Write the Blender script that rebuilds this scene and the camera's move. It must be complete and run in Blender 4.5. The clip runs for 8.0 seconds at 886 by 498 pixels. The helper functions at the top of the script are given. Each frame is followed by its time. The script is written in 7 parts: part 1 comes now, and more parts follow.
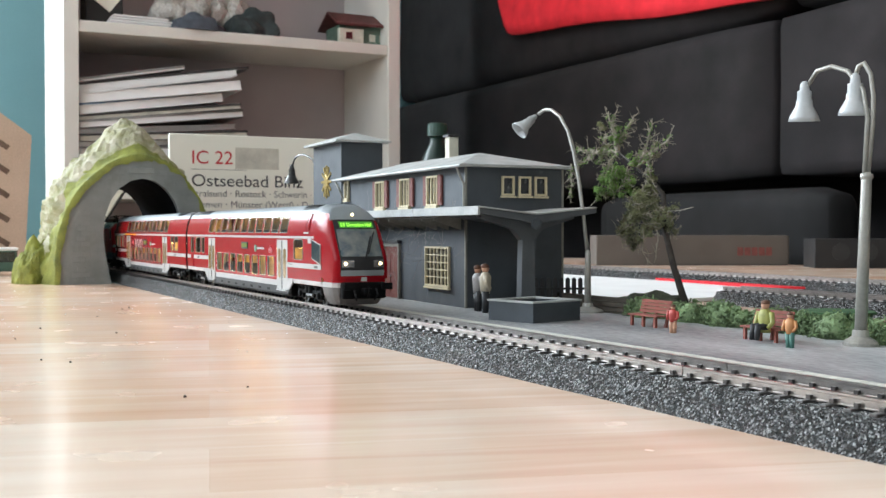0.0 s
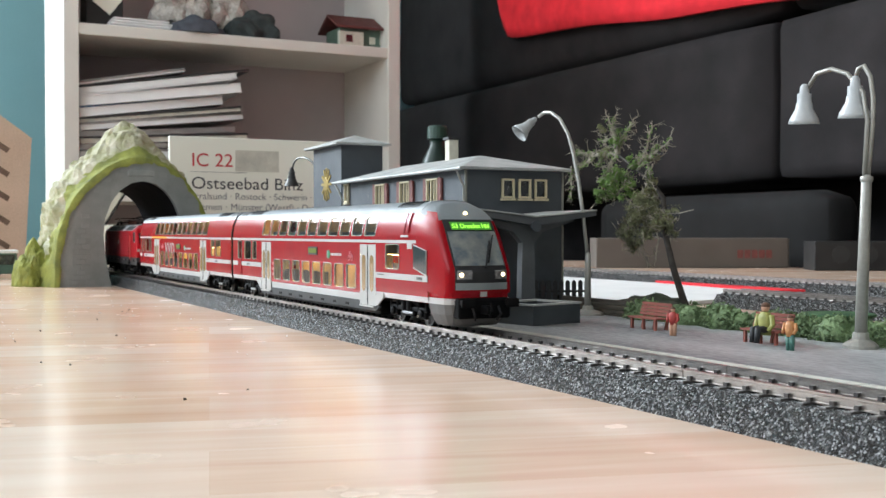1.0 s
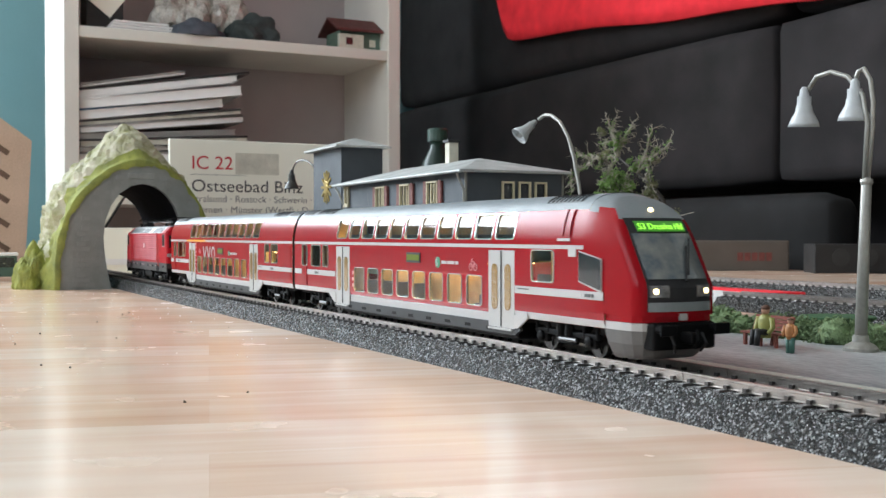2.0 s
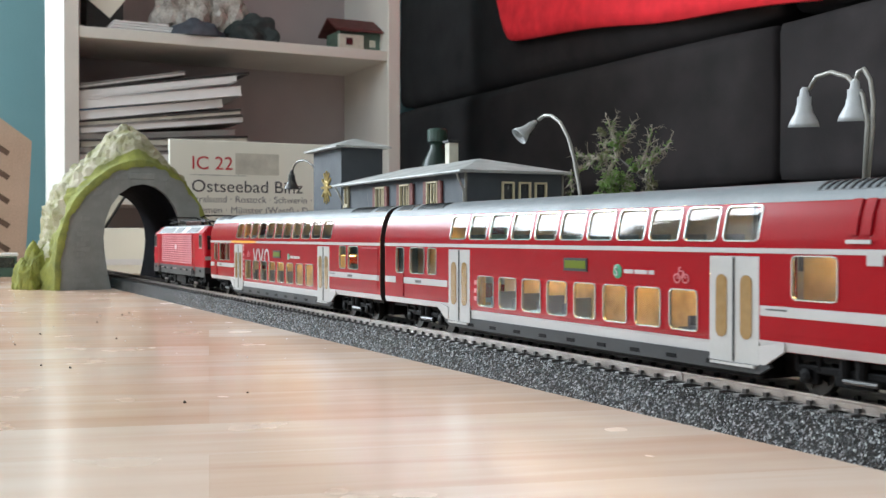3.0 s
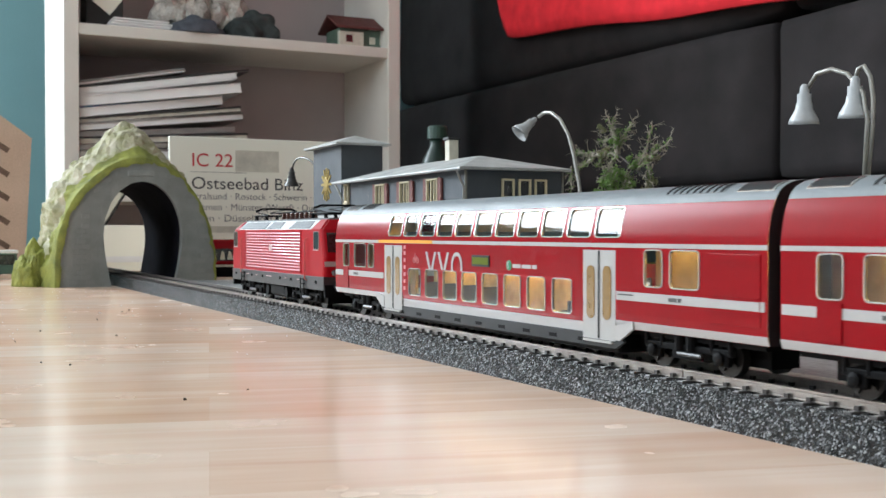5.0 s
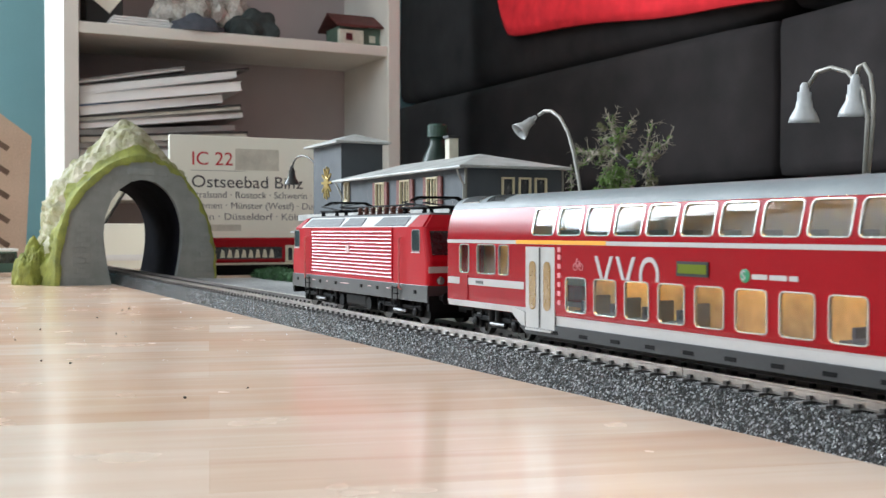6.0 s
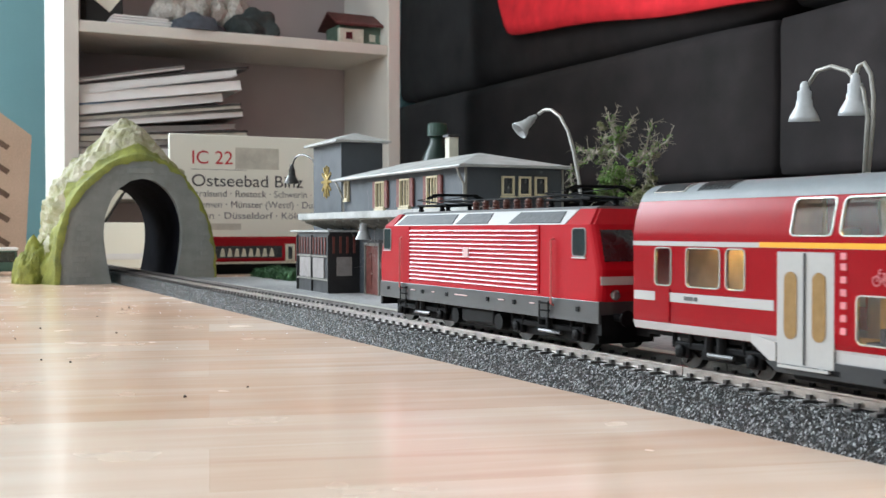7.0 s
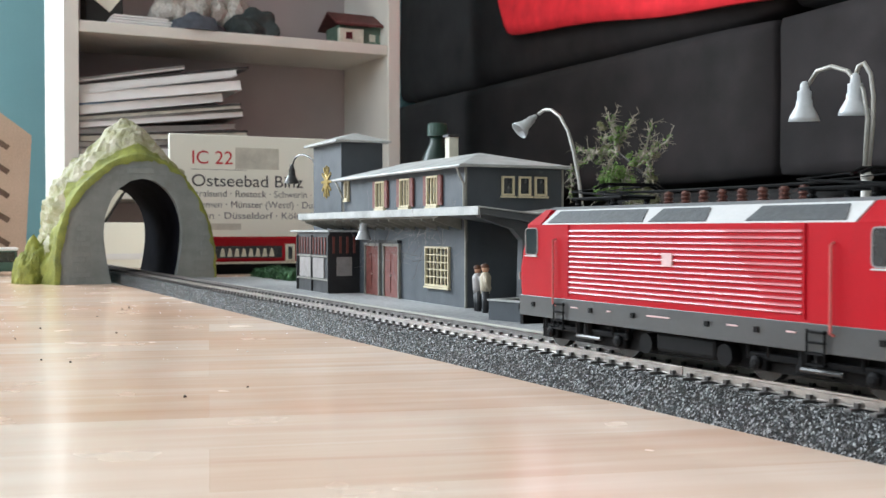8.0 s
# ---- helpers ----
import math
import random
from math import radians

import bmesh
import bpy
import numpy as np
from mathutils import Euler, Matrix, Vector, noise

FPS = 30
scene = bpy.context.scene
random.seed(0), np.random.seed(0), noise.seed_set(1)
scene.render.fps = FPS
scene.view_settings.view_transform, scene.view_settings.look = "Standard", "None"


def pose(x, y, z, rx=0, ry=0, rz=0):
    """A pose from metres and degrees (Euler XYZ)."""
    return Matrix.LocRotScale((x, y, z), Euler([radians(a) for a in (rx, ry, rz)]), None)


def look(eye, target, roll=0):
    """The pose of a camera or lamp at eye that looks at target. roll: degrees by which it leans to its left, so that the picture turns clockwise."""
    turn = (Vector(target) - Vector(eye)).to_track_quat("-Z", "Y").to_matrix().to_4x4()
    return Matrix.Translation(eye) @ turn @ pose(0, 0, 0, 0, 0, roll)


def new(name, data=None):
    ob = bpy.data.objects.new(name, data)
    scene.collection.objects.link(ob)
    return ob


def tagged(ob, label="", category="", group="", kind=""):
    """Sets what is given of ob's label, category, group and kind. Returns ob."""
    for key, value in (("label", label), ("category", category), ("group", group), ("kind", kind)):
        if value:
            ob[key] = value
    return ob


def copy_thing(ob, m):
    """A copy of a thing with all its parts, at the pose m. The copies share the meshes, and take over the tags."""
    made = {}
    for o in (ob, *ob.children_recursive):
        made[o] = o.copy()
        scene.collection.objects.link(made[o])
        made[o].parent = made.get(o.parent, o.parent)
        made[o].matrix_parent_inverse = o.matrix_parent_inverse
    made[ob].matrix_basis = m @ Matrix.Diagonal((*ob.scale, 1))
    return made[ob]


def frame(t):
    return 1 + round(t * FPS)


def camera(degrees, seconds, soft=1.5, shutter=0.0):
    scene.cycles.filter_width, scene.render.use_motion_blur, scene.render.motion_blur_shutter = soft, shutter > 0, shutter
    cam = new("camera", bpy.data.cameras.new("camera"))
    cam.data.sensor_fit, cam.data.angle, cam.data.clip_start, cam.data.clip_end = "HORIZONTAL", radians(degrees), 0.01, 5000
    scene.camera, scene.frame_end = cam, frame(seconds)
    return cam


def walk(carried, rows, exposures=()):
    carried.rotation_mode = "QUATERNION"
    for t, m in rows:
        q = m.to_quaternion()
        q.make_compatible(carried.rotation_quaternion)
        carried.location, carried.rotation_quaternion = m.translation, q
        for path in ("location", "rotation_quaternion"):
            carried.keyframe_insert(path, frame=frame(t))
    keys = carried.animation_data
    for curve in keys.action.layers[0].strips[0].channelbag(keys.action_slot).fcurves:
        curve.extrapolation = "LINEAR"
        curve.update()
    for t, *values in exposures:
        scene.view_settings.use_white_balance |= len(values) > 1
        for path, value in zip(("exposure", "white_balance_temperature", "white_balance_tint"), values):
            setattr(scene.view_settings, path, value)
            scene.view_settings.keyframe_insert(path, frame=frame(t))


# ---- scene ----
# metres; x across the track, y along it, away from the camera; table top at z = 0
cam = camera(43.8, 8.0, soft=1.35, shutter=0.2)
cam.data.dof.use_dof, cam.data.dof.focus_distance, cam.data.dof.aperture_fstop = True, 0.42, 58.0
EYE = (0.0, 0.0, 0.0514)
HEADING = -27.0


def cam_pose(tilt, lift=0.0):
    return pose(EYE[0], EYE[1], EYE[2] + lift, 90 - tilt, 0, HEADING)


walk(cam, [(0.0, cam_pose(0.970)), (0.5, cam_pose(0.920)), (1.0, cam_pose(0.835)), (1.5, cam_pose(0.745)),
           (1.7, cam_pose(0.720)), (2.3, cam_pose(0.685)), (3.0, cam_pose(0.680)), (3.5, cam_pose(0.690)), (4.0, cam_pose(0.735)),
           (4.5, cam_pose(0.780)), (5.2, cam_pose(0.85)), (6.0, cam_pose(0.915)), (6.5, cam_pose(0.945)), (7.0, cam_pose(0.970)),
           (8.0, cam_pose(0.970))],
     exposures=[(0.0, 0.76), (1.0, 0.69), (1.7, 0.60), (3.0, 0.45), (4.5, 0.45), (6.0, 0.54), (7.0, 0.62), (8.0, 0.68)])

# ---------------------------------------------------------------- light
world = bpy.data.worlds.new("world")
scene.world = world
world.use_nodes = True
wn = world.node_tree
sky = wn.nodes.new("ShaderNodeTexSky")
sky.sky_type = "NISHITA"
sky.sun_disc = False
sky.sun_elevation = radians(38)
sky.sun_rotation = radians(200)
wn.nodes["Background"].inputs[1].default_value = 0.12
wn.links.new(sky.outputs[0], wn.nodes["Background"].inputs[0])


def window_light(name, at, target, sx, sy, watts, color):
    d = bpy.data.lights.new(name, "AREA")
    d.shape, d.size, d.size_y, d.energy, d.color = "RECTANGLE", sx, sy, watts, color
    ob = new(name, d)
    ob.matrix_world = look(at, target)
    return ob


# daylight in the openings of the two windows
window_light("window_light_north", (-0.98, 2.96, 1.28), (-0.98, 0, 1.0), 1.46, 1.3, 90, (0.82, 0.918, 1.0))
window_light("window_light_side", (-1.98, 0.45, 1.42), (0, 0.45, 1.15), 1.9, 1.1, 24, (0.82, 0.918, 1.0))

# ---------------------------------------------------------------- materials
MATS = {}


def mat(name, color, rough=0.5, metal=0.0, vary=0.12, scale=60.0, fine=900.0, bump=0.15, coat=0.0, emit=0.0, emit_color=None,
        per_piece=0.0, dist=0.0004, tint=None, spec=0.5, wear=None, stretch=None):
    """A surface with variation at two scales, a fine bump and its gloss broken up."""
    if name in MATS:
        return MATS[name]
    m = bpy.data.materials.new(name)
    MATS[name] = m
    m.use_nodes = True
    t = m.node_tree
    b = t.nodes["Principled BSDF"]
    co = t.nodes.new("ShaderNodeTexCoord")
    src = co.outputs["Object"]
    if stretch:
        mp = t.nodes.new("ShaderNodeMapping")
        mp.inputs["Scale"].default_value = stretch
        t.links.new(src, mp.inputs[0])
        src = mp.outputs[0]
    n1 = t.nodes.new("ShaderNodeTexNoise")
    n1.inputs["Scale"].default_value = scale
    n1.inputs["Detail"].default_value = 5
    n2 = t.nodes.new("ShaderNodeTexNoise")
    n2.inputs["Scale"].default_value = fine
    n2.inputs["Detail"].default_value = 3
    for n in (n1, n2):
        t.links.new(src, n.inputs["Vector"])
    mix = t.nodes.new("ShaderNodeMix")
    mix.data_type = "RGBA"
    c2 = tint or tuple(c * (1 - 1.6 * vary) for c in color)
    c1 = tuple(min(1, c * (1 + vary)) for c in color)
    mix.inputs[6].default_value = (*c1, 1)
    mix.inputs[7].default_value = (*c2, 1)
    ramp = t.nodes.new("ShaderNodeMapRange")
    ramp.inputs[1].default_value, ramp.inputs[2].default_value = 0.32, 0.68
    add = t.nodes.new("ShaderNodeMath")
    add.operation = "MULTIPLY_ADD"
    add.inputs[1].default_value = 0.35
    t.links.new(n2.outputs[0], add.inputs[0])
    sub = t.nodes.new("ShaderNodeMath")
    sub.operation = "MULTIPLY"
    sub.inputs[1].default_value = 0.65
    t.links.new(n1.outputs[0], sub.inputs[0])
    t.links.new(sub.outputs[0], add.inputs[2])
    t.links.new(add.outputs[0], ramp.inputs[0])
    t.links.new(ramp.outputs[0], mix.inputs[0])
    col = mix.outputs[2]
    if per_piece:
        oi = t.nodes.new("ShaderNodeObjectInfo")
        hsv = t.nodes.new("ShaderNodeHueSaturation")
        mr = t.nodes.new("ShaderNodeMapRange")
        mr.inputs[3].default_value, mr.inputs[4].default_value = 1 - per_piece, 1 + per_piece
        t.links.new(oi.outputs["Random"], mr.inputs[0])
        t.links.new(mr.outputs[0], hsv.inputs["Value"])
        t.links.new(col, hsv.inputs["Color"])
        col = hsv.outputs[0]
    t.links.new(col, b.inputs["Base Color"])
    rr = t.nodes.new("ShaderNodeMapRange")
    rr.inputs[3].default_value, rr.inputs[4].default_value = max(0.02, rough * 0.8), min(1, rough * 1.2)
    t.links.new(n1.outputs[0], rr.inputs[0])
    t.links.new(rr.outputs[0], b.inputs["Roughness"])
    b.inputs["Metallic"].default_value = metal
    b.inputs["Coat Weight"].default_value = coat
    b.inputs["Specular IOR Level"].default_value = spec
    if bump:
        bp = t.nodes.new("ShaderNodeBump")
        bp.inputs["Strength"].default_value = bump
        bp.inputs["Distance"].default_value = dist
        t.links.new(add.outputs[0], bp.inputs["Height"])
        t.links.new(bp.outputs[0], b.inputs["Normal"])
    if emit:
        b.inputs["Emission Color"].default_value = (*(emit_color or color), 1)
        b.inputs["Emission Strength"].default_value = emit
    return m


def glass_mat(name, tint, gloss):
    """A thin pane: what lies behind it shows through, and it mirrors the room."""
    m = bpy.data.materials.new(name)
    m.use_nodes = True
    t = m.node_tree
    t.nodes.remove(t.nodes["Principled BSDF"])
    tr = t.nodes.new("ShaderNodeBsdfTransparent")
    tr.inputs[0].default_value = (*tint, 1)
    gl = t.nodes.new("ShaderNodeBsdfGlossy")
    gl.inputs["Roughness"].default_value = 0.06
    mx = t.nodes.new("ShaderNodeMixShader")
    mx.inputs[0].default_value = gloss
    t.links.new(tr.outputs[0], mx.inputs[1])
    t.links.new(gl.outputs[0], mx.inputs[2])
    t.links.new(mx.outputs[0], t.nodes["Material Output"].inputs[0])
    return m


def table_mat():
    """Varnished beech staves along y: butt-jointed strips with grain, small marks and a clear glossy coat."""
    m = bpy.data.materials.new("varnished_beech")
    m.use_nodes = True
    t = m.node_tree
    b = t.nodes["Principled BSDF"]
    co = t.nodes.new("ShaderNodeTexCoord")
    rot = t.nodes.new("ShaderNodeMapping")
    rot.inputs["Rotation"].default_value = (0, 0, radians(15))
    t.links.new(co.outputs["Object"], rot.inputs[0])
    br = t.nodes.new("ShaderNodeTexBrick")
    br.offset = 0.37
    br.inputs["Scale"].default_value = 1.0
    br.inputs["Mortar Size"].default_value = 0.00005
    br.inputs["Brick Width"].default_value = 0.34
    br.inputs["Row Height"].default_value = 0.044
    br.inputs["Color1"].default_value = (0.73, 0.49, 0.35, 1)
    br.inputs["Color2"].default_value = (0.86, 0.68, 0.55, 1)
    br.inputs["Mortar"].default_value = (0.68, 0.49, 0.36, 1)
    t.links.new(rot.outputs[0], br.inputs["Vector"])
    st = t.nodes.new("ShaderNodeMapping")
    st.inputs["Scale"].default_value = (7, 95, 40)
    t.links.new(rot.outputs[0], st.inputs[0])
    gr = t.nodes.new("ShaderNodeTexNoise")
    gr.inputs["Scale"].default_value = 1.0
    gr.inputs["Detail"].default_value = 7
    gr.inputs["Distortion"].default_value = 0.6
    t.links.new(st.outputs[0], gr.inputs["Vector"])
    mx = t.nodes.new("ShaderNodeMix")
    mx.data_type, mx.blend_type = "RGBA", "SOFT_LIGHT"
    mx.inputs[0].default_value = 0.75
    t.links.new(br.outputs[0], mx.inputs[6])
    t.links.new(gr.outputs[0], mx.inputs[7])
    kn = t.nodes.new("ShaderNodeTexNoise")
    kn.inputs["Scale"].default_value = 9.0
    t.links.new(rot.outputs[0], kn.inputs["Vector"])
    kr = t.nodes.new("ShaderNodeMapRange")
    kr.inputs[1].default_value, kr.inputs[2].default_value = 0.52, 0.72
    kr.inputs[4].default_value = 0.6
    t.links.new(kn.outputs[0], kr.inputs[0])
    m2 = t.nodes.new("ShaderNodeMix")
    m2.data_type = "RGBA"
    m2.inputs[7].default_value = (0.74, 0.42, 0.28, 1)
    t.links.new(kr.outputs[0], m2.inputs[0])
    t.links.new(mx.outputs[2], m2.inputs[6])
    t.links.new(m2.outputs[2], b.inputs["Base Color"])
    sc = t.nodes.new("ShaderNodeTexNoise")
    sc.inputs["Scale"].default_value = 26
    sc.inputs["Detail"].default_value = 3
    t.links.new(rot.outputs[0], sc.inputs["Vector"])
    rr = t.nodes.new("ShaderNodeMapRange")
    rr.inputs[1].default_value, rr.inputs[2].default_value = 0.3, 0.75
    rr.inputs[3].default_value, rr.inputs[4].default_value = 0.21, 0.29
    t.links.new(sc.outputs[0], rr.inputs[0])
    t.links.new(rr.outputs[0], b.inputs["Roughness"])
    b.inputs["Coat Weight"].default_value = 0.22
    b.inputs["Coat Roughness"].default_value = 0.12
    bp = t.nodes.new("ShaderNodeBump")
    bp.inputs["Strength"].default_value = 0.10
    bp.inputs["Distance"].default_value = 0.0006
    t.links.new(gr.outputs[0], bp.inputs["Height"])
    t.links.new(bp.outputs[0], b.inputs["Normal"])
    return m



def bed_mat():
    """Moulded ballast: dark glossy plastic with a close grain of small stones, glints painted on some."""
    m = bpy.data.materials.new("roadbed_grain_glints")
    m.use_nodes = True
    t = m.node_tree
    b = t.nodes["Principled BSDF"]
    co = t.nodes.new("ShaderNodeTexCoord")
    vo = t.nodes.new("ShaderNodeTexVoronoi")
    vo.inputs["Scale"].default_value = 1900
    vn = t.nodes.new("ShaderNodeTexNoise")
    vn.inputs["Scale"].default_value = 1300
    vn.inputs["Detail"].default_value = 4
    for n in (vo, vn):
        t.links.new(co.outputs["Object"], n.inputs["Vector"])
    ad = t.nodes.new("ShaderNodeMath")
    ad.operation = "MULTIPLY_ADD"
    ad.inputs[1].default_value = -1.0
    t.links.new(vo.outputs["Distance"], ad.inputs[0])
    t.links.new(vn.outputs[0], ad.inputs[2])
    bp = t.nodes.new("ShaderNodeBump")
    bp.inputs["Strength"].default_value = 1.0
    bp.inputs["Distance"].default_value = 0.0014
    t.links.new(ad.outputs[0], bp.inputs["Height"])
    t.links.new(bp.outputs[0], b.inputs["Normal"])
    cr = t.nodes.new("ShaderNodeMix")
    cr.data_type = "RGBA"
    cr.inputs[6].default_value = (0.008, 0.0085, 0.0095, 1)
    # near-white cells: the sparkle of window light, put into the base colour
    cr.inputs[7].default_value = (0.60, 0.605, 0.61, 1)
    gr = t.nodes.new("ShaderNodeSeparateColor")
    t.links.new(vo.outputs["Color"], gr.inputs[0])
    pw = t.nodes.new("ShaderNodeMath")
    pw.operation = "POWER"
    pw.inputs[1].default_value = 5.0
    t.links.new(gr.outputs[0], pw.inputs[0])
    t.links.new(pw.outputs[0], cr.inputs[0])
    t.links.new(cr.outputs[2], b.inputs["Base Color"])
    b.inputs["Roughness"].default_value = 0.20
    b.inputs["Specular IOR Level"].default_value = 0.9
    return m


M_BED = bed_mat()
M_TABLE = table_mat()
M_RED = mat("train_red_paint", (0.27, 0.003, 0.008), 0.24, vary=0.05, bump=0.01, coat=0.0, spec=0.14)
M_WHITE = mat("train_white_print", (0.40, 0.395, 0.39), 0.4, vary=0.04, bump=0.03)
M_ROOF = mat("train_roof_grey", (0.20, 0.225, 0.24), 0.52, vary=0.08, bump=0.05)
M_SKIRT = mat("skirt_grey", (0.026, 0.028, 0.030), 0.5, vary=0.1, bump=0.05, spec=0.3)
M_BLACK = mat("bogie_black_plastic", (0.004, 0.004, 0.0045), 0.6, vary=0.2, bump=0.1, spec=0.10)
M_STEEL = mat("bright_steel", (0.55, 0.53, 0.50), 0.28, 1.0, vary=0.1, bump=0.05)
M_CHROME = mat("window_frame_silver", (0.55, 0.54, 0.52), 0.25, 0.7, vary=0.05, bump=0.0)
M_ORANGE = mat("first_class_yellow", (0.82, 0.36, 0.02), 0.35, vary=0.04, bump=0.0)
M_DOOR = mat("door_light_grey", (0.38, 0.38, 0.37), 0.4, vary=0.05, bump=0.03)
M_GAP = mat("rubber_black", (0.01, 0.01, 0.012), 0.7, vary=0.1)
M_SEAT = mat("seat_blue_grey", (0.05, 0.06, 0.09), 0.7, vary=0.2)
M_WARM = mat("interior_cream", (0.66, 0.50, 0.25), 0.6, vary=0.35, scale=38, fine=160, bump=0.0)
M_WLAMP = mat("interior_lamp_strip", (1.0, 0.72, 0.30), 0.5, vary=0.0, bump=0.0, emit=10.5, emit_color=(1.0, 0.72, 0.27))
M_LEDBG = mat("display_ground_green", (0.02, 0.09, 0.02), 0.4, vary=0.2, bump=0.0, emit=0.16, emit_color=(0.15, 0.8, 0.05))
M_LED = mat("destination_display_green", (0.05, 0.20, 0.03), 0.5, vary=0.1, bump=0.0, emit=1.0, emit_color=(0.35, 1.0, 0.08))
M_LEDOFF = mat("side_display_green", (0.012, 0.016, 0.004), 0.6, vary=0.3, bump=0.0, spec=0.1, emit=0.16, emit_color=(0.55, 0.75, 0.03))
M_HEAD = mat("headlight_glow", (1, 0.9, 0.6), 0.2, vary=0.0, bump=0.0, emit=2.5, emit_color=(1.0, 0.80, 0.42))
M_GLASS = glass_mat("pane_clear", (0.86, 0.86, 0.84), 0.07)
M_UGLASS = glass_mat("pane_upper_deck", (0.72, 0.73, 0.72), 0.085)
M_SLEEPER = mat("sleeper_dark_brown", (0.060, 0.054, 0.052), 0.30, vary=0.2, scale=300, fine=2500)
M_RAIL = mat("nickel_rail", (0.36, 0.33, 0.31), 0.32, 0.85, vary=0.2, scale=200, fine=3000)
M_PLAT = mat("platform_grey_card", (0.37, 0.375, 0.38), 0.5, vary=0.25, scale=14, fine=700, bump=0.3, tint=(0.035, 0.038, 0.042), stretch=(1, 0.3, 1))
M_KERB = mat("platform_kerb", (0.52, 0.51, 0.46), 0.8, vary=0.2, scale=40, fine=900, bump=0.3)
M_SLATE = mat("slate_grey_wall", (0.056, 0.066, 0.078), 0.6, vary=0.14, scale=60, fine=1500, bump=0.25)
M_ROOFS = mat("pale_zinc_roof", (0.43, 0.44, 0.43), 0.5, vary=0.24, scale=45, fine=900, bump=0.2)
M_CREAM = mat("cream_plastic", (0.62, 0.54, 0.36), 0.5, vary=0.08, scale=100)
M_SHUT = mat("shutter_brown_red", (0.17, 0.045, 0.035), 0.6, vary=0.15, scale=200)
M_TIMBER = mat("dark_timber", (0.016, 0.015, 0.016), 0.6, vary=0.2, scale=120)
M_CANOPY = mat("canopy_underside", (0.24, 0.23, 0.20), 0.7, vary=0.2, scale=60)
M_BRASS = mat("clock_gold", (0.55, 0.40, 0.14), 0.35, 0.7, vary=0.15, scale=300)
M_LAMPW = mat("lamp_white_plastic", (0.46, 0.48, 0.49), 0.35, vary=0.05, scale=200, bump=0.03)
M_LAMPG = mat("lamp_post_grey", (0.33, 0.32, 0.29), 0.35, 0.25, vary=0.1, scale=200)
M_MOSS = mat("moss_flock", (0.25, 0.27, 0.055), 0.95, vary=0.35, scale=70, fine=900, bump=0.9, dist=0.0015, tint=(0.14, 0.155, 0.045))
M_ROCK = mat("painted_rock", (0.44, 0.41, 0.33), 0.9, vary=0.3, scale=70, fine=700, bump=0.9, dist=0.0016, tint=(0.24, 0.25, 0.095))
M_STONE = mat("portal_stone_grey", (0.235, 0.25, 0.242), 0.85, vary=0.12, scale=60, fine=900, bump=0.4, per_piece=0.05)
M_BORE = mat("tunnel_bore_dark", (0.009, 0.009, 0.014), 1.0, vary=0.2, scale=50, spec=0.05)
M_HEDGE = mat("hedge_foam", (0.19, 0.27, 0.13), 0.95, vary=0.45, scale=130, fine=1200, bump=0.9, dist=0.001)
M_SHELF = mat("shelf_white_laminate", (0.70, 0.675, 0.62), 0.5, vary=0.04, scale=8, fine=300, bump=0.03)
M_SHELFB = mat("shelf_back_panel", (0.40, 0.34, 0.335), 0.6, vary=0.08, scale=6)
M_SUEDE = mat("brown_microsuede", (0.0112, 0.0077, 0.0083), 0.95, vary=0.35, scale=11, fine=500, bump=0.4, dist=0.001, tint=(0.0040, 0.0028, 0.0031))
M_PILLOW = mat("dark_cushion_cover", (0.0030, 0.0026, 0.0027), 0.95, vary=0.3, scale=12, fine=500, bump=0.4)
M_BLANKET = mat("red_fleece", (0.80, 0.020, 0.034), 0.95, vary=0.12, scale=30, fine=500, bump=0.8, dist=0.003)
M_TEAL = mat("teal_wall_paint", (0.20, 0.40, 0.44), 0.8, vary=0.05, scale=4, fine=250, bump=0.1)
M_WALL = mat("white_wall_paint", (0.66, 0.64, 0.60), 0.85, vary=0.04, scale=4, fine=250, bump=0.1)
M_FLOOR = mat("oak_floor", (0.24, 0.15, 0.09), 0.4, vary=0.25, scale=5, fine=120, stretch=(8, 1, 1))
M_CARD = mat("brown_cardboard", (0.58, 0.43, 0.33), 0.85, vary=0.12, scale=14, fine=400)
M_PAPER = mat("white_paper", (0.82, 0.82, 0.81), 0.7, vary=0.05, scale=25, per_piece=0.05)
M_SIGN = mat("sign_ivory", (0.84, 0.83, 0.73), 0.5, vary=0.04, scale=8)
M_INK = mat("print_black", (0.06, 0.06, 0.06), 0.5, vary=0.1)
M_INKR = mat("print_red", (0.55, 0.03, 0.04), 0.5, vary=0.1)
M_BARK = mat("bark_grey_brown", (0.045, 0.036, 0.029), 0.9, vary=0.35, scale=200, fine=1500, bump=0.8)
M_TWIG = mat("dry_twig", (0.34, 0.30, 0.24), 0.9, vary=0.3, scale=200, fine=1500)
M_LEAF = mat("leaf_flock_olive", (0.21, 0.225, 0.11), 0.95, vary=0.5, scale=110, fine=1500, bump=0.8, tint=(0.085, 0.075, 0.048))
M_LEAFG = mat("leaf_flock_green", (0.20, 0.33, 0.09), 0.95, vary=0.4, scale=110, fine=1500, bump=0.8, tint=(0.07, 0.10, 0.03))
M_BENCH = mat("bench_red_brown", (0.24, 0.065, 0.045), 0.55, vary=0.12, scale=200)


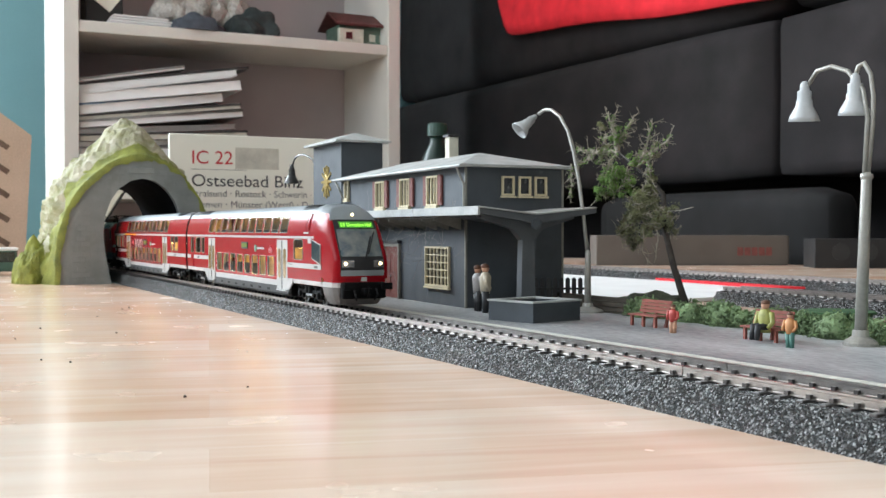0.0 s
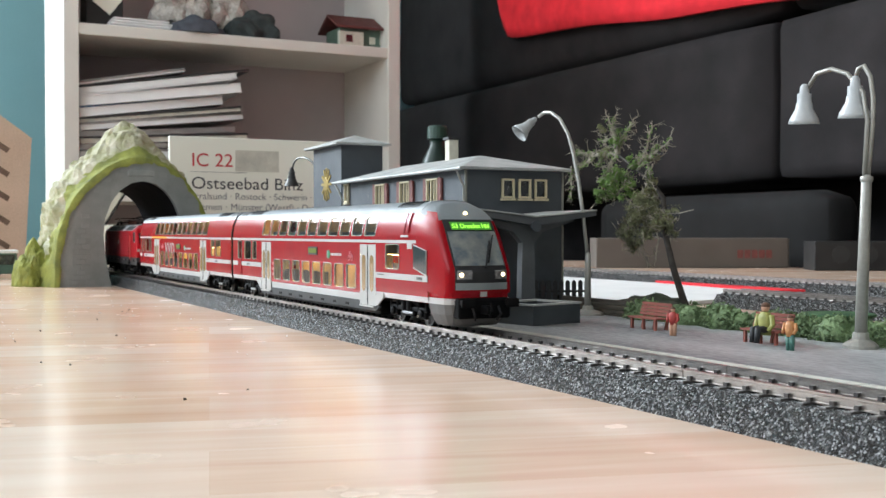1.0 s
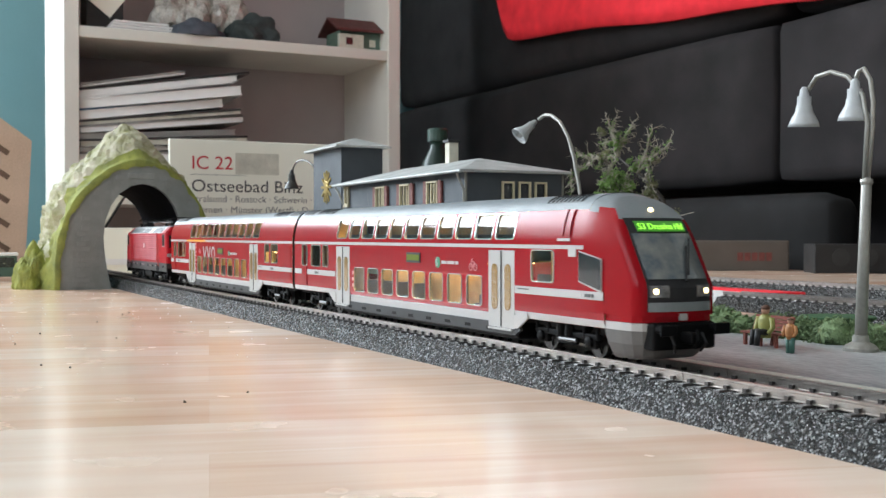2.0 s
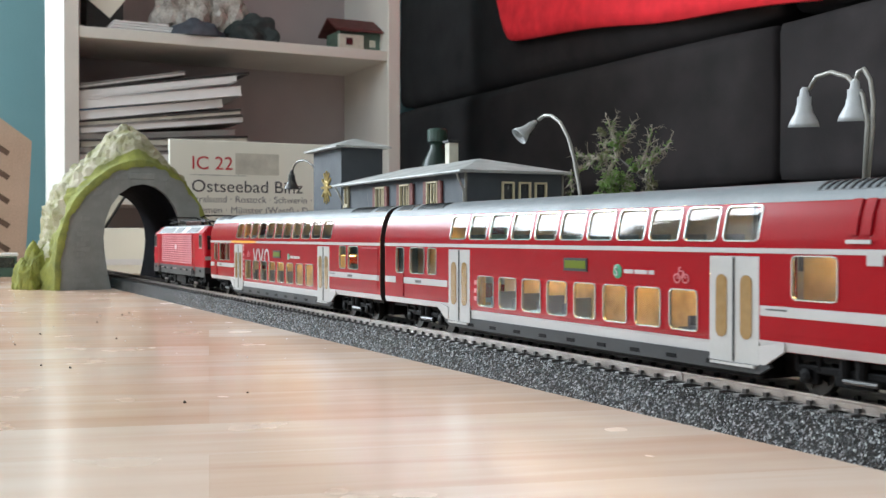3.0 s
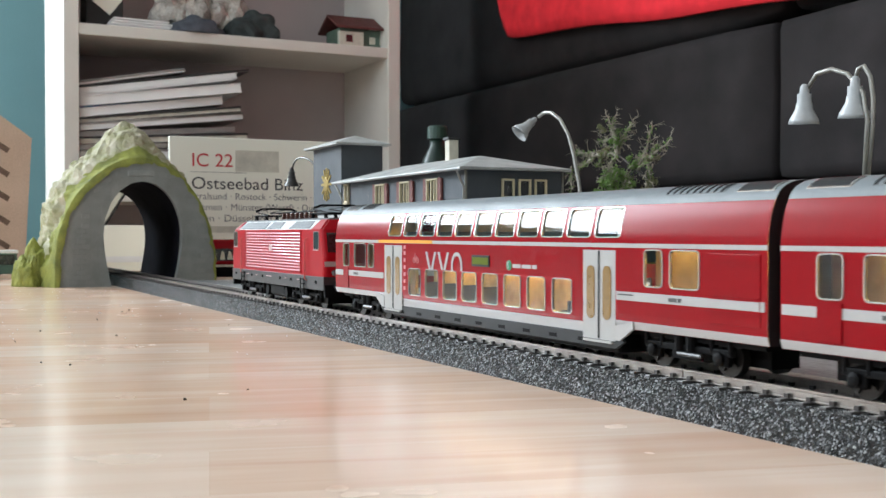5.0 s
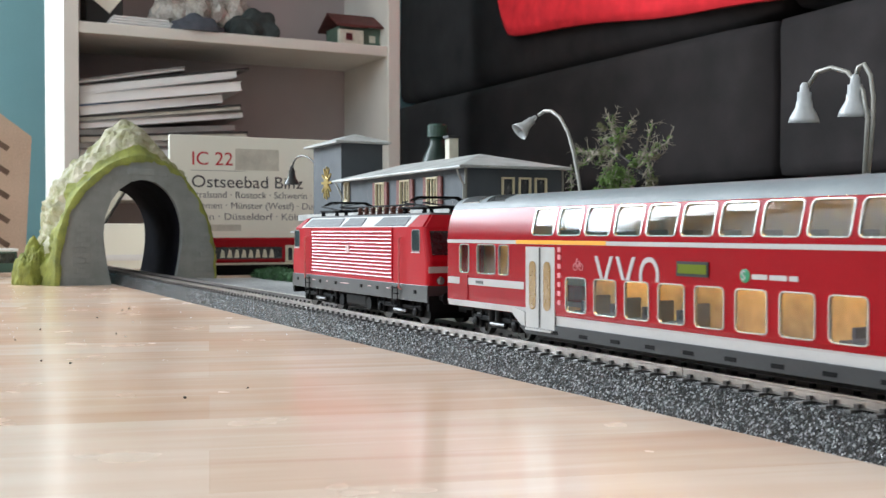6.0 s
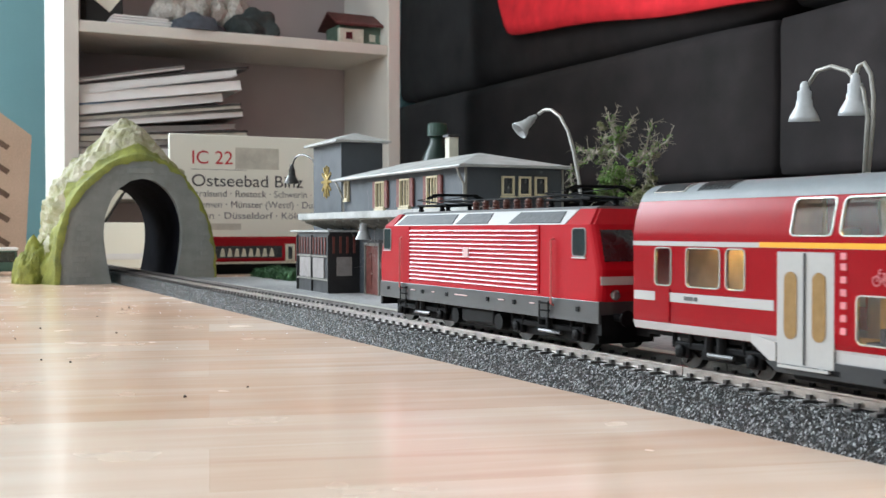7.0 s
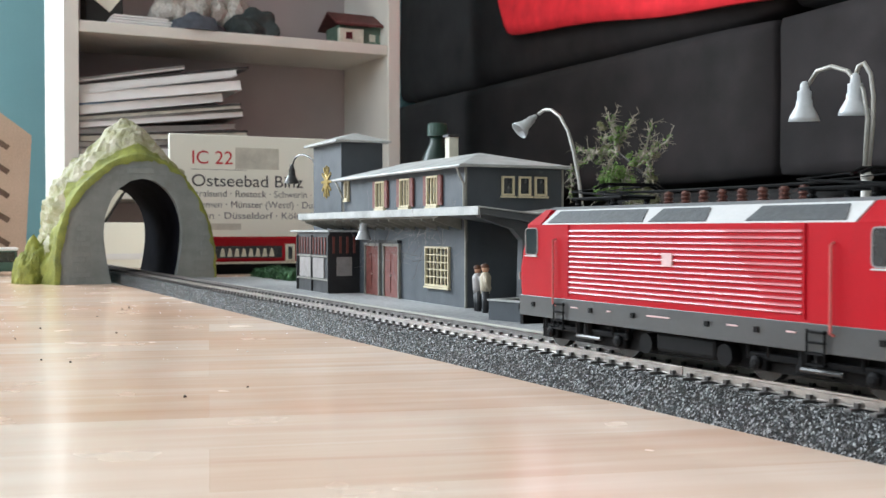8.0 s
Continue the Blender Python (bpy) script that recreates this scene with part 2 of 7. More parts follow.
# ---------------------------------------------------------------- mesh helpers
def part(name, bm, material, parent=None, label="", smooth=False):
    me = bpy.data.meshes.new(name)
    bmesh.ops.recalc_face_normals(bm, faces=bm.faces)
    if smooth:
        for f in bm.faces:
            f.smooth = True
    bm.to_mesh(me)
    bm.free()
    me.materials.append(material)
    ob = new(name, me)
    if parent:
        ob.parent = parent
    if label:
        ob["label"] = label
    return ob


def share(name, source, parent, m):
    """Another object on the mesh of source."""
    ob = new(name, source.data)
    ob.parent = parent
    ob.matrix_basis = m
    return ob


def thing(name, m, label, category, group="", kind=""):
    ob = new(name)
    ob.empty_display_size = 0.01
    ob.matrix_basis = m
    return tagged(ob, label, category, group, kind)


def box(bm, x0, x1, y0, y1, z0, z1, bevel=0.0, m=None):
    r = bmesh.ops.create_cube(bm, size=1.0)
    mm = Matrix.Translation(((x0 + x1) / 2, (y0 + y1) / 2, (z0 + z1) / 2)) @ Matrix.Diagonal((x1 - x0, y1 - y0, z1 - z0, 1))
    bmesh.ops.transform(bm, matrix=(m @ mm) if m else mm, verts=r["verts"])
    if bevel:
        edges = list({e for v in r["verts"] for e in v.link_edges})
        bmesh.ops.bevel(bm, geom=edges, offset=bevel, segments=2, affect="EDGES", profile=0.5)
    return bm


def new_box(*a, **k):
    return box(bmesh.new(), *a, **k)


def tube(bm, pts, radii, seg=8, caps=True):
    """A round bar along points."""
    if not hasattr(radii, "__len__"):
        radii = [radii] * len(pts)
    pts = [Vector(p) for p in pts]
    rings = []
    side = None
    for i, p in enumerate(pts):
        d = (pts[min(i + 1, len(pts) - 1)] - pts[max(i - 1, 0)]).normalized()
        if side is None:
            side = d.orthogonal().normalized()
        side = (side - d * side.dot(d)).normalized()
        up = d.cross(side)
        rings.append([bm.verts.new(p + radii[i] * (math.cos(2 * math.pi * k / seg) * side + math.sin(2 * math.pi * k / seg) * up)) for k in range(seg)])
    for a, b in zip(rings, rings[1:]):
        for k in range(seg):
            bm.faces.new((a[k], a[(k + 1) % seg], b[(k + 1) % seg], b[k]))
    if caps:
        bm.faces.new(rings[0][::-1])
        bm.faces.new(rings[-1])
    return bm


def lathe(bm, prof, seg=20, m=None, close=True):
    """Turn a profile of (radius, z) round the z axis."""
    rings = []
    for r, z in prof:
        ring = []
        for k in range(seg):
            v = Vector((r * math.cos(2 * math.pi * k / seg), r * math.sin(2 * math.pi * k / seg), z))
            ring.append(bm.verts.new(m @ v if m else v))
        rings.append(ring)
    for a, b in zip(rings, rings[1:]):
        for k in range(seg):
            bm.faces.new((a[k], a[(k + 1) % seg], b[(k + 1) % seg], b[k]))
    if close:
        bm.faces.new(rings[0][::-1])
        bm.faces.new(rings[-1])
    return bm


def prism(bm, poly, axis, lo, hi):
    """Pull a flat outline along an axis: axis 0 takes (y, z), 1 takes (x, z), 2 takes (x, y)."""
    def at(p, h):
        q = list(p)
        q.insert(axis, h)
        return q
    a = [bm.verts.new(at(p, lo)) for p in poly]
    b = [bm.verts.new(at(p, hi)) for p in poly]
    bm.faces.new(a)
    bm.faces.new(b[::-1])
    for i in range(len(poly)):
        j = (i + 1) % len(poly)
        bm.faces.new((a[i], b[i], b[j], a[j]))
    return bm


def lettering(name, words, size, material, parent, m, width=None, label="", depth=0.0001):
    c = bpy.data.curves.new(name, "FONT")
    c.body, c.size, c.extrude = words, size, depth
    tmp = new("tmp_text", c)
    me = bpy.data.meshes.new_from_object(tmp)
    bpy.data.objects.remove(tmp)
    bpy.data.curves.remove(c)
    if width:
        w = max(v.co.x for v in me.vertices)
        for v in me.vertices:
            v.co.x *= width / w
    me.materials.append(material)
    ob = new(name, me)
    ob.parent = parent
    ob.matrix_basis = m
    if label:
        ob["label"] = label
    return ob


# ---------------------------------------------------------------- room
FLOOR_Z = -0.46


def room():
    tagged(part("floor", new_box(-2.1, 2.6, -2.0, 3.0, FLOOR_Z - 0.05, FLOOR_Z), M_FLOOR), "brown oak floorboards of the living room", "floor", kind="structure")
    tagged(part("ceiling", new_box(-2.1, 2.7, -2.1, 3.1, 2.05, 2.15), M_WALL), "plain white painted ceiling of the room", "ceiling", kind="structure")
    bm = bmesh.new()
    box(bm, -2.0, -1.72, 3.0, 3.1, FLOOR_Z, 2.05), box(bm, -0.24, 2.5, 3.0, 3.1, FLOOR_Z, 2.05)
    box(bm, -1.72, -0.24, 3.0, 3.1, FLOOR_Z, 0.62), box(bm, -1.72, -0.24, 3.0, 3.1, 1.94, 2.05)
    tagged(part("wall_north", bm, M_TEAL), "teal painted wall with a window opening behind the shelf", "wall", kind="structure")
    tagged(part("wall_east", new_box(2.5, 2.6, -2.0, 3.1, FLOOR_Z, 2.05), M_WALL), "white painted wall behind the brown sofa", "wall", kind="structure")
    bm = bmesh.new()
    box(bm, -2.1, -2.0, -2.1, -0.5, FLOOR_Z, 2.05), box(bm, -2.1, -2.0, 1.4, 3.1, FLOOR_Z, 2.05)
    box(bm, -2.1, -2.0, -0.5, 1.4, FLOOR_Z, 0.86), box(bm, -2.1, -2.0, -0.5, 1.4, 1.98, 2.05)
    tagged(part("wall_west", bm, M_WALL), "white painted wall with a wide window opening", "wall", kind="structure")
    tagged(part("wall_south", new_box(-2.0, 2.6, -2.1, -2.0, FLOOR_Z, 2.05), M_WALL), "plain white painted wall of the room", "wall", kind="structure")


def table():
    t = thing("table", pose(0, 0, 0), "low beech table with a glossy varnished stave top", "table")
    part("tabletop", new_box(-0.55, 1.22, -0.62, 1.72, -0.035, 0.0, bevel=0.004), M_TABLE, t)
    leg = None
    for x in (-0.48, 1.15):
        for y in (-0.55, 1.65):
            if leg is None:
                leg = part("leg", new_box(-0.03, 0.03, -0.03, 0.03, FLOOR_Z, -0.035, bevel=0.003), M_TABLE, t)
                leg.matrix_basis = pose(x, y, 0)
            else:
                share("leg", leg, t, pose(x, y, 0))


# ---------------------------------------------------------------- track
RAIL_TOP = 0.0121
SLEEPER_STEP = 0.0076
SECTION = 30 * SLEEPER_STEP
BEND_Y, TRACK_X, BEND = 0.48, 0.215, 0.0110


def track_x(y):
    return TRACK_X + max(0.0, y - BEND_Y) * BEND


def roadbed():
    """The moulded ballast: a trapezoid, its slopes covered by small raised grains."""
    rnd = random.Random(4)
    bm = bmesh.new()
    n, prof = 150, []
    for k in range(9):
        prof.append((-0.0200 + 0.0060 * k / 8, 0.0086 * k / 8))
    prof += [(-0.0105, 0.0088), (0.0, 0.0088), (0.0105, 0.0088)]
    for k in range(9):
        prof.append((0.0140 + 0.0060 * k / 8, 0.0086 * (8 - k) / 8))
    rows = []
    for i in range(n + 1):
        y = SECTION * i / n
        row = []
        for j, (x, z) in enumerate(prof):
            rough = 0.00024 if 0 < j < 8 or 12 < j < 20 else (0.00012 if 8 <= j <= 12 else 0.0)
            s = -1 if x < 0 else 1
            d = rnd.uniform(-1, 1) * rough
            row.append(bm.verts.new((x + s * d, y + (rnd.uniform(-0.0003, 0.0003) if 0 < i < n and rough else 0), max(0.0, z + d))))
        rows.append(row)
    for a, b in zip(rows, rows[1:]):
        for j in range(len(prof) - 1):
            bm.faces.new((a[j], a[j + 1], b[j + 1], b[j]))
    bm.faces.new(rows[0])
    bm.faces.new(rows[-1])
    return bm


def track_section(name, m, label, group):
    t = thing(name, m, label, "model track", group)
    part("roadbed", roadbed(), M_BED, t, "grained dark grey plastic roadbed")
    for x in (-0.00825, 0.00825):
        bm = bmesh.new()
        prism(bm, [(x - 0.0011, 0.0093), (x + 0.0011, 0.0093), (x + 0.0011, 0.0095), (x + 0.0005, 0.0097), (x + 0.0005, 0.0113), (x + 0.0007, 0.0115),
                   (x + 0.0007, RAIL_TOP), (x - 0.0007, RAIL_TOP), (x - 0.0007, 0.0115), (x - 0.0005, 0.0113), (x - 0.0005, 0.0097), (x - 0.0011, 0.0095)], 1, 0.0002, SECTION - 0.0002)
        part("rail", bm, M_RAIL, t, "dull nickel rail")
    first = None
    for i in range(30):
        y = (i + 0.5) * SLEEPER_STEP
        if first is None:
            bm = new_box(-0.0128, 0.0128, -0.0012, 0.0012, 0.0070, 0.0094, bevel=0.0003)
            for x in (-0.00825, 0.00825):
                box(bm, x - 0.0016, x + 0.0016, -0.0007, 0.0007, 0.0090, 0.0105)
            first = part("sleeper", bm, M_SLEEPER, t)
            first.matrix_basis = pose(0, y, 0)
        else:
            share("sleeper", first, t, pose(0, y, 0))
    return t


def tracks():
    lab = "straight model track on a grained grey roadbed"
    a = track_section("track_section", pose(TRACK_X, BEND_Y - SECTION, 0), lab, "track sections of the main line")
    for k in range(2, 6):
        copy_thing(a, pose(TRACK_X, BEND_Y - k * SECTION, 0))
    tilt = -math.degrees(math.atan(BEND))
    for k in range(5):
        y = BEND_Y + k * SECTION * math.cos(math.radians(tilt))
        copy_thing(a, pose(track_x(y), y, 0, 0, 0, tilt))
    # the loop's return line across the table
    lab2 = "model track of the return line on the table"
    for k in range(5):
        b = copy_thing(a, pose(0.535, 0.600 - (k + 1) * SECTION, 0, 0, 0, 0))
        tagged(b, lab2, group="track sections of the return line")
    x, y = 0.699, 1.303
    for r in (0, 0, 0, 3, 9, 15):
        x, y = x + SECTION * math.sin(math.radians(r)), y - SECTION * math.cos(math.radians(r))
        b = copy_thing(a, pose(x, y, 0, 0, 0, r))
        tagged(b, "model track at the far side of the table", group="track sections of the outer loop")


# ---------------------------------------------------------------- tunnel
def rim(k, n, w, h, base):
    """The outline of an arch: straight legs and a rounded head. k from 0 to n, left foot to right foot."""
    f = k / n
    leg, spring = 0.22, 0.56 * h
    if f < leg:
        return -w, base + spring * f / leg
    if f > 1 - leg:
        return w, base + spring * (1 - f) / leg
    a = math.pi * (1 - (f - leg) / (1 - 2 * leg))
    return w * math.cos(a), base + spring + (h - spring) * math.sin(a)


def bore_rim(k, n):
    """The opening: a horseshoe, drawn in towards the table."""
    f, leg, wide, spring, head = k / n, 0.25, 0.0374, 0.050, 0.0518
    if f < leg or f > 1 - leg:
        g = min(f, 1 - f) / leg
        return (-1 if f < 0.5 else 1) * (wide - 0.0074 * (1 - g) ** 1.7), spring * g
    a = math.pi * (1 - (f - leg) / (1 - 2 * leg))
    return wide * math.cos(a), spring + head * math.sin(a)


def portal_rim(k, n):
    """The edge of the portal wall: broad at the foot, drawn in to a blunt point, longer on one side."""
    a = math.pi * (1 - k / n)
    c, h = math.cos(a), 0.1245
    return (0.0815 if c < 0 else 0.0710) * math.copysign(abs(c) ** 1.20, c) - 0.0015 * math.sin(a), h * max(0.0, math.sin(a)) ** 0.74


def tunnel():
    t = thing("tunnel_portal", pose(0.2265, 1.085, 0, 0, 0, -1.5), "model railway tunnel with grey stone portal and mossy rock", "tunnel")
    n, L = 40, 0.190
    inner = [bore_rim(k, n) for k in range(n + 1)]
    outer = [portal_rim(k, n) for k in range(n + 1)]
    bm = bmesh.new()
    f0 = [bm.verts.new((x, 0.0, z)) for x, z in inner]
    f1 = [bm.verts.new((x, 0.0, z)) for x, z in outer]
    g0 = [bm.verts.new((x, 0.010, z)) for x, z in inner]
    g1 = [bm.verts.new((x, 0.010, z)) for x, z in outer]
    for a, b in ((f0, f1), (g1, g0), (g0, f0), (f1, g1)):
        for k in range(n):
            bm.faces.new((a[k], a[k + 1], b[k + 1], b[k]))
    for k in (0, n):
        bm.faces.new((f0[k], f1[k], g1[k], g0[k]))
    part("portal_wall", bm, M_STONE, t, "grey cast stone portal wall")
    # arch stones round the opening and coursed blocks on the wall
    first = None
    for k in range(2, n - 1, 2):
        x0, z0 = inner[k]
        x1, z1 = inner[min(k + 2, n)]
        dx, dz = (outer[k + 1][0] - inner[k + 1][0]), (outer[k + 1][1] - inner[k + 1][1])
        ln = math.hypot(dx, dz)
        dx, dz = dx / ln * 0.012, dz / ln * 0.012
        bm = bmesh.new()
        e = 0.04
        p = [(x0 + (x1 - x0) * e, z0 + (z1 - z0) * e), (x1 - (x1 - x0) * e, z1 - (z1 - z0) * e)]
        prism(bm, [p[0], p[1], (p[1][0] + dx, p[1][1] + dz), (p[0][0] + dx, p[0][1] + dz)], 1, -0.00035, 0.001)
        part("arch_stone", bm, M_STONE, t)
    rnd = random.Random(11)

    def inside(x, z):
        def half(pts, zz):
            best = 0.0
            for (xa, za), (xb, zb) in zip(pts[n // 2:], pts[n // 2 + 1:]):
                if min(za, zb) <= zz <= max(za, zb):
                    best = max(best, xa + (xb - xa) * ((zz - za) / (zb - za) if zb != za else 0))
            return best
        return half(inner, z) + 0.0128 < abs(x) < half(outer, z) - 0.0015
    mesh_block = None
    z, row = 0.002, 0
    while z < 0.112:
        x = -0.082 + (row % 2) * 0.004
        while x < 0.082:
            if inside(x - 0.0035, z) and inside(x + 0.0035, z) and inside(x - 0.0035, z + 0.0042) and inside(x + 0.0035, z + 0.0042):
                if mesh_block is None:
                    mesh_block = part("stone_block", new_box(-0.0039, 0.0039, -0.00042, 0.001, 0.0002, 0.0046, bevel=0.0002), M_STONE, t)
                    mesh_block.matrix_basis = pose(x, 0, z)
                else:
                    share("stone_block", mesh_block, t, pose(x, rnd.uniform(-0.0002, 0.0002), z))
            x += 0.0081
        z += 0.0049
        row += 1
    # name plate above the arch
    part("keystone_plate", new_box(-0.0145, 0.0105, -0.0011, 0.002, 0.1060, 0.1120, bevel=0.0008), M_STONE, t)
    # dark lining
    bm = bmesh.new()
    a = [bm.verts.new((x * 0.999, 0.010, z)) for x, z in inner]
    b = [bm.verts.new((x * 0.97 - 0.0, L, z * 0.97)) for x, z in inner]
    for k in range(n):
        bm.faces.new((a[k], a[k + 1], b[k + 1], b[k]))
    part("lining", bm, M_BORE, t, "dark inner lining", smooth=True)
    # rock shell over the bore: it swells out behind the portal's edge; moss in front and in patches
    m, cols = 46, 110
    rows = []
    for j in range(m + 1):
        y = 0.0005 + (j / m) ** 1.35 * L * 1.01
        f = min(1.0, y / 0.117)
        fade = 1 - 0.22 * max(0.0, y - 0.100) / 0.09
        row = []
        for k in range(cols + 1):
            px, pz = portal_rim(k, cols)
            x, z = rim(k, cols, 0.0670, 0.1270, 0.0)
            x *= 1 + 0.16 * max(0, 0.05 - z) / 0.05
            g = min(1.0, f / 0.24)
            g = g * g * (3 - 2 * g)
            g *= 1 - 0.6 * min(1.0, max(0.0, (px + 0.010) / 0.035))
            x, z = px + (x - px) * g, pz + (z - pz) * g
            swell = math.sin(min(1, f * 2.2) * math.pi / 2)
            side = max(0.0, -x / 0.07)
            h = z / 0.127
            x2 = x * (1 + (0.16 if x < 0 else 0.04) * swell) - 0.010 * side * swell * (1 - h)
            z2 = z * (1 + 0.04 * swell) + 0.031 * swell * max(0, h) ** 5 * math.exp(-((x + 0.008) / 0.028) ** 2) * (1 - 0.5 * max(0, f - 0.5))
            v = Vector((x2 * 40, y * 40, z2 * 40))
            d = noise.noise(v * 1.6) * 0.0050 + noise.noise(v * 3.6) * 0.0038 + noise.noise(v * 9.0) * 0.0020
            out = Vector((x2, 0, z2 - 0.03)).normalized() * (d * min(1, f * 6) + 0.0012 * noise.noise(v * 7.0))
            zz = max(-0.0005, (z2 + out.z) * fade) if z > 0.0005 else -0.0005
            row.append(((x2 + out.x) * fade, y - (0.0022 if j == 0 else 0.0014 if j == 1 else 0), zz))
        rows.append(row)
    # the moss hangs over the portal's edge in an uneven lip
    lip = []
    for k, (x, y, z) in enumerate(rows[0]):
        away = Vector((x, 0, z - 0.045)).normalized()
        d = (0.0062 if x < 0.01 else 0.0030) + 0.0030 * noise.noise(Vector((x * 90, 3, z * 90)))
        lip.append((x - away.x * d, -0.0012, max(-0.0005, z - away.z * d) if z > 0.0005 else -0.0005))
    rows.insert(0, lip)
    m += 1
    moss, rock = bmesh.new(), bmesh.new()
    grids = [[[b.verts.new(c) for c in row] for row in rows] for b in (moss, rock)]
    for j in range(m):
        for k in range(cols):
            x, y, z = rows[j][k]
            edge = 0.017 + 0.016 * noise.noise(Vector((x * 60, y * 60, z * 60))) + 0.014 * max(0, 1 - z / 0.09) * (x < 0)
            if z > 0.120:
                edge = 0.004 if z > 0.138 else 0.009
            b = 0 if y < edge else 1
            g = grids[b]
            (moss, rock)[b].faces.new((g[j][k], g[j][k + 1], g[j + 1][k + 1], g[j + 1][k]))
    for b, name, material, lab in ((moss, "moss_collar", M_MOSS, "yellow-green moss flock"), (rock, "rock_shell", M_ROCK, "pale painted rock with moss stains")):
        bmesh.ops.delete(b, geom=[v for v in b.verts if not v.link_faces], context="VERTS")
        part(name, b, material, t, lab, smooth=(b is moss))
    # loose rock at the foot
    bm = bmesh.new()
    bmesh.ops.create_icosphere(bm, subdivisions=5, radius=1.0)
    for v in bm.verts:
        d = 1 + 0.22 * noise.noise(v.co * 2.0) + 0.08 * noise.noise(v.co * 6.0) + 0.04 * noise.noise(v.co * 14.0)
        v.co = Vector((v.co.x * 0.020 * d, v.co.y * 0.022 * d, max(0, 0.0 + v.co.z * 0.042 * d)))
    ob = part("foot_rock", bm, M_MOSS, t, "mossy lump of rock at the foot")
    ob.matrix_basis = pose(-0.095, 0.045, 0)


# ---------------------------------------------------------------- shelf and sofa
SHELF_X0, SHELF_X1, SHELF_Y, SHELF_D = 0.325, 1.062, 2.30, 0.28


def shelf():
    t = thing("bookcase", pose(0, 0, FLOOR_Z), "white laminate bookcase with open shelves and dark back", "bookcase")
    up = -FLOOR_Z
    th = 0.030
    part("side_panel", new_box(SHELF_X0, SHELF_X0 + th, SHELF_Y, SHELF_Y + SHELF_D, 0, 1.55, bevel=0.002), M_SHELF, t)
    part("side_panel", new_box(SHELF_X1 - th, SHELF_X1, SHELF_Y, SHELF_Y + SHELF_D, 0, 1.55, bevel=0.002), M_SHELF, t)
    for z in (-0.40, -0.16, 0.115, 0.4505, 0.79, 1.06):
        part("shelf_board", new_box(SHELF_X0 + th, SHELF_X1 - th, SHELF_Y + 0.004, SHELF_Y + SHELF_D - 0.012, z + up, z + up + 0.023, bevel=0.0015), M_SHELF, t)
    part("back_panel", new_box(SHELF_X0 + th, SHELF_X1 - th, SHELF_Y + SHELF_D - 0.012, SHELF_Y + SHELF_D - 0.002, 0, 1.55), M_SHELFB, t, "brownish back panel")


def cushion(bm, x0, x1, y0, y1, z0, z1, r):
    """A soft upholstered block."""
    b = bmesh.new()
    bmesh.ops.create_cube(b, size=1.0)
    bmesh.ops.subdivide_edges(b, edges=b.edges[:], cuts=11, use_grid_fill=True)
    for v in b.verts:
        c = Vector(((v.co.x + 0.5) * (x1 - x0) + x0, (v.co.y + 0.5) * (y1 - y0) + y0, (v.co.z + 0.5) * (z1 - z0) + z0))
        k = Vector((min(max(c.x, x0 + r), x1 - r), min(max(c.y, y0 + r), y1 - r), min(max(c.z, z0 + r), z1 - r)))
        d = c - k
        if d.length > 1e-6:
            c = k + d.normalized() * r
        c.x += 0.006 * noise.noise(c * 7.0)
        v.co = c
    me = bpy.data.meshes.new("tmp")
    b.to_mesh(me)
    b.free()
    bm.from_mesh(me)
    bpy.data.meshes.remove(me)
    return bm


SOFA_X = 1.35


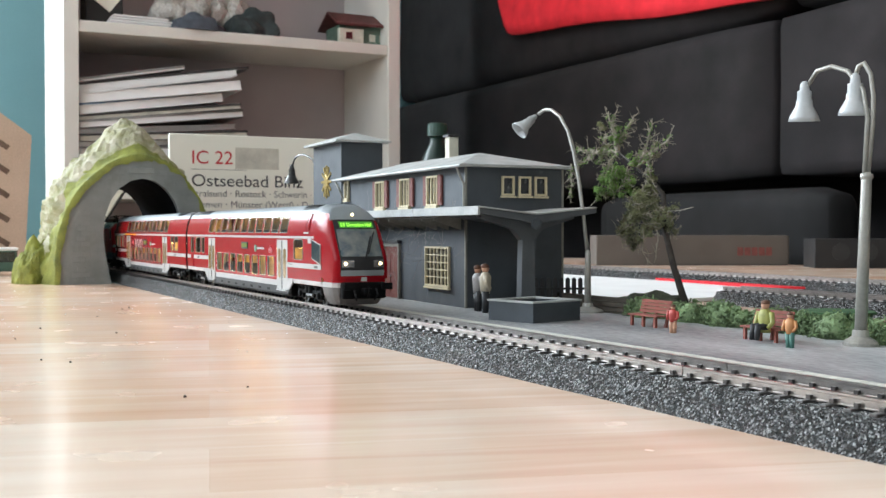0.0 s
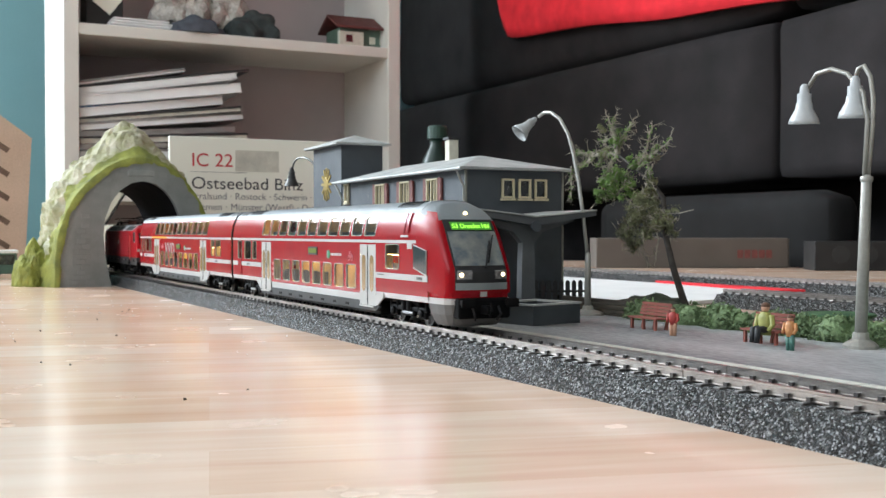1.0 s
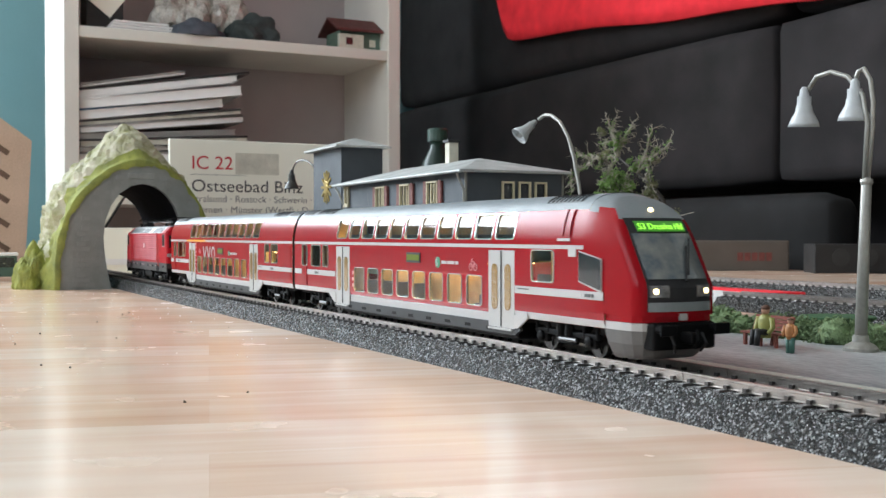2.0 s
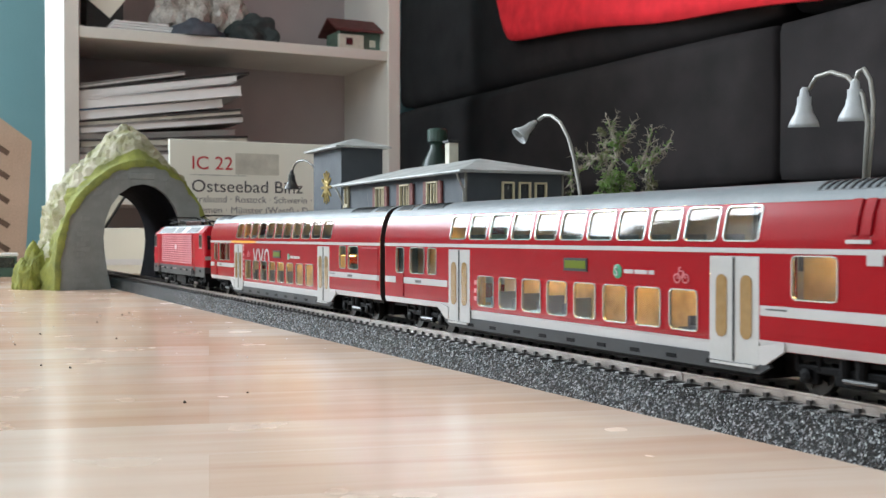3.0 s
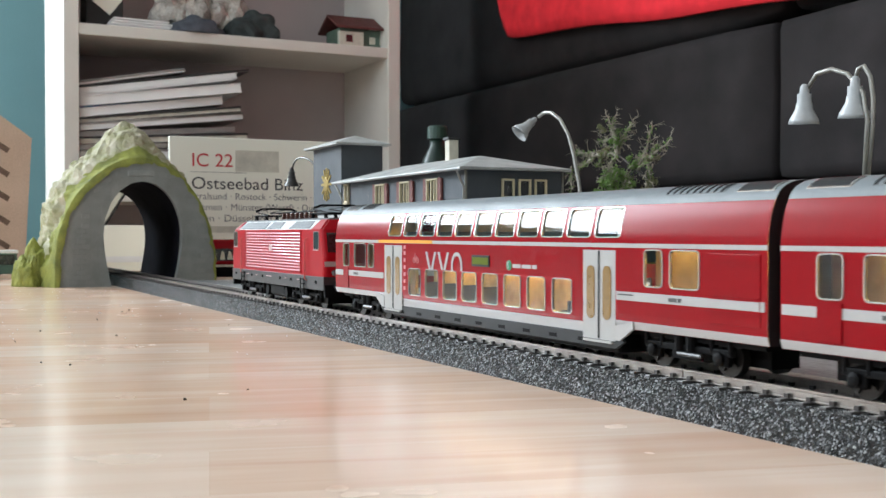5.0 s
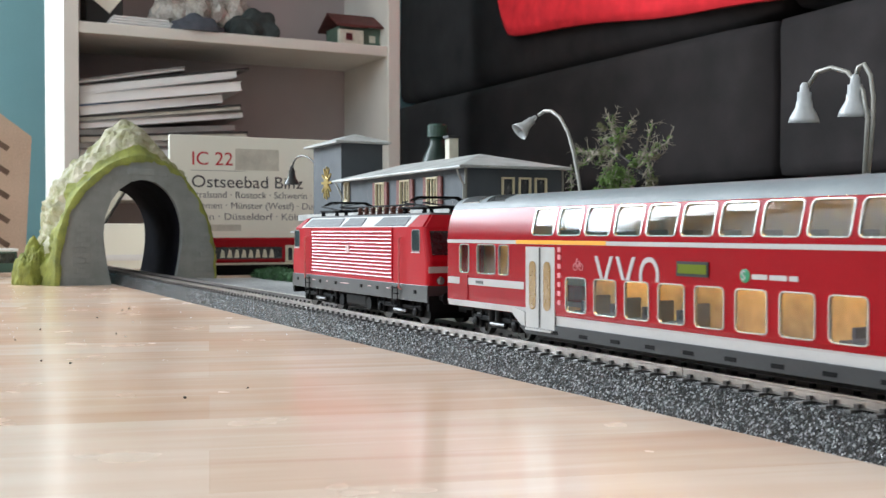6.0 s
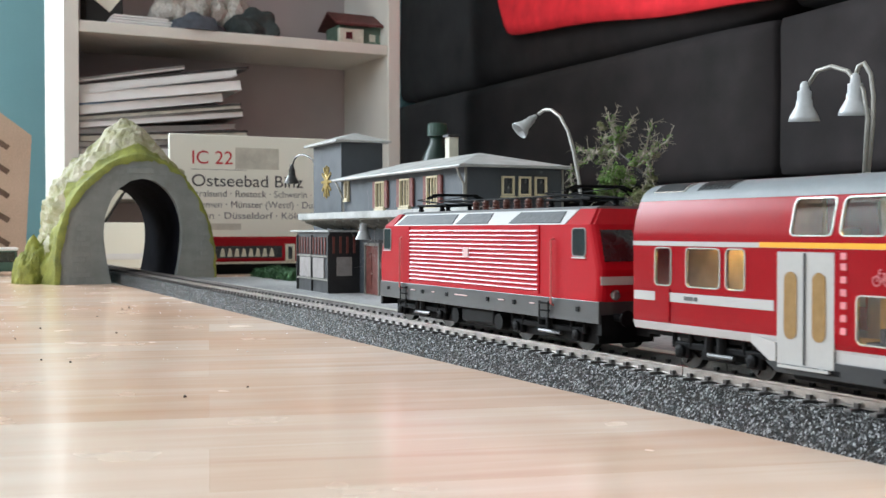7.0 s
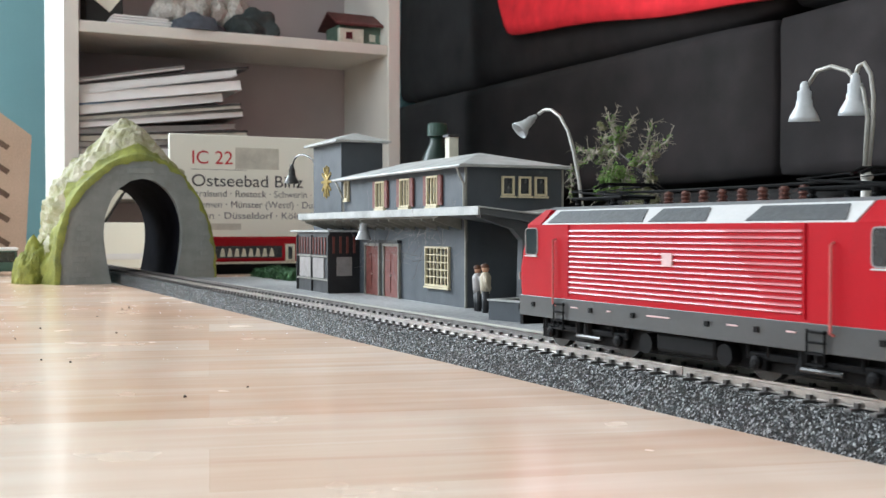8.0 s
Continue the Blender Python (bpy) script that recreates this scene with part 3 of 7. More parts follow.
def sofa():
    t = thing("sofa", pose(0, 0, FLOOR_Z), "long dark brown microsuede sofa with thick cushions", "sofa")
    up = -FLOOR_Z
    part("base", cushion(bmesh.new(), 1.24, 2.32, -1.2, 2.95, 0.06, 0.30, 0.02), M_SUEDE, t, smooth=True)
    for y0, y1 in ((-1.2, 0.10), (0.10, 1.40), (1.40, 2.95)):
        part("seat_cushion", cushion(bmesh.new(), 1.23, 2.0, y0, y1, 0.30, 0.44, 0.04), M_SUEDE, t, smooth=True)
    for y0, y1 in ((-1.2, 0.10), (0.105, 1.411), (1.421, 2.99)):
        bm = cushion(bmesh.new(), SOFA_X, SOFA_X + 0.26, y0, y1, up + 0.140, up + 0.417, 0.018)
        part("back_cushion", bm, M_SUEDE, t, smooth=True)
    for y0, y1 in ((-1.2, 1.410), (1.420, 2.99)):
        bm = cushion(bmesh.new(), SOFA_X + 0.015, SOFA_X + 0.36, y0, y1, up + 0.420, up + 0.80, 0.04)
        part("head_cushion", bm, M_SUEDE, t, smooth=True)
    part("back_frame", cushion(bmesh.new(), 1.62, 2.32, -1.2, 2.95, 0.30, up + 0.42, 0.03), M_SUEDE, t, smooth=True)
    # fleece throw over the head cushion
    bm = bmesh.new()
    rows = []
    for i in range(61):
        y = 1.30 + i * 0.0175
        f = i / 60
        low = 0.428 + 0.098 * f + 0.003 * math.sin(i * 0.21)
        if f > 0.92:
            low += 0.16 * ((f - 0.92) / 0.08) ** 2
        rows.append([(y, low)])
    front, backs = [], []
    for (y, low), in [tuple(r) for r in rows]:
        col = []
        for j in range(15):
            z = low + (0.86 - low) * j / 14
            x = SOFA_X - 0.004 + 0.006 * noise.noise(Vector((y * 6, z * 6, 1))) - (0.012 if j == 0 else 0.016 if j < 14 else 0.0)
            col.append((x, y, z))
        for j in range(1, 6):
            col.append((SOFA_X + 0.08 * j, y, 0.865))
        front.append([bm.verts.new(c) for c in col])
        backs.append([bm.verts.new((c[0] + 0.014, c[1], c[2] - (0.012 if k > 14 else 0))) for k, c in enumerate(col)])
    for g in (front, backs):
        for a, b in zip(g, g[1:]):
            for k in range(len(a) - 1):
                bm.faces.new((a[k], a[k + 1], b[k + 1], b[k]))
    for a, b in ((front, backs),):
        for i in range(len(a) - 1):
            for k in (0, -1):
                bm.faces.new((a[i][k], a[i + 1][k], b[i + 1][k], b[i][k]))
        for i in (0, -1):
            for k in range(len(a[i]) - 1):
                bm.faces.new((a[i][k], a[i][k + 1], b[i][k + 1], b[i][k]))
    pl = thing("sofa_cushion", pose(0, 0, 0), "dark grey-brown cushion leaning on the sofa seat", "cushion")
    part("cover", cushion(bmesh.new(), 1.250, 1.335, 1.20, 1.80, -0.0205, 0.118, 0.035), M_PILLOW, pl, smooth=True)
    tagged(part("blanket", bm, M_BLANKET, smooth=True), "bright red fleece blanket draped over the brown sofa", "blanket")


room()
table()
tracks()
tunnel()
shelf()
sofa()


# ---------------------------------------------------------------- train
# a vehicle's own space: y along the track with its camera-side end at y = 0, z = 0 on the rail head
SIDE = [(0.0152, 0.0105), (0.0158, 0.0125), (0.0160, 0.0150), (0.0160, 0.0345), (0.0160, 0.0375), (0.0157, 0.0400), (0.0150, 0.0437), (0.0139, 0.0468),
        (0.0124, 0.0496), (0.0100, 0.0515), (0.0062, 0.0527), (0.0, 0.0532)]


def refine(pts, n):
    """A smooth curve through the points from the waist up."""
    out = list(pts[:4])
    for i in range(3, len(pts) - 1):
        p, q, r = pts[max(i - 1, 3)], pts[i], pts[i + 1]
        s = pts[i + 2] if i + 2 < len(pts) else (-pts[i][0], pts[i][1])
        for k in range(1, n + 1):
            f = k / n
            out.append(tuple(0.5 * (2 * b + (c - a) * f + (2 * a - 5 * b + 4 * c - d) * f * f + (3 * b - a - 3 * c + d) * f ** 3) for a, b, c, d in zip(p, q, r, s)))
    return [(round(x, 6), round(z, 6)) for x, z in out]


SIDE = refine(SIDE, 3)


def side_x(z, prof=SIDE):
    if z <= prof[0][1]:
        return prof[0][0]
    for (xa, za), (xb, zb) in zip(prof, prof[1:]):
        if za <= z <= zb:
            return xa + (xb - xa) * (z - za) / (zb - za)
    return prof[-1][0]


def skin(bm, ys, zs, holes, sign, off=0.0, prof=SIDE):
    """A strip of a vehicle's side between the given heights, with openings left out."""
    grid = {}

    def v(y, z):
        k = (round(y, 6), round(z, 6))
        if k not in grid:
            grid[k] = bm.verts.new((sign * (side_x(z, prof) + off), y, z))
        return grid[k]
    for y0, y1 in zip(ys, ys[1:]):
        for z0, z1 in zip(zs, zs[1:]):
            yc, zc = (y0 + y1) / 2, (z0 + z1) / 2
            if any(a < yc < b and c < zc < d for a, b, c, d in holes):
                continue
            bm.faces.new((v(y0, z0), v(y1, z0), v(y1, z1), v(y0, z1)))
    return bm


def band(name, y0, y1, z0, z1, material, parent, label="", sign=-1, off=0.00016, prof=SIDE):
    zs = sorted({z0, z1, *[z for _, z in prof if z0 < z < z1]})
    ny = max(1, int((y1 - y0) / 0.05))
    bm = bmesh.new()
    skin(bm, [y0 + (y1 - y0) * i / ny for i in range(ny + 1)], zs, [], sign, off, prof)
    r = bmesh.ops.extrude_face_region(bm, geom=bm.faces[:])
    bmesh.ops.translate(bm, vec=(-sign * 0.00025, 0, 0), verts=[g for g in r["geom"] if isinstance(g, bmesh.types.BMVert)])
    return part(name, bm, material, parent, label)


def pane_ring(y0, y1, z0, z1, w, sign, prof=SIDE, r=0.0012, proud=0.00028):
    """A rounded window frame that follows the side's curve."""
    def loop(y0, y1, z0, z1, r):
        pts = []
        for cy, cz, a0 in ((y1 - r, z1 - r, 0), (y0 + r, z1 - r, 90), (y0 + r, z0 + r, 180), (y1 - r, z0 + r, 270)):
            for k in range(4):
                a = math.radians(a0 + 30 * k)
                pts.append((cy + r * math.cos(a), cz + r * math.sin(a)))
        return pts
    bm = bmesh.new()
    o, i = loop(y0 - w, y1 + w, z0 - w, z1 + w, r + w), loop(y0, y1, z0, z1, r)
    vs = []
    for pts, off in ((o, -0.0002), (o, proud), (i, proud), (i, -0.0006)):
        vs.append([bm.verts.new((sign * (side_x(z, prof) + off), y, z)) for y, z in pts])
    n = len(o)
    for a, b in zip(vs, vs[1:]):
        for k in range(n):
            bm.faces.new((a[k], a[(k + 1) % n], b[(k + 1) % n], b[k]))
    return bm


def window(parent, y0, y1, z0, z1, sign, glass=None, w=0.00036, prof=SIDE, r=0.0012):
    f = part("window", pane_ring(y0, y1, z0, z1, w, sign, prof, r), M_CHROME, parent, smooth=False)
    bm = bmesh.new()
    zs = sorted({z0, z1, *[z for _, z in prof if z0 < z < z1]})
    skin(bm, [y0, y1], zs, [], sign, -0.0003, prof)
    g = part("pane", bm, glass or M_GLASS, f)
    return f


def wheelset(parent, y, z, r, sink):
    bm = bmesh.new()
    turn = Matrix.Rotation(math.pi / 2, 4, "Y")
    for s in (-1, 1):
        m = Matrix.Translation((s * 0.0083, 0, 0)) @ turn
        lathe(bm, [(r * 0.3, -0.0012 * s), (r * 0.55, -0.0008 * s), (r * 0.82, -0.0012 * s), (r, -0.0014 * s), (r, 0.0012 * s), (r * 0.5, 0.0012 * s)], 22, m)
        for k in range(4):
            box(bm, s * 0.0083 - s * 0.0019 if s > 0 else -0.0102, s * 0.0083 - s * 0.0014 if s > 0 else -0.0097, -0.0003, 0.0003, r * 0.3, r * 0.8, m=Matrix.Rotation(k * math.pi / 2, 4, "X"))
    tube(bm, [(-0.0105, 0, 0), (0.0105, 0, 0)], 0.0011, 8)
    ob = part("wheelset", bm, M_STEELD, parent, "dark steel wheelset", smooth=False)
    ob.matrix_basis = pose(0, y, z)
    sink.append((ob, y, z, r))
    return ob


M_STEELD = mat("wheel_dark_steel", (0.022, 0.021, 0.020), 0.35, 0.6, vary=0.2)
# dark ground with warm blotches: the deck's dim, spotty lamplight painted in colour
M_CORED = mat("upper_deck_painted_dim", (0.035, 0.032, 0.030), 0.6, vary=0.5, scale=110, fine=300, bump=0.0, tint=(0.20, 0.15, 0.07))
M_DAMP = mat("damper_grey", (0.06, 0.06, 0.06), 0.35, 0.5, vary=0.1)
WHEELS = []


def bogie(car, y, half, r, sink):
    b = part("bogie", new_box(-0.0085, 0.0085, y - half * 0.5, y + half * 0.5, 0.0065, 0.0095), M_BLACK, car, "black bogie with sprung side frames")
    for s in (-1, 1):
        bm = bmesh.new()
        x0, x1 = sorted((s * 0.0112, s * 0.0130))
        box(bm, x0, x1, y - half - 0.0045, y + half + 0.0045, 0.0058, 0.0078, bevel=0.0004)
        for e in (-1, 1):
            yy = y + e * half
            box(bm, x0, x1 + 0.0002, yy - 0.0030, yy + 0.0030, 0.0030, 0.0072, bevel=0.0006)
            lathe(bm, [(0.0018, -0.0006), (0.0018, 0.0006), (0.0008, 0.0010)], 10, Matrix.Translation((s * 0.0134, yy, 0.0052)) @ Matrix.Rotation(s * math.pi / 2, 4, "Y"))
            for q in (-1, 1):
                tube(bm, [(s * 0.0125, yy + q * 0.0036, 0.0066), (s * 0.0125, yy + q * 0.0036, 0.0100)], 0.0008, 8)
        box(bm, x0, x1, y - 0.006, y + 0.006, 0.0035, 0.0062, bevel=0.0004)
        tube(bm, [(s * 0.0128, y - 0.0025, 0.006), (s * 0.0128, y - 0.0025, 0.0102)], 0.0017, 10)
        tube(bm, [(s * 0.0128, y + 0.0025, 0.006), (s * 0.0128, y + 0.0025, 0.0102)], 0.0017, 10)
        part("side_frame", bm, M_BLACK, b)
        bm = bmesh.new()
        tube(bm, [(s * 0.0138, y - half * 0.55, 0.0052), (s * 0.0138, y + half * 0.15, 0.0052)], 0.0007, 8)
        part("damper", bm, M_DAMP, b, "grey damper rod")
    for e in (-1, 1):
        wheelset(b, y + e * half, r, r, sink)


def skirt_outline(a, b, low, high, slope):
    return [(a, high), (a + slope, low), (b - slope, low), (b, high)]


def seat_rows(car, ys, z, h):
    for y in ys:
        bm = bmesh.new()
        for s in (-1, 1):
            x0, x1 = sorted((s * 0.0045, s * 0.0125))
            box(bm, x0, x1, y - 0.0006, y + 0.0008, z, z + h, bevel=0.0003)
            box(bm, x0, x1, y + 0.0008, y + 0.0048, z, z + h * 0.45, bevel=0.0003)
        part("seat", bm, M_SEAT, car)


def double_deck(name, m, label, length, doors, high_wins, low_wins, up_wins, front_cut, extras):
    """A double-deck coach: shell with real openings, doors, decks, seats, lamps, bogies."""
    car = thing(name, m, label, "railway coach", "vehicles of the train")
    y_end = length
    lo_z, hi_z = (0.0133, 0.0242), (0.0382, 0.0470)
    rows = [(a, b, *lo_z) for a, b in low_wins] + [(a, b, *hi_z) for a, b in up_wins] + [(a, b, 0.0238, 0.0342) for a, b in high_wins]
    holes = rows + [(a, b, 0.0065, 0.0340) for a, b in doors]
    ys = sorted({front_cut, y_end, *[h[0] for h in holes], *[h[1] for h in holes]})
    zs = sorted({*[z for _, z in SIDE if z <= 0.0478], 0.0478, 0.0133, 0.0242, 0.0238, 0.0342, 0.0340, 0.0382, 0.0470})
    bog = (doors[0][0] - 0.014, doors[1][1] + 0.014)
    low_a, low_b = doors[0][0] - 0.002, doors[1][1] + 0.002
    bm = bmesh.new()
    for s in (-1, 1):
        skin(bm, ys, zs, holes, s)
        # lower sides between the bogies
        skin(bm, sorted({low_a, low_b, *[d for dd in doors for d in dd]}), [0.0065, 0.0105], holes, s, -0.0002)
    # rear end
    end = [(-x, z) for x, z in SIDE] + [(x, z) for x, z in SIDE[::-1]][1:]
    bm.faces.new([bm.verts.new((x, y_end, z)) for x, z in end])
    body = part("body", bm, M_RED, car, "red body shell")
    for f in body.data.polygons:
        f.use_smooth = f.center.z > 0.0365 and abs(f.normal.y) < 0.5
    for s in (-1, 1):
        for a, b in doors:
            d = part("door", new_box(min(s * 0.0156, s * 0.0160), max(s * 0.0156, s * 0.0160), a, b, 0.0062, 0.0342, bevel=0.0001), M_DOOR, car, "pale grey double-leaf door")
            mid = (a + b) / 2
            part("door_gap", new_box(min(s * 0.0158, s * 0.01625), max(s * 0.0158, s * 0.01625), mid - 0.0003, mid + 0.0003, 0.0066, 0.0338), M_SKIRT, d)
            for c in ((a + mid) / 2, (mid + b) / 2):
                part("door_pane", pill(c, 0.0021, 0.0125, 0.0292, s), M_DOORG, d, "tall rounded door pane with interior lamplight painted in")
            part("step", new_box(min(s * 0.0150, s * 0.0168), max(s * 0.0150, s * 0.0168), a + 0.001, b - 0.001, 0.0054, 0.0061), M_DOOR, d)
        for a, b, c, d in rows:
            window(car, a, b, c, d, s, M_UGLASS if c > 0.036 else M_GLASS)
        # white livery bands
        band("waist_stripe", front_cut, y_end, 0.0349, 0.0362, M_WHITE, car, "white waist stripe", s)
        for a, b in ((front_cut, doors[0][0]), (doors[1][1], y_end)):
            band("side_stripe", a + 0.001, b - 0.0005, 0.0191, 0.0217, M_WHITE, car, "white side stripe", s)
            band("sill_stripe", a, b, 0.0106, 0.0129, M_WHITE, car, "white sill stripe", s)
        band("sill_stripe", doors[0][1], doors[1][0], 0.0080, 0.0112, M_WHITE, car, "white sill stripe", s)
        for a, b in ((low_a - 0.007, low_a + 0.0018), (low_b + 0.007, low_b - 0.0018)):
            bm = bmesh.new()
            prism(bm, [(a, 0.0106), (a, 0.0129), (b, 0.0112), (b, 0.0066), (b + (a - b) * 0.25, 0.0066)], 0, *sorted((s * 0.0154, s * 0.0162)))
            part("sill_slope", bm, M_WHITE, car)
        bm = bmesh.new()
        prism(bm, [(low_a - 0.002, 0.0062), (low_a + 0.0, 0.0080), (low_b, 0.0080), (low_b + 0.002, 0.0062), (low_b - 0.002, 0.0040), (low_a + 0.002, 0.0040)], 0, *sorted((s * 0.0148, s * 0.0159)))
        part("skirt", bm, M_SKIRT, car, "dark grey skirt with small vents")
        for k in range(9):
            y = low_a + 0.02 + k * (low_b - low_a - 0.04) / 8
            part("skirt_hatch", new_box(min(s * 0.0158, s * 0.01605), max(s * 0.0158, s * 0.01605), y - 0.0022, y + 0.0022, 0.0050, 0.0062), M_BLACK, car)
    # roof
    bm = bmesh.new()
    top = [(side_x(0.0477), 0.0477)] + [(x, z) for x, z in SIDE if z > 0.0478]
    prof = [(-x, z) for x, z in top] + top[::-1][1:]
    ny = 12
    rr = [[bm.verts.new((x, front_cut + (y_end - front_cut) * i / ny, z + 0.0001)) for x, z in prof] for i in range(ny + 1)]
    for a, b in zip(rr, rr[1:]):
        for k in range(len(prof) - 1):
            bm.faces.new((a[k], a[k + 1], b[k + 1], b[k]))
    part("roof", bm, M_ROOF, car, "matt grey roof", smooth=True)
    for side in (-1, 1):
        for a, b in extras.get("vents", ()):
            v = part("roof_vent", roof_plate(a, b, 0.0003, side), M_ROOF, car, "louvred roof vent")
            for k in range(9):
                y = a + 0.001 + (b - a - 0.002) * k / 8
                part("louvre", roof_plate(y - 0.0004, y + 0.0004, 0.0006, side), M_SKIRT, v)
        for a, b in extras.get("hatches", ()):
            h = part("roof_hatch", roof_plate(a, b, 0.0004, side), M_CHROME, car, "silver-rimmed roof hatch")
            part("hatch_lid", roof_plate(a + 0.0008, b - 0.0008, 0.0005, side), M_SKIRT, h)
    # inside: decks, core walls, seats, lamps
    part("deck", new_box(-0.0140, 0.0140, front_cut + 0.004, y_end - 0.002, 0.0106, 0.0112), M_WARM, car)
    part("deck", new_box(-0.0150, 0.0150, doors[0][1], doors[1][0], 0.0292, 0.0298), M_WARM, car)
    # added black block that stands for the shadow under the coach
    part("centre_sill", new_box(-0.0050, 0.0050, front_cut + 0.010, y_end - 0.008, 0.0030, 0.0090), M_BLACK, car)
    part("equipment_case", new_box(-0.0130, 0.0130, low_a + 0.004, low_b - 0.004, 0.0022, 0.0080, bevel=0.001), M_BLACK, car)
    part("inner_ceiling", new_box(-0.0120, 0.0120, front_cut + 0.004, y_end - 0.002, 0.0490, 0.0495), M_WARM, car)
    part("core_wall", new_box(-0.0007, 0.0007, doors[0][1], doors[1][0], 0.0106, 0.0290), M_WARM, car, "cream partition")
    part("core_wall", new_box(-0.0007, 0.0007, doors[0][1], doors[1][0], 0.0298, 0.0482), M_CORED, car, "upper deck partition with dimness and lamp spots painted in")
    for a, b in ((front_cut + 0.004, doors[0][0]), (doors[1][1], y_end - 0.002)):
        part("core_wall", new_box(-0.0007, 0.0007, a, b, 0.0106, 0.0490), M_WARM, car, "cream partition")
    for a, b, z in ((doors[0][1] + 0.004, doors[1][0] - 0.004, 0.0285), (doors[0][1], doors[1][0], 0.0484)):
        for s in (-1, 1):
            x0, x1 = sorted((s * 0.0050, s * 0.0062))
            k = part("lamp_strip", new_box(x0, x1, a, b, z, z + 0.0004), M_WLAMP if z < 0.04 else M_WLAMP2, car, "warm glowing interior lamp strip")
    for a, b in ((front_cut + 0.012, doors[0][0] - 0.004), (doors[1][1] + 0.02, y_end - 0.02)):
        part("lamp_strip", new_box(-0.0062, -0.0050, a, b, 0.0350, 0.0354), M_WLAMP, car, "warm glowing interior lamp strip")
    seat_rows(car, [a + 0.003 for k, (a, b) in enumerate(low_wins) if k not in (1, 2, 3)], 0.0106, 0.0082)
    seat_rows(car, [b - 0.004 for k, (a, b) in enumerate(low_wins) if k not in (1, 2, 3)], 0.0106, 0.0062)
    seat_rows(car, [a + 0.002 for a, b in up_wins[::1]], 0.0298, 0.0100)
    for y in extras["bogies"]:
        bogie(car, y, 0.0144, 0.0053, WHEELS)
    part("underframe", new_box(-0.0125, 0.0125, front_cut + 0.004, y_end - 0.003, 0.0088, 0.0100), M_BLACK, car)
    return car


def pill(y, half, z0, z1, s):
    """A tall rounded pane."""
    bm = bmesh.new()
    pts = []
    for k in range(9):
        a = math.pi * k / 8
        pts.append((y + half * math.cos(a), z1 - half + half * math.sin(a)))
    for k in range(9):
        a = math.pi + math.pi * k / 8
        pts.append((y + half * math.cos(a), z0 + half + half * math.sin(a)))
    prism(bm, pts, 0, *sorted((s * 0.0159, s * 0.01622)))
    return bm


# dark pane; its weak emission imitates lamplight from inside the coach
M_DOORG = mat("door_pane_glow", (0.07, 0.05, 0.025), 0.12, vary=0.3, scale=400, bump=0.0, coat=0.3, emit=0.16, emit_color=(0.9, 0.50, 0.10))
M_WLAMP2 = mat("upper_lamp_strip", (1.0, 0.78, 0.42), 0.5, vary=0.0, bump=0.0, emit=9.0, emit_color=(1.0, 0.66, 0.24))


def roof_plate(a, b, up, side=-1):
    """A plate that lies on one shoulder of the roof."""
    bm = bmesh.new()
    prof = [(side * side_x(z), z) for z in (0.0501, 0.0505, 0.0509, 0.0513, 0.0517, 0.0521, 0.0525)]
    lo = [[bm.verts.new((x, y, z)) for x, z in prof] for y in (a, b)]
    hi = [[bm.verts.new((x * 1.005, y, z + up)) for x, z in prof] for y in (a, b)]
    for g in (lo, hi):
        for k in range(6):
            bm.faces.new((g[0][k], g[0][k + 1], g[1][k + 1], g[1][k]))
    for i in (0, 1):
        for k in range(6):
            bm.faces.new((lo[i][k], lo[i][k + 1], hi[i][k + 1], hi[i][k]))
    for k in (0, 6):
        bm.faces.new((lo[0][k], lo[1][k], hi[1][k], hi[0][k]))
    return bm


FACE = Matrix(((0, 0, -1, 0), (-1, 0, 0, 0), (0, 1, 0, 0), (0, 0, 0, 1)))   # writing on the camera-side flank


def flank(y, z, x=-0.01605):
    return Matrix.Translation((x, y, z)) @ FACE


def bars(parent, y, z, widths, h, material, label, x=-0.01605):
    """Print too small to read: bars of its size."""
    bm = bmesh.new()
    for w in widths:
        box(bm, x - 0.00005, x + 0.0002, y - w, y, z, z + h)
        y -= w + h * 0.6
    return part("small_print", bm, material, parent, label)


def bicycle(parent, y, z, s):
    bm = bmesh.new()
    x = -0.0162
    for c in (-0.6, 0.6):
        pts = [(x, y + s * (c + 0.42 * math.cos(a)), z + s * (0.42 + 0.42 * math.sin(a))) for a in [2 * math.pi * k / 14 for k in range(15)]]
        tube(bm, pts, s * 0.07, 4)
    fr = [(-0.6, 0.42), (-0.3, 1.1), (0.35, 1.1), (0.6, 0.42), (0.05, 0.42), (-0.3, 1.1)]
    tube(bm, [(x, y + s * a, z + s * b) for a, b in fr], s * 0.07, 4)
    tube(bm, [(x, y + s * 0.35, z + s * 1.1), (x, y + s * 0.3, z + s * 1.4), (x, y + s * 0.1, z + s * 1.45)], s * 0.07, 4)
    part("bicycle_sign", bm, M_PINK, parent, "white bicycle pictogram")


def spread(a, b, n, gap):
    w = (b - a + gap) / n
    return [(a + k * w, a + (k + 1) * w - gap) for k in range(n)]


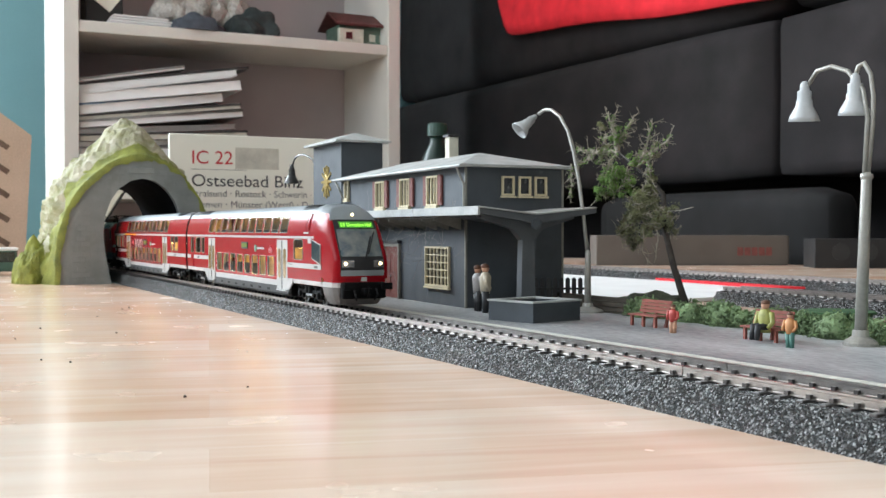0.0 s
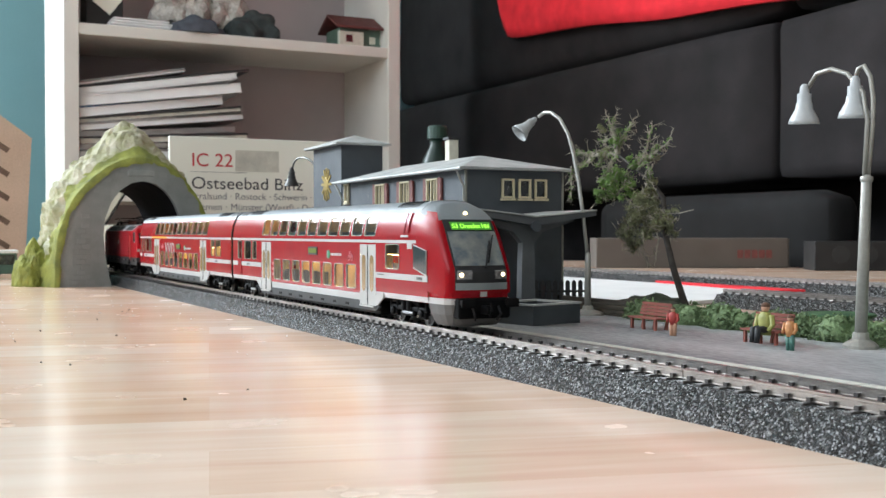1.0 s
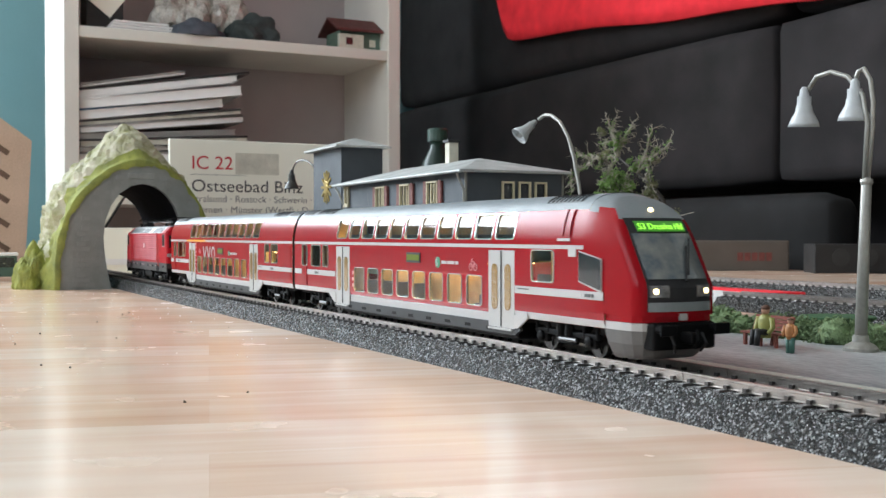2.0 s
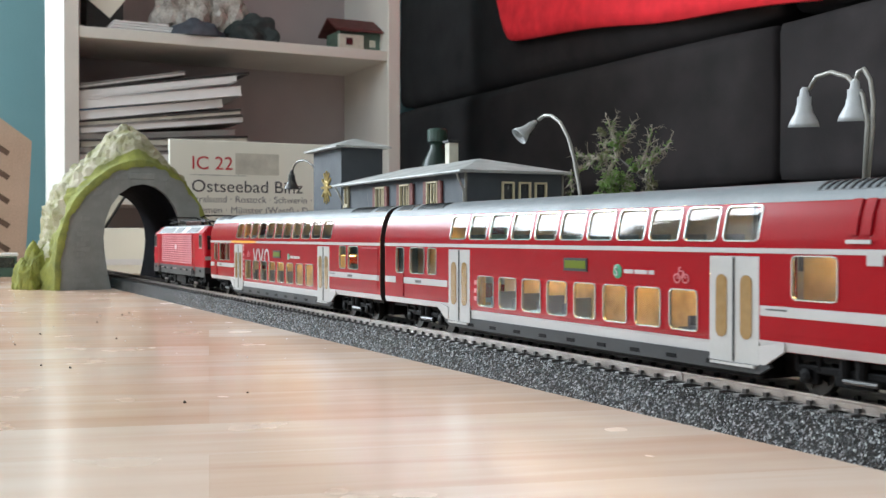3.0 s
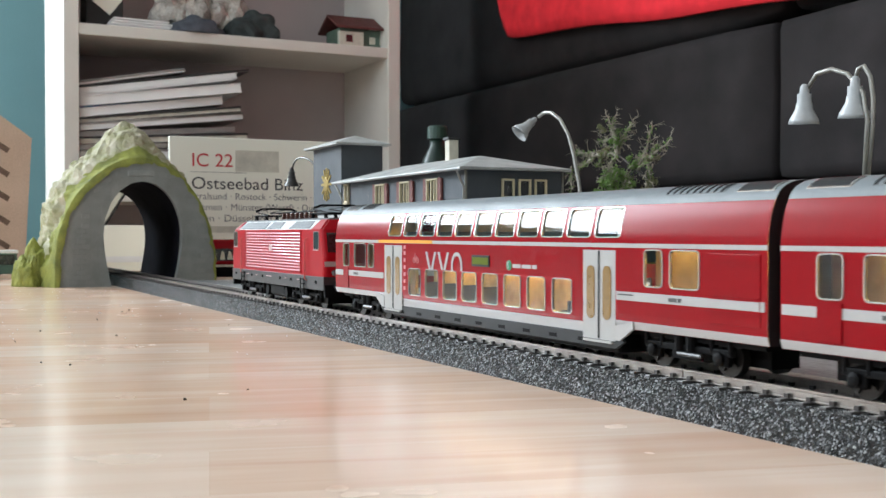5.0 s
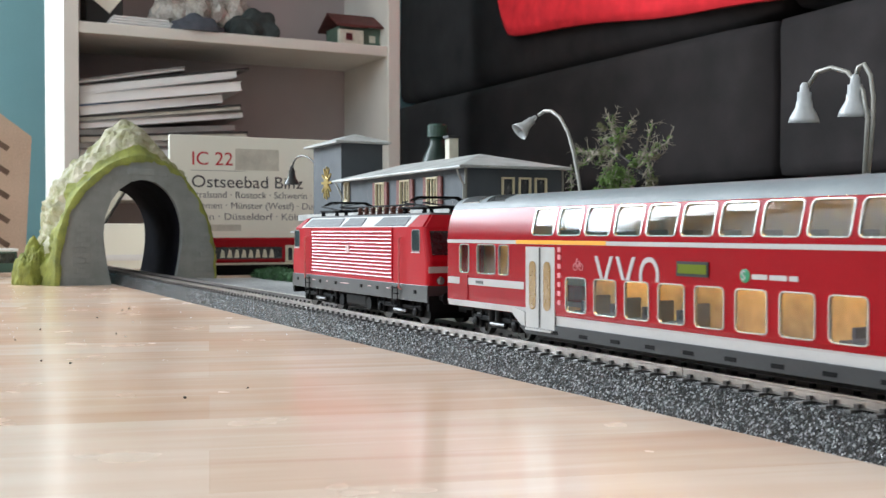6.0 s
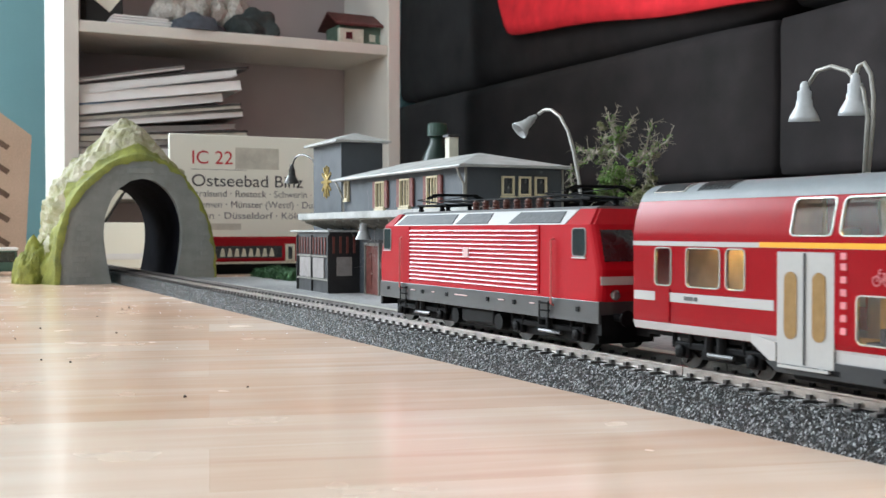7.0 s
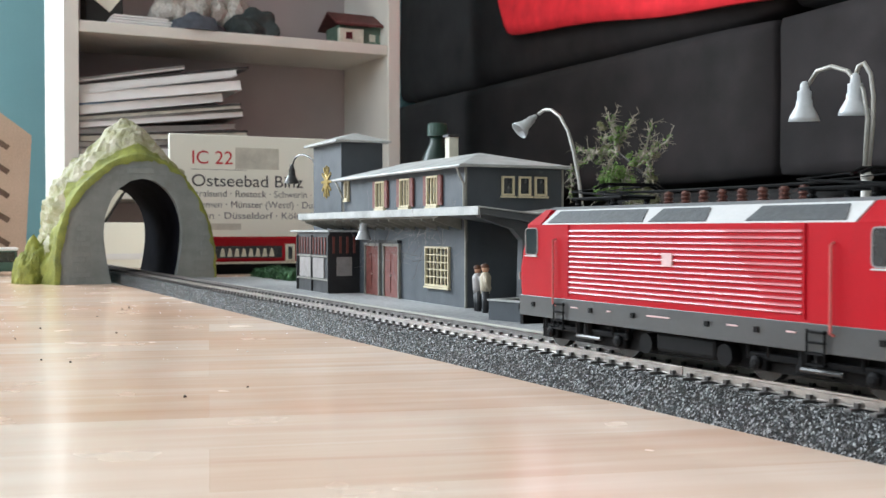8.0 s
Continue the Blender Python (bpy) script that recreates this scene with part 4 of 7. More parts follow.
def middle_coach():
    car = double_deck("middle_coach", pose(0, 0, 0), "red double-deck coach with white stripes and lit windows", 0.2995,
                      [(0.0677, 0.0851), (0.2221, 0.2406)],
                      [(0.0292, 0.0415), (0.0452, 0.0533), (0.2522, 0.2590), (0.2618, 0.2752), (0.2821, 0.2890)],
                      spread(0.0916, 0.2151, 8, 0.0048), spread(0.0654, 0.2360, 11, 0.0028), 0.003,
                      {"vents": [(0.024, 0.049), (0.262, 0.276)], "hatches": [(0.005, 0.019), (0.281, 0.295)], "bogies": (0.0385, 0.2665)})
    bm = bmesh.new()
    end = [(-x, z) for x, z in SIDE] + [(x, z) for x, z in SIDE[::-1]][1:]
    bm.faces.new([bm.verts.new((x, 0.0028, z)) for x, z in end])
    # black instead of body red: shade between the coaches put into the colour
    part("end_wall", bm, M_GAP, car, "end wall with gangway, blackened for shade in the gap")
    band("first_class_line", 0.1928, 0.2466, 0.0350, 0.0363, M_ORANGE, car, "yellow first class line", -1, 0.0003)
    # large operator lettering cut off by the window row
    for k, ch in enumerate("VVO"):
        ob = lettering("letter", ch, 0.0158, M_WHITE, car, flank(0.1990 - k * 0.0112, 0.0209, -0.0161), 0.0098, "white capital letter cut off by the windows")
        bm = bmesh.new()
        bm.from_mesh(ob.data)
        bmesh.ops.bisect_plane(bm, geom=bm.verts[:] + bm.edges[:] + bm.faces[:], plane_co=(0, 0.0037, 0), plane_no=(0, 1, 0), clear_inner=True)
        bm.to_mesh(ob.data)
        bm.free()
    bm = new_box(-0.0164, -0.0158, 0.1455, 0.1588, 0.0268, 0.0310)
    d = part("side_display", bm, M_GAP, car, "black display frame")
    part("display_text", new_box(-0.01655, -0.0160, 0.1462, 0.1580, 0.0276, 0.0302), M_LEDOFF, d, "green glowing display")
    lathe_bm = lathe(bmesh.new(), [(0.0018, 0.0), (0.0018, 0.0003), (0.0012, 0.0004)], 16, Matrix.Translation((-0.0159, 0.1315, 0.0278)) @ Matrix.Rotation(-math.pi / 2, 4, "Y"))
    r = part("line_badge", lathe_bm, M_GREEN, car, "round green line badge")
    lettering("badge_letter", "S", 0.0034, M_WHITE, r, flank(0.1326, 0.0267, -0.01635), None, "green letter S")
    bars(car, 0.1290, 0.0270, (0.0055, 0.0060, 0.0030), 0.0013, M_WHITE, "pale small print")
    bars(car, 0.0420, 0.0198, (0.0035, 0.0012), 0.0011, M_INK, "dark small print", -0.0163)
    bars(car, 0.2760, 0.0198, (0.0035, 0.0012), 0.0011, M_INK, "dark small print", -0.0163)
    bars(car, 0.0660, 0.0206, (0.0040, 0.0030), 0.0004, M_INK, "dark small print", -0.0163)
    bicycle(car, 0.2080, 0.0268, 0.0026)
    # equipment hatch beside the end windows
    h = part("equipment_hatch", new_box(-0.0162, -0.0159, 0.0055, 0.0250, 0.0150, 0.0338, bevel=0.0001), M_RED, car, "red hatch")
    part("hatch_stripe", new_box(-0.01635, -0.0160, 0.0057, 0.0248, 0.0192, 0.0216), M_WHITE, h)
    for z in (0.0222, 0.0312, 0.0178):
        part("hatch_rail", new_box(-0.0165, -0.0160, 0.0062, 0.0242, z, z + 0.0003), M_RED, h)
    part("red_panel", new_box(-0.0164, -0.0159, 0.2824, 0.2888, 0.0135, 0.0228), M_RED, car)
    for z in (0.0150, 0.0180, 0.0210, 0.0240, 0.0270, 0.0300, 0.0325):
        part("small_print", new_box(-0.01625, -0.0159, 0.2183, 0.2200, z, z + 0.0016), M_PINK, car)
    part("gangway", new_box(-0.0095, 0.0095, -0.0015, 0.0030, 0.0110, 0.0400, bevel=0.0008), M_GAP, car, "black rubber gangway")
    return car


M_GREEN = mat("badge_green", (0.02, 0.22, 0.10), 0.4, vary=0.05, bump=0.0)
M_PINK = mat("faded_print", (0.62, 0.20, 0.22), 0.4, vary=0.05, bump=0.0)


NOSE_Y = 0.0300


def control_coach():
    """Driving coach; its nose is towards the camera. y runs from the nose's tip (-0.012) back to 0.3085."""
    off = 0.3085
    def sp(pairs):
        return sorted((off + a, off + b) for a, b in pairs)
    doors = sp([(-0.2354, -0.2166), (-0.0805, -0.0630)])
    car = double_deck("control_coach", pose(0, 0, 0), "red double-deck driving coach with grey nose and lit headlights", off - 0.0015, doors,
                      sp([(-0.2611, -0.2470), (-0.0213, -0.0137), (-0.0412, -0.0279), (-0.0522, -0.0447)]),
                      spread(off - 0.2115, off - 0.0870, 8, 0.0045), spread(off - 0.2349, off - 0.0642, 11, 0.0028), NOSE_Y,
                      {"vents": [(0.036, 0.058), (off - 0.050, off - 0.026)], "hatches": [(off - 0.020, off - 0.006)], "bogies": (0.0450, off - 0.0370)})
    # nose: cross-sections drawn in from the side profile towards a slanted, rounded front
    bm = bmesh.new()
    full = [(-x, z) for x, z in SIDE if z >= 0.0145] + [(x, z) for x, z in SIDE[::-1] if z >= 0.0145][1:]
    def resample(pts, n):
        ln = [0]
        for a, b in zip(pts, pts[1:]):
            ln.append(ln[-1] + math.hypot(b[0] - a[0], b[1] - a[1]))
        out = []
        for k in range(n + 1):
            s = ln[-1] * k / n
            for i in range(len(pts) - 1):
                if ln[i] <= s <= ln[i + 1] + 1e-9:
                    f = (s - ln[i]) / (ln[i + 1] - ln[i])
                    out.append((pts[i][0] + (pts[i + 1][0] - pts[i][0]) * f, pts[i][1] + (pts[i + 1][1] - pts[i][1]) * f))
                    break
        return out
    full = resample(full, 48)
    def front_y(x, z):
        """How far the front stands out at a height: upright below the screen, raked above it."""
        rake = 0.0 if z < 0.024 else 0.60 * (z - 0.024) + (72.0 * (z - 0.0415) ** 2 if z > 0.0415 else 0)
        return 0.0005 + rake + 15.0 * x * x
    rows = []
    steps = 7
    for j in range(steps + 1):
        f = j / steps
        row = []
        for x, z in full:
            shrink = 1 - 0.13 * f ** 2.2
            zz = z if z < 0.03 else z - 0.0012 * f * (z - 0.03) / 0.023
            yy = min(NOSE_Y, NOSE_Y + (front_y(x * shrink, zz) - NOSE_Y) * f)
            row.append(bm.verts.new((x * shrink, yy, zz)))
        rows.append(row)
    bmr = bmesh.new()
    for a, b in zip(rows, rows[1:]):
        for k in range(48):
            zc = (a[k].co.z + b[k + 1].co.z) / 2
            if zc < 0.0474 + 0.0002:
                bm.faces.new((a[k], a[k + 1], b[k + 1], b[k]))
            else:
                q = [bmr.verts.new(v.co) for v in (a[k], a[k + 1], b[k + 1], b[k])]
                bmr.faces.new(q)
    # front face as a lofted sheet between the two sides
    last = [v.co.copy() for v in rows[-1]]
    levels = last[:25]
    grid = []
    for c in levels:
        line = []
        for i in range(17):
            x = -c.x * (i / 8 - 1) * -1
            line.append(Vector((x, front_y(x, c.z) if abs(x) < abs(c.x) - 1e-6 else c.y, c.z)))
        grid.append(line)
    for la, lb in zip(grid, grid[1:]):
        for i in range(16):
            zc = (la[i].z + lb[i].z) / 2
            tgt = bm if zc < 0.0452 else bmr
            if (la[i] - la[i + 1]).length < 1e-6 and (lb[i] - lb[i + 1]).length < 1e-6:
                continue
            try:
                tgt.faces.new([tgt.verts.new(v) for v in (la[i], la[i + 1], lb[i + 1], lb[i])])
            except ValueError:
                pass
    for b in (bm, bmr):
        bmesh.ops.remove_doubles(b, verts=b.verts[:], dist=0.00008)
    part("nose", bm, M_RED, car, "red rounded driving cab nose", smooth=True)
    part("cab_roof", bmr, M_ROOF, car, "grey cab roof", smooth=True)

    def patch(name, x0, x1, z0, z1, out, material, parent, label="", taper=1.0, nx=10, nz=8):
        """A panel laid on the slanted front."""
        bm = bmesh.new()
        g = []
        for j in range(nz + 1):
            z = z0 + (z1 - z0) * j / nz
            k = 1 + (taper - 1) * j / nz
            g.append([((x0 + (x1 - x0) * i / nx) * k, z) for i in range(nx + 1)])
        top = [[bm.verts.new((x, front_y(x, z) - out, z)) for x, z in r] for r in g]
        low = [[bm.verts.new((x, front_y(x, z) + 0.0004, z)) for x, z in r] for r in g]
        for s in (top, low):
            for a, b in zip(s, s[1:]):
                for i in range(nx):
                    bm.faces.new((a[i], a[i + 1], b[i + 1], b[i]))
        for a, b in ((top[0], low[0]), (top[-1], low[-1])):
            for i in range(nx):
                bm.faces.new((a[i], a[i + 1], b[i + 1], b[i]))
        for i in (0, nx):
            for j in range(nz):
                bm.faces.new((top[j][i], top[j + 1][i], low[j + 1][i], low[j][i]))
        return part(name, bm, material, parent, label, smooth=False)

    mask = patch("front_mask", -0.0118, 0.0118, 0.0165, 0.0448, 0.00025, M_GAP, car, "black surround of the windscreen", 0.97)
    part_screen = patch("windscreen", -0.0110, 0.0110, 0.0262, 0.0400, 0.0006, M_SCREEN, car, "large slanted windscreen", 0.99)
    disp = patch("destination_display", -0.0088, 0.0096, 0.0406, 0.0438, 0.0007, M_LEDBG, car, "black destination display")
    ob = lettering("display_text", "S3 Dresden Hbf", 0.0026, M_LED, disp, Matrix(), 0.0172, "glowing green destination text", 0.00015)
    for v in ob.data.vertices:
        x, z = v.co.x - 0.0086, 0.0413 + v.co.y
        v.co = Vector((x, front_y(x, z) - 0.0010 - v.co.z, z))
    patch("lower_mask", -0.0116, 0.0116, 0.0165, 0.0193, 0.0005, M_ROOF, car, "pale grey panel under the lamps", 1.0, 10, 4)
    # wiper
    bm = bmesh.new()
    tube(bm, [(0.001, front_y(0.001, 0.0255) - 0.0012, 0.0255), (0.0062, front_y(0.006, 0.036) - 0.0014, 0.036)], 0.0004, 6)
    tube(bm, [(0.0030, front_y(0.003, 0.028) - 0.0014, 0.0275), (0.0085, front_y(0.008, 0.038) - 0.0015, 0.0385)], 0.0003, 6)
    part("wiper", bm, M_GAP, car, "black wiper")
    for s in (-1, 1):
        lamp = patch("headlight", *sorted((s * 0.0052, s * 0.0112)), 0.0208, 0.0244, 0.0006, M_LENS, car, "clear headlight cluster")
        x = s * 0.0092 if s > 0 else -0.0095
        bm = lathe(bmesh.new(), [(0.0009, 0), (0.0009, 0.0004), (0.0005, 0.0007)], 14, Matrix.Translation((x, front_y(x, 0.0226) - 0.0005, 0.0226)) @ Matrix.Rotation(math.pi / 2, 4, "X"))
        part("bulb", bm, M_HEAD, lamp, "glowing lamp")
    bm = lathe(bmesh.new(), [(0.0008, 0), (0.0008, 0.0006), (0.0005, 0.0010)], 14, Matrix.Translation((0.0, front_y(0, 0.0474) - 0.0003, 0.0474)) @ Matrix.Rotation(math.pi / 2, 4, "X"))
    part("top_lamp", bm, M_HEAD, car, "glowing top lamp")
    patch("front_badge", -0.0014, 0.0014, 0.0138, 0.0158, 0.0004, M_WHITE, car, "small white badge", 1, 2, 2)
    # rounded chin with a white upper rim, black buffer beam, coupler and buffers
    half = [(0.0156, 0.0190), (0.0156, 0.0110), (0.0150, 0.0062), (0.0132, 0.0030), (0.0095, 0.0014), (0.0040, 0.0008)]
    ring = [(-x, y) for x, y in half] + [(x, y) for x, y in half[::-1]]

    def loft(levels):
        b = bmesh.new()
        rings = [[b.verts.new((x * kx, 0.0190 - (0.0190 - y) * ky, z)) for x, y in ring] for z, kx, ky in levels]
        for lo, hi in zip(rings, rings[1:]):
            for k in range(len(ring)):
                b.faces.new((lo[k], lo[(k + 1) % len(ring)], hi[(k + 1) % len(ring)], hi[k]))
        b.faces.new(rings[0]), b.faces.new(rings[-1])
        return b
    part("chin", loft([(0.0018, 0.74, 0.72), (0.0030, 0.80, 0.80), (0.0065, 0.92, 0.93), (0.0106, 0.985, 0.99)]), M_CHIN, car, "mid grey rounded plough under the nose", smooth=False)
    part("chin_rim", loft([(0.01065, 0.99, 0.985), (0.0130, 0.995, 0.99)]), M_WHITE, car, "white rim above the plough")
    part("chin_recess", loft([(0.01310, 0.97, 0.97), (0.0150, 0.97, 0.97)]), M_RED, car)
    part("buffer_beam", new_box(-0.0118, 0.0118, -0.0006, 0.0050, 0.0050, 0.0133, bevel=0.001), M_BLACK, car)
    for s in (-1, 1):
        bm = bmesh.new()
        tube(bm, [(s * 0.0100, 0.0010, 0.0115), (s * 0.0100, -0.0048, 0.0115)], 0.0013, 12)
        box(bm, s * 0.0100 - 0.0030, s * 0.0100 + 0.0030, -0.0058, -0.0048, 0.0098, 0.0132, bevel=0.0004)
        part("buffer", bm, M_BLACK, car, "black buffer")
    bm = new_box(-0.0020, 0.0020, -0.0060, 0.0000, 0.0070, 0.0105, bevel=0.0006)
    tube(bm, [(0.0, -0.0060, 0.0115), (0.0, -0.0066, 0.0085), (0.0, -0.0050, 0.0060)], 0.0007, 8)
    part("coupler", bm, M_BLACK, car)
    for x in (-0.006, 0.006):
        bm = tube(bmesh.new(), [(x, -0.001, 0.0100), (x, -0.003, 0.0070), (x * 0.8, -0.0015, 0.0045)], 0.0005, 6)
        part("brake_hose", bm, M_GAP, car)
    # cab side window, red roof stripe, white patch
    for s in (-1, 1):
        band("sill_panel", 0.0188, NOSE_Y + 0.0004, 0.0105, 0.0152, M_RED, car, "", s, 0.0)
        band("side_stripe", 0.0192, NOSE_Y + 0.0012, 0.0191, 0.0217, M_WHITE, car, "white side stripe", s, 0.0001)
        band("sill_stripe", 0.0188, NOSE_Y + 0.0002, 0.0106, 0.0129, M_WHITE, car, "white sill stripe", s)
        bm = bmesh.new()
        prism(bm, [(0.0200, 0.0215), (0.0200, 0.0320), (0.0325, 0.0345), (0.0325, 0.0245)], 0, *sorted((s * 0.0158, s * 0.0163)))
        f = part("cab_window", bm, M_WHITE, car, "white rim of the slanted cab window")
        bm = bmesh.new()
        prism(bm, [(0.0203, 0.0222), (0.0203, 0.0318), (0.0322, 0.0341), (0.0322, 0.0249)], 0, *sorted((s * 0.0159, s * 0.01645)))
        part("pane", bm, M_DARKG, f)
    band("white_patch", 0.0340, 0.0385, 0.0325, 0.0352, M_WHITE, car, "", -1, 0.0003)
    for a in (0.0375, 0.0415):
        band("roof_rib", a, a + 0.0028, 0.0395, 0.0480, M_RED, car, "", -1, 0.0006)
    band("white_patch", 0.0372, 0.0445, 0.0375, 0.0384, M_WHITE, car, "", -1, 0.0006)
    bm = new_box(-0.0164, -0.0158, off - 0.1590, off - 0.1457, 0.0280, 0.0322)
    d = part("side_display", bm, M_GAP, car, "black display frame")
    part("display_text", new_box(-0.01655, -0.0160, off - 0.1582, off - 0.1465, 0.0289, 0.0314), M_LEDOFF, d, "green glowing display")
    yb = off - 0.1750
    r = part("line_badge", lathe(bmesh.new(), [(0.0022, 0.0), (0.0022, 0.0003), (0.0018, 0.0004)], 16, Matrix.Translation((-0.0159, yb, 0.0286)) @ Matrix.Rotation(-math.pi / 2, 4, "Y")), M_GREEN, car, "round green line badge")
    lettering("badge_letter", "S", 0.0040, M_WHITE, r, flank(yb + 0.0013, 0.0272, -0.01640), None, "white letter S")
    bars(car, yb - 0.0032, 0.0281, (0.0045, 0.0060, 0.0025), 0.0012, M_WHITE, "pale small print")
    bicycle(car, off - 0.2050, 0.0262, 0.0030)
    bars(car, off - 0.0330, 0.0198, (0.0035, 0.0012), 0.0011, M_INK, "dark small print", -0.0163)
    bars(car, 0.0290, 0.0198, (0.0030, 0.0012), 0.0011, M_INK, "dark small print", -0.0163)
    bars(car, 0.0705, 0.0206, (0.0040, 0.0030), 0.0004, M_INK, "dark small print", -0.0163)
    part("red_panel", new_box(-0.0164, -0.0159, off - 0.0213, off - 0.0137, 0.0135, 0.0228), M_RED, car)
    for z in (0.0150, 0.0180, 0.0210):
        part("small_print", new_box(-0.01625, -0.0159, off - 0.0860, off - 0.0845, z, z + 0.0016), M_PINK, car)
    part("gangway", new_box(-0.0095, 0.0095, off - 0.002, off + 0.0015, 0.0110, 0.0400, bevel=0.0008), M_GAP, car, "black rubber gangway")
    return car


M_SCREEN = mat("windscreen_grey", (0.045, 0.065, 0.08), 0.05, vary=0.5, scale=160, fine=300, bump=0.0, coat=1.0, tint=(0.20, 0.21, 0.20))
M_LENS = mat("headlight_lens", (0.24, 0.24, 0.25), 0.08, 0.5, vary=0.4, scale=300, bump=0.0, coat=1.0)
M_CHIN = mat("chin_grey", (0.13, 0.13, 0.128), 0.6, vary=0.08, bump=0.03, spec=0.25)
M_DARKG = mat("dark_pane", (0.02, 0.021, 0.023), 0.10, vary=0.4, scale=300, bump=0.0, coat=0.2)
M_SILVER = mat("roof_edge_silver", (0.55, 0.55, 0.55), 0.34, 0.1, vary=0.06, bump=0.03)
M_LGREY = mat("loco_frame_grey", (0.042, 0.043, 0.044), 0.4, vary=0.1, bump=0.05)
M_INSUL = mat("insulator_brown", (0.10, 0.035, 0.025), 0.35, vary=0.1)
M_LRED = mat("loco_red_paint", (0.38, 0.004, 0.012), 0.36, vary=0.05, bump=0.02, coat=0.0, spec=0.15)
# paler copy of the body red: the ribs' highlights are painted in
M_LRIB = mat("loco_rib_highlight", (0.41, 0.05, 0.065), 0.5, vary=0.06, bump=0.0, coat=0.3)


def locomotive():
    """An electric engine; y from its camera-side end at 0 to 0.1700."""
    t = thing("locomotive", pose(0, 0, 0), "red electric locomotive with silver roof edge and grey frame", "locomotive", "vehicles of the train")
    L = 0.1700
    prof = [(0.0160, 0.0160), (0.0160, 0.0400), (0.0156, 0.0413)]
    # body with slanted ends
    bm = bmesh.new()
    out = [(0.0008, 0.0160), (0.0, 0.0200), (0.0, 0.0270), (0.0045, 0.0412), (L - 0.0045, 0.0412), (L, 0.0270), (L, 0.0200), (L - 0.0008, 0.0160)]
    prism(bm, out, 0, -0.0160, 0.0160)
    es = [e for e in bm.edges if abs(e.verts[0].co.x - e.verts[1].co.x) < 1e-6 and (e.verts[0].co.y < 0.005 and e.verts[1].co.y < 0.005 or e.verts[0].co.y > L - 0.005 and e.verts[1].co.y > L - 0.005)]
    bmesh.ops.bevel(bm, geom=es, offset=0.0022, segments=3, affect="EDGES", profile=0.5)
    part("body", bm, M_LRED, t, "bright red body with ribbed sides")
    # silver roof edge: slanted panels
    for s in (-1, 1):
        bm = bmesh.new()
        lo = [(s * 0.0160, 0.0205, 0.0412), (s * 0.0160, L - 0.0150, 0.0412)]
        hi = [(s * 0.0108, 0.0195, 0.0462), (s * 0.0108, L - 0.0165, 0.0462)]
        v = [bm.verts.new(p) for p in (lo[0], lo[1], hi[1], hi[0])]
        w = [bm.verts.new((x * 0.6, y, z - 0.0008)) for x, y, z in (lo[0], lo[1], hi[1], hi[0])]
        bm.faces.new(v), bm.faces.new(w[::-1])
        for k in range(4):
            bm.faces.new((v[k], v[(k + 1) % 4], w[(k + 1) % 4], w[k]))
        e = part("roof_edge", bm, M_SILVER, t, "silver slanted roof edge")
        for a, b in ((0.0235, 0.0570), (0.0725, 0.0975), (0.1005, 0.1520)):
            bm = bmesh.new()
            f0, f1 = 0.10, 0.86
            P = lambda y, f, o: (s * (0.0160 - 0.0052 * f + o), y, 0.0412 + 0.0050 * f + o)
            sh = 0.0022
            g = [P(a, f0, 0.0002), P(b, f0, 0.0002), P(b - sh, f1, 0.0002), P(a + sh if a < 0.08 else a + sh, f1, 0.0002)]
            h = [P(a, f0, -0.0005), P(b, f0, -0.0005), P(b - sh, f1, -0.0005), P(a + sh, f1, -0.0005)]
            g, h = [bm.verts.new(p) for p in g], [bm.verts.new(p) for p in h]
            bm.faces.new(g), bm.faces.new(h[::-1])
            for k in range(4):
                bm.faces.new((g[k], g[(k + 1) % 4], h[(k + 1) % 4], h[k]))
            part("grille", bm, M_GRILLE, e, "dark machine room grille")
    # red roof over the cabs and grey roof between
    bm = bmesh.new()
    prism(bm, [(-0.0108, 0.0462), (0.0108, 0.0462), (0.0085, 0.0472), (-0.0085, 0.0472)], 1, 0.0110, L - 0.0110)
    part("roof", bm, M_LROOF, t, "grey roof")
    for a, b, c in ((0.0, 1, 0.0030), (L, -1, L - 0.0030)):
        bm = bmesh.new()
        deep = 0.0206 if b > 0 else 0.0151
        lo = [(-0.0160, a + b * 0.0046, 0.0412), (0.0160, a + b * 0.0046, 0.0412), (0.0160, a + b * deep, 0.0412), (-0.0160, a + b * deep, 0.0412)]
        hi = [(-0.0108, a + b * 0.0085, 0.0463), (0.0108, a + b * 0.0085, 0.0463), (0.0108, a + b * (deep - 0.001), 0.0463), (-0.0108, a + b * (deep - 0.001), 0.0463)]
        lo, hi = [bm.verts.new(p) for p in lo], [bm.verts.new(p) for p in hi]
        bm.faces.new(lo), bm.faces.new(hi[::-1])
        for k in range(4):
            bm.faces.new((lo[k], lo[(k + 1) % 4], hi[(k + 1) % 4], hi[k]))
        bmesh.ops.bevel(bm, geom=[e for e in bm.edges if e.verts[0].co.z != e.verts[1].co.z], offset=0.0009, segments=2, affect="EDGES")
        part("cab_roof", bm, M_LRED, t, "red cab roof")
    # added black filling in place of the shade beneath the locomotive
    part("centre_block", new_box(-0.0110, 0.0110, 0.0080, L - 0.0080, 0.0028, 0.0100), M_BLACK, t)
    # frame and ribs
    part("frame", new_box(-0.0161, 0.0161, 0.0006, L - 0.0006, 0.0100, 0.0170, bevel=0.0002), M_LGREY, t, "dark grey frame")
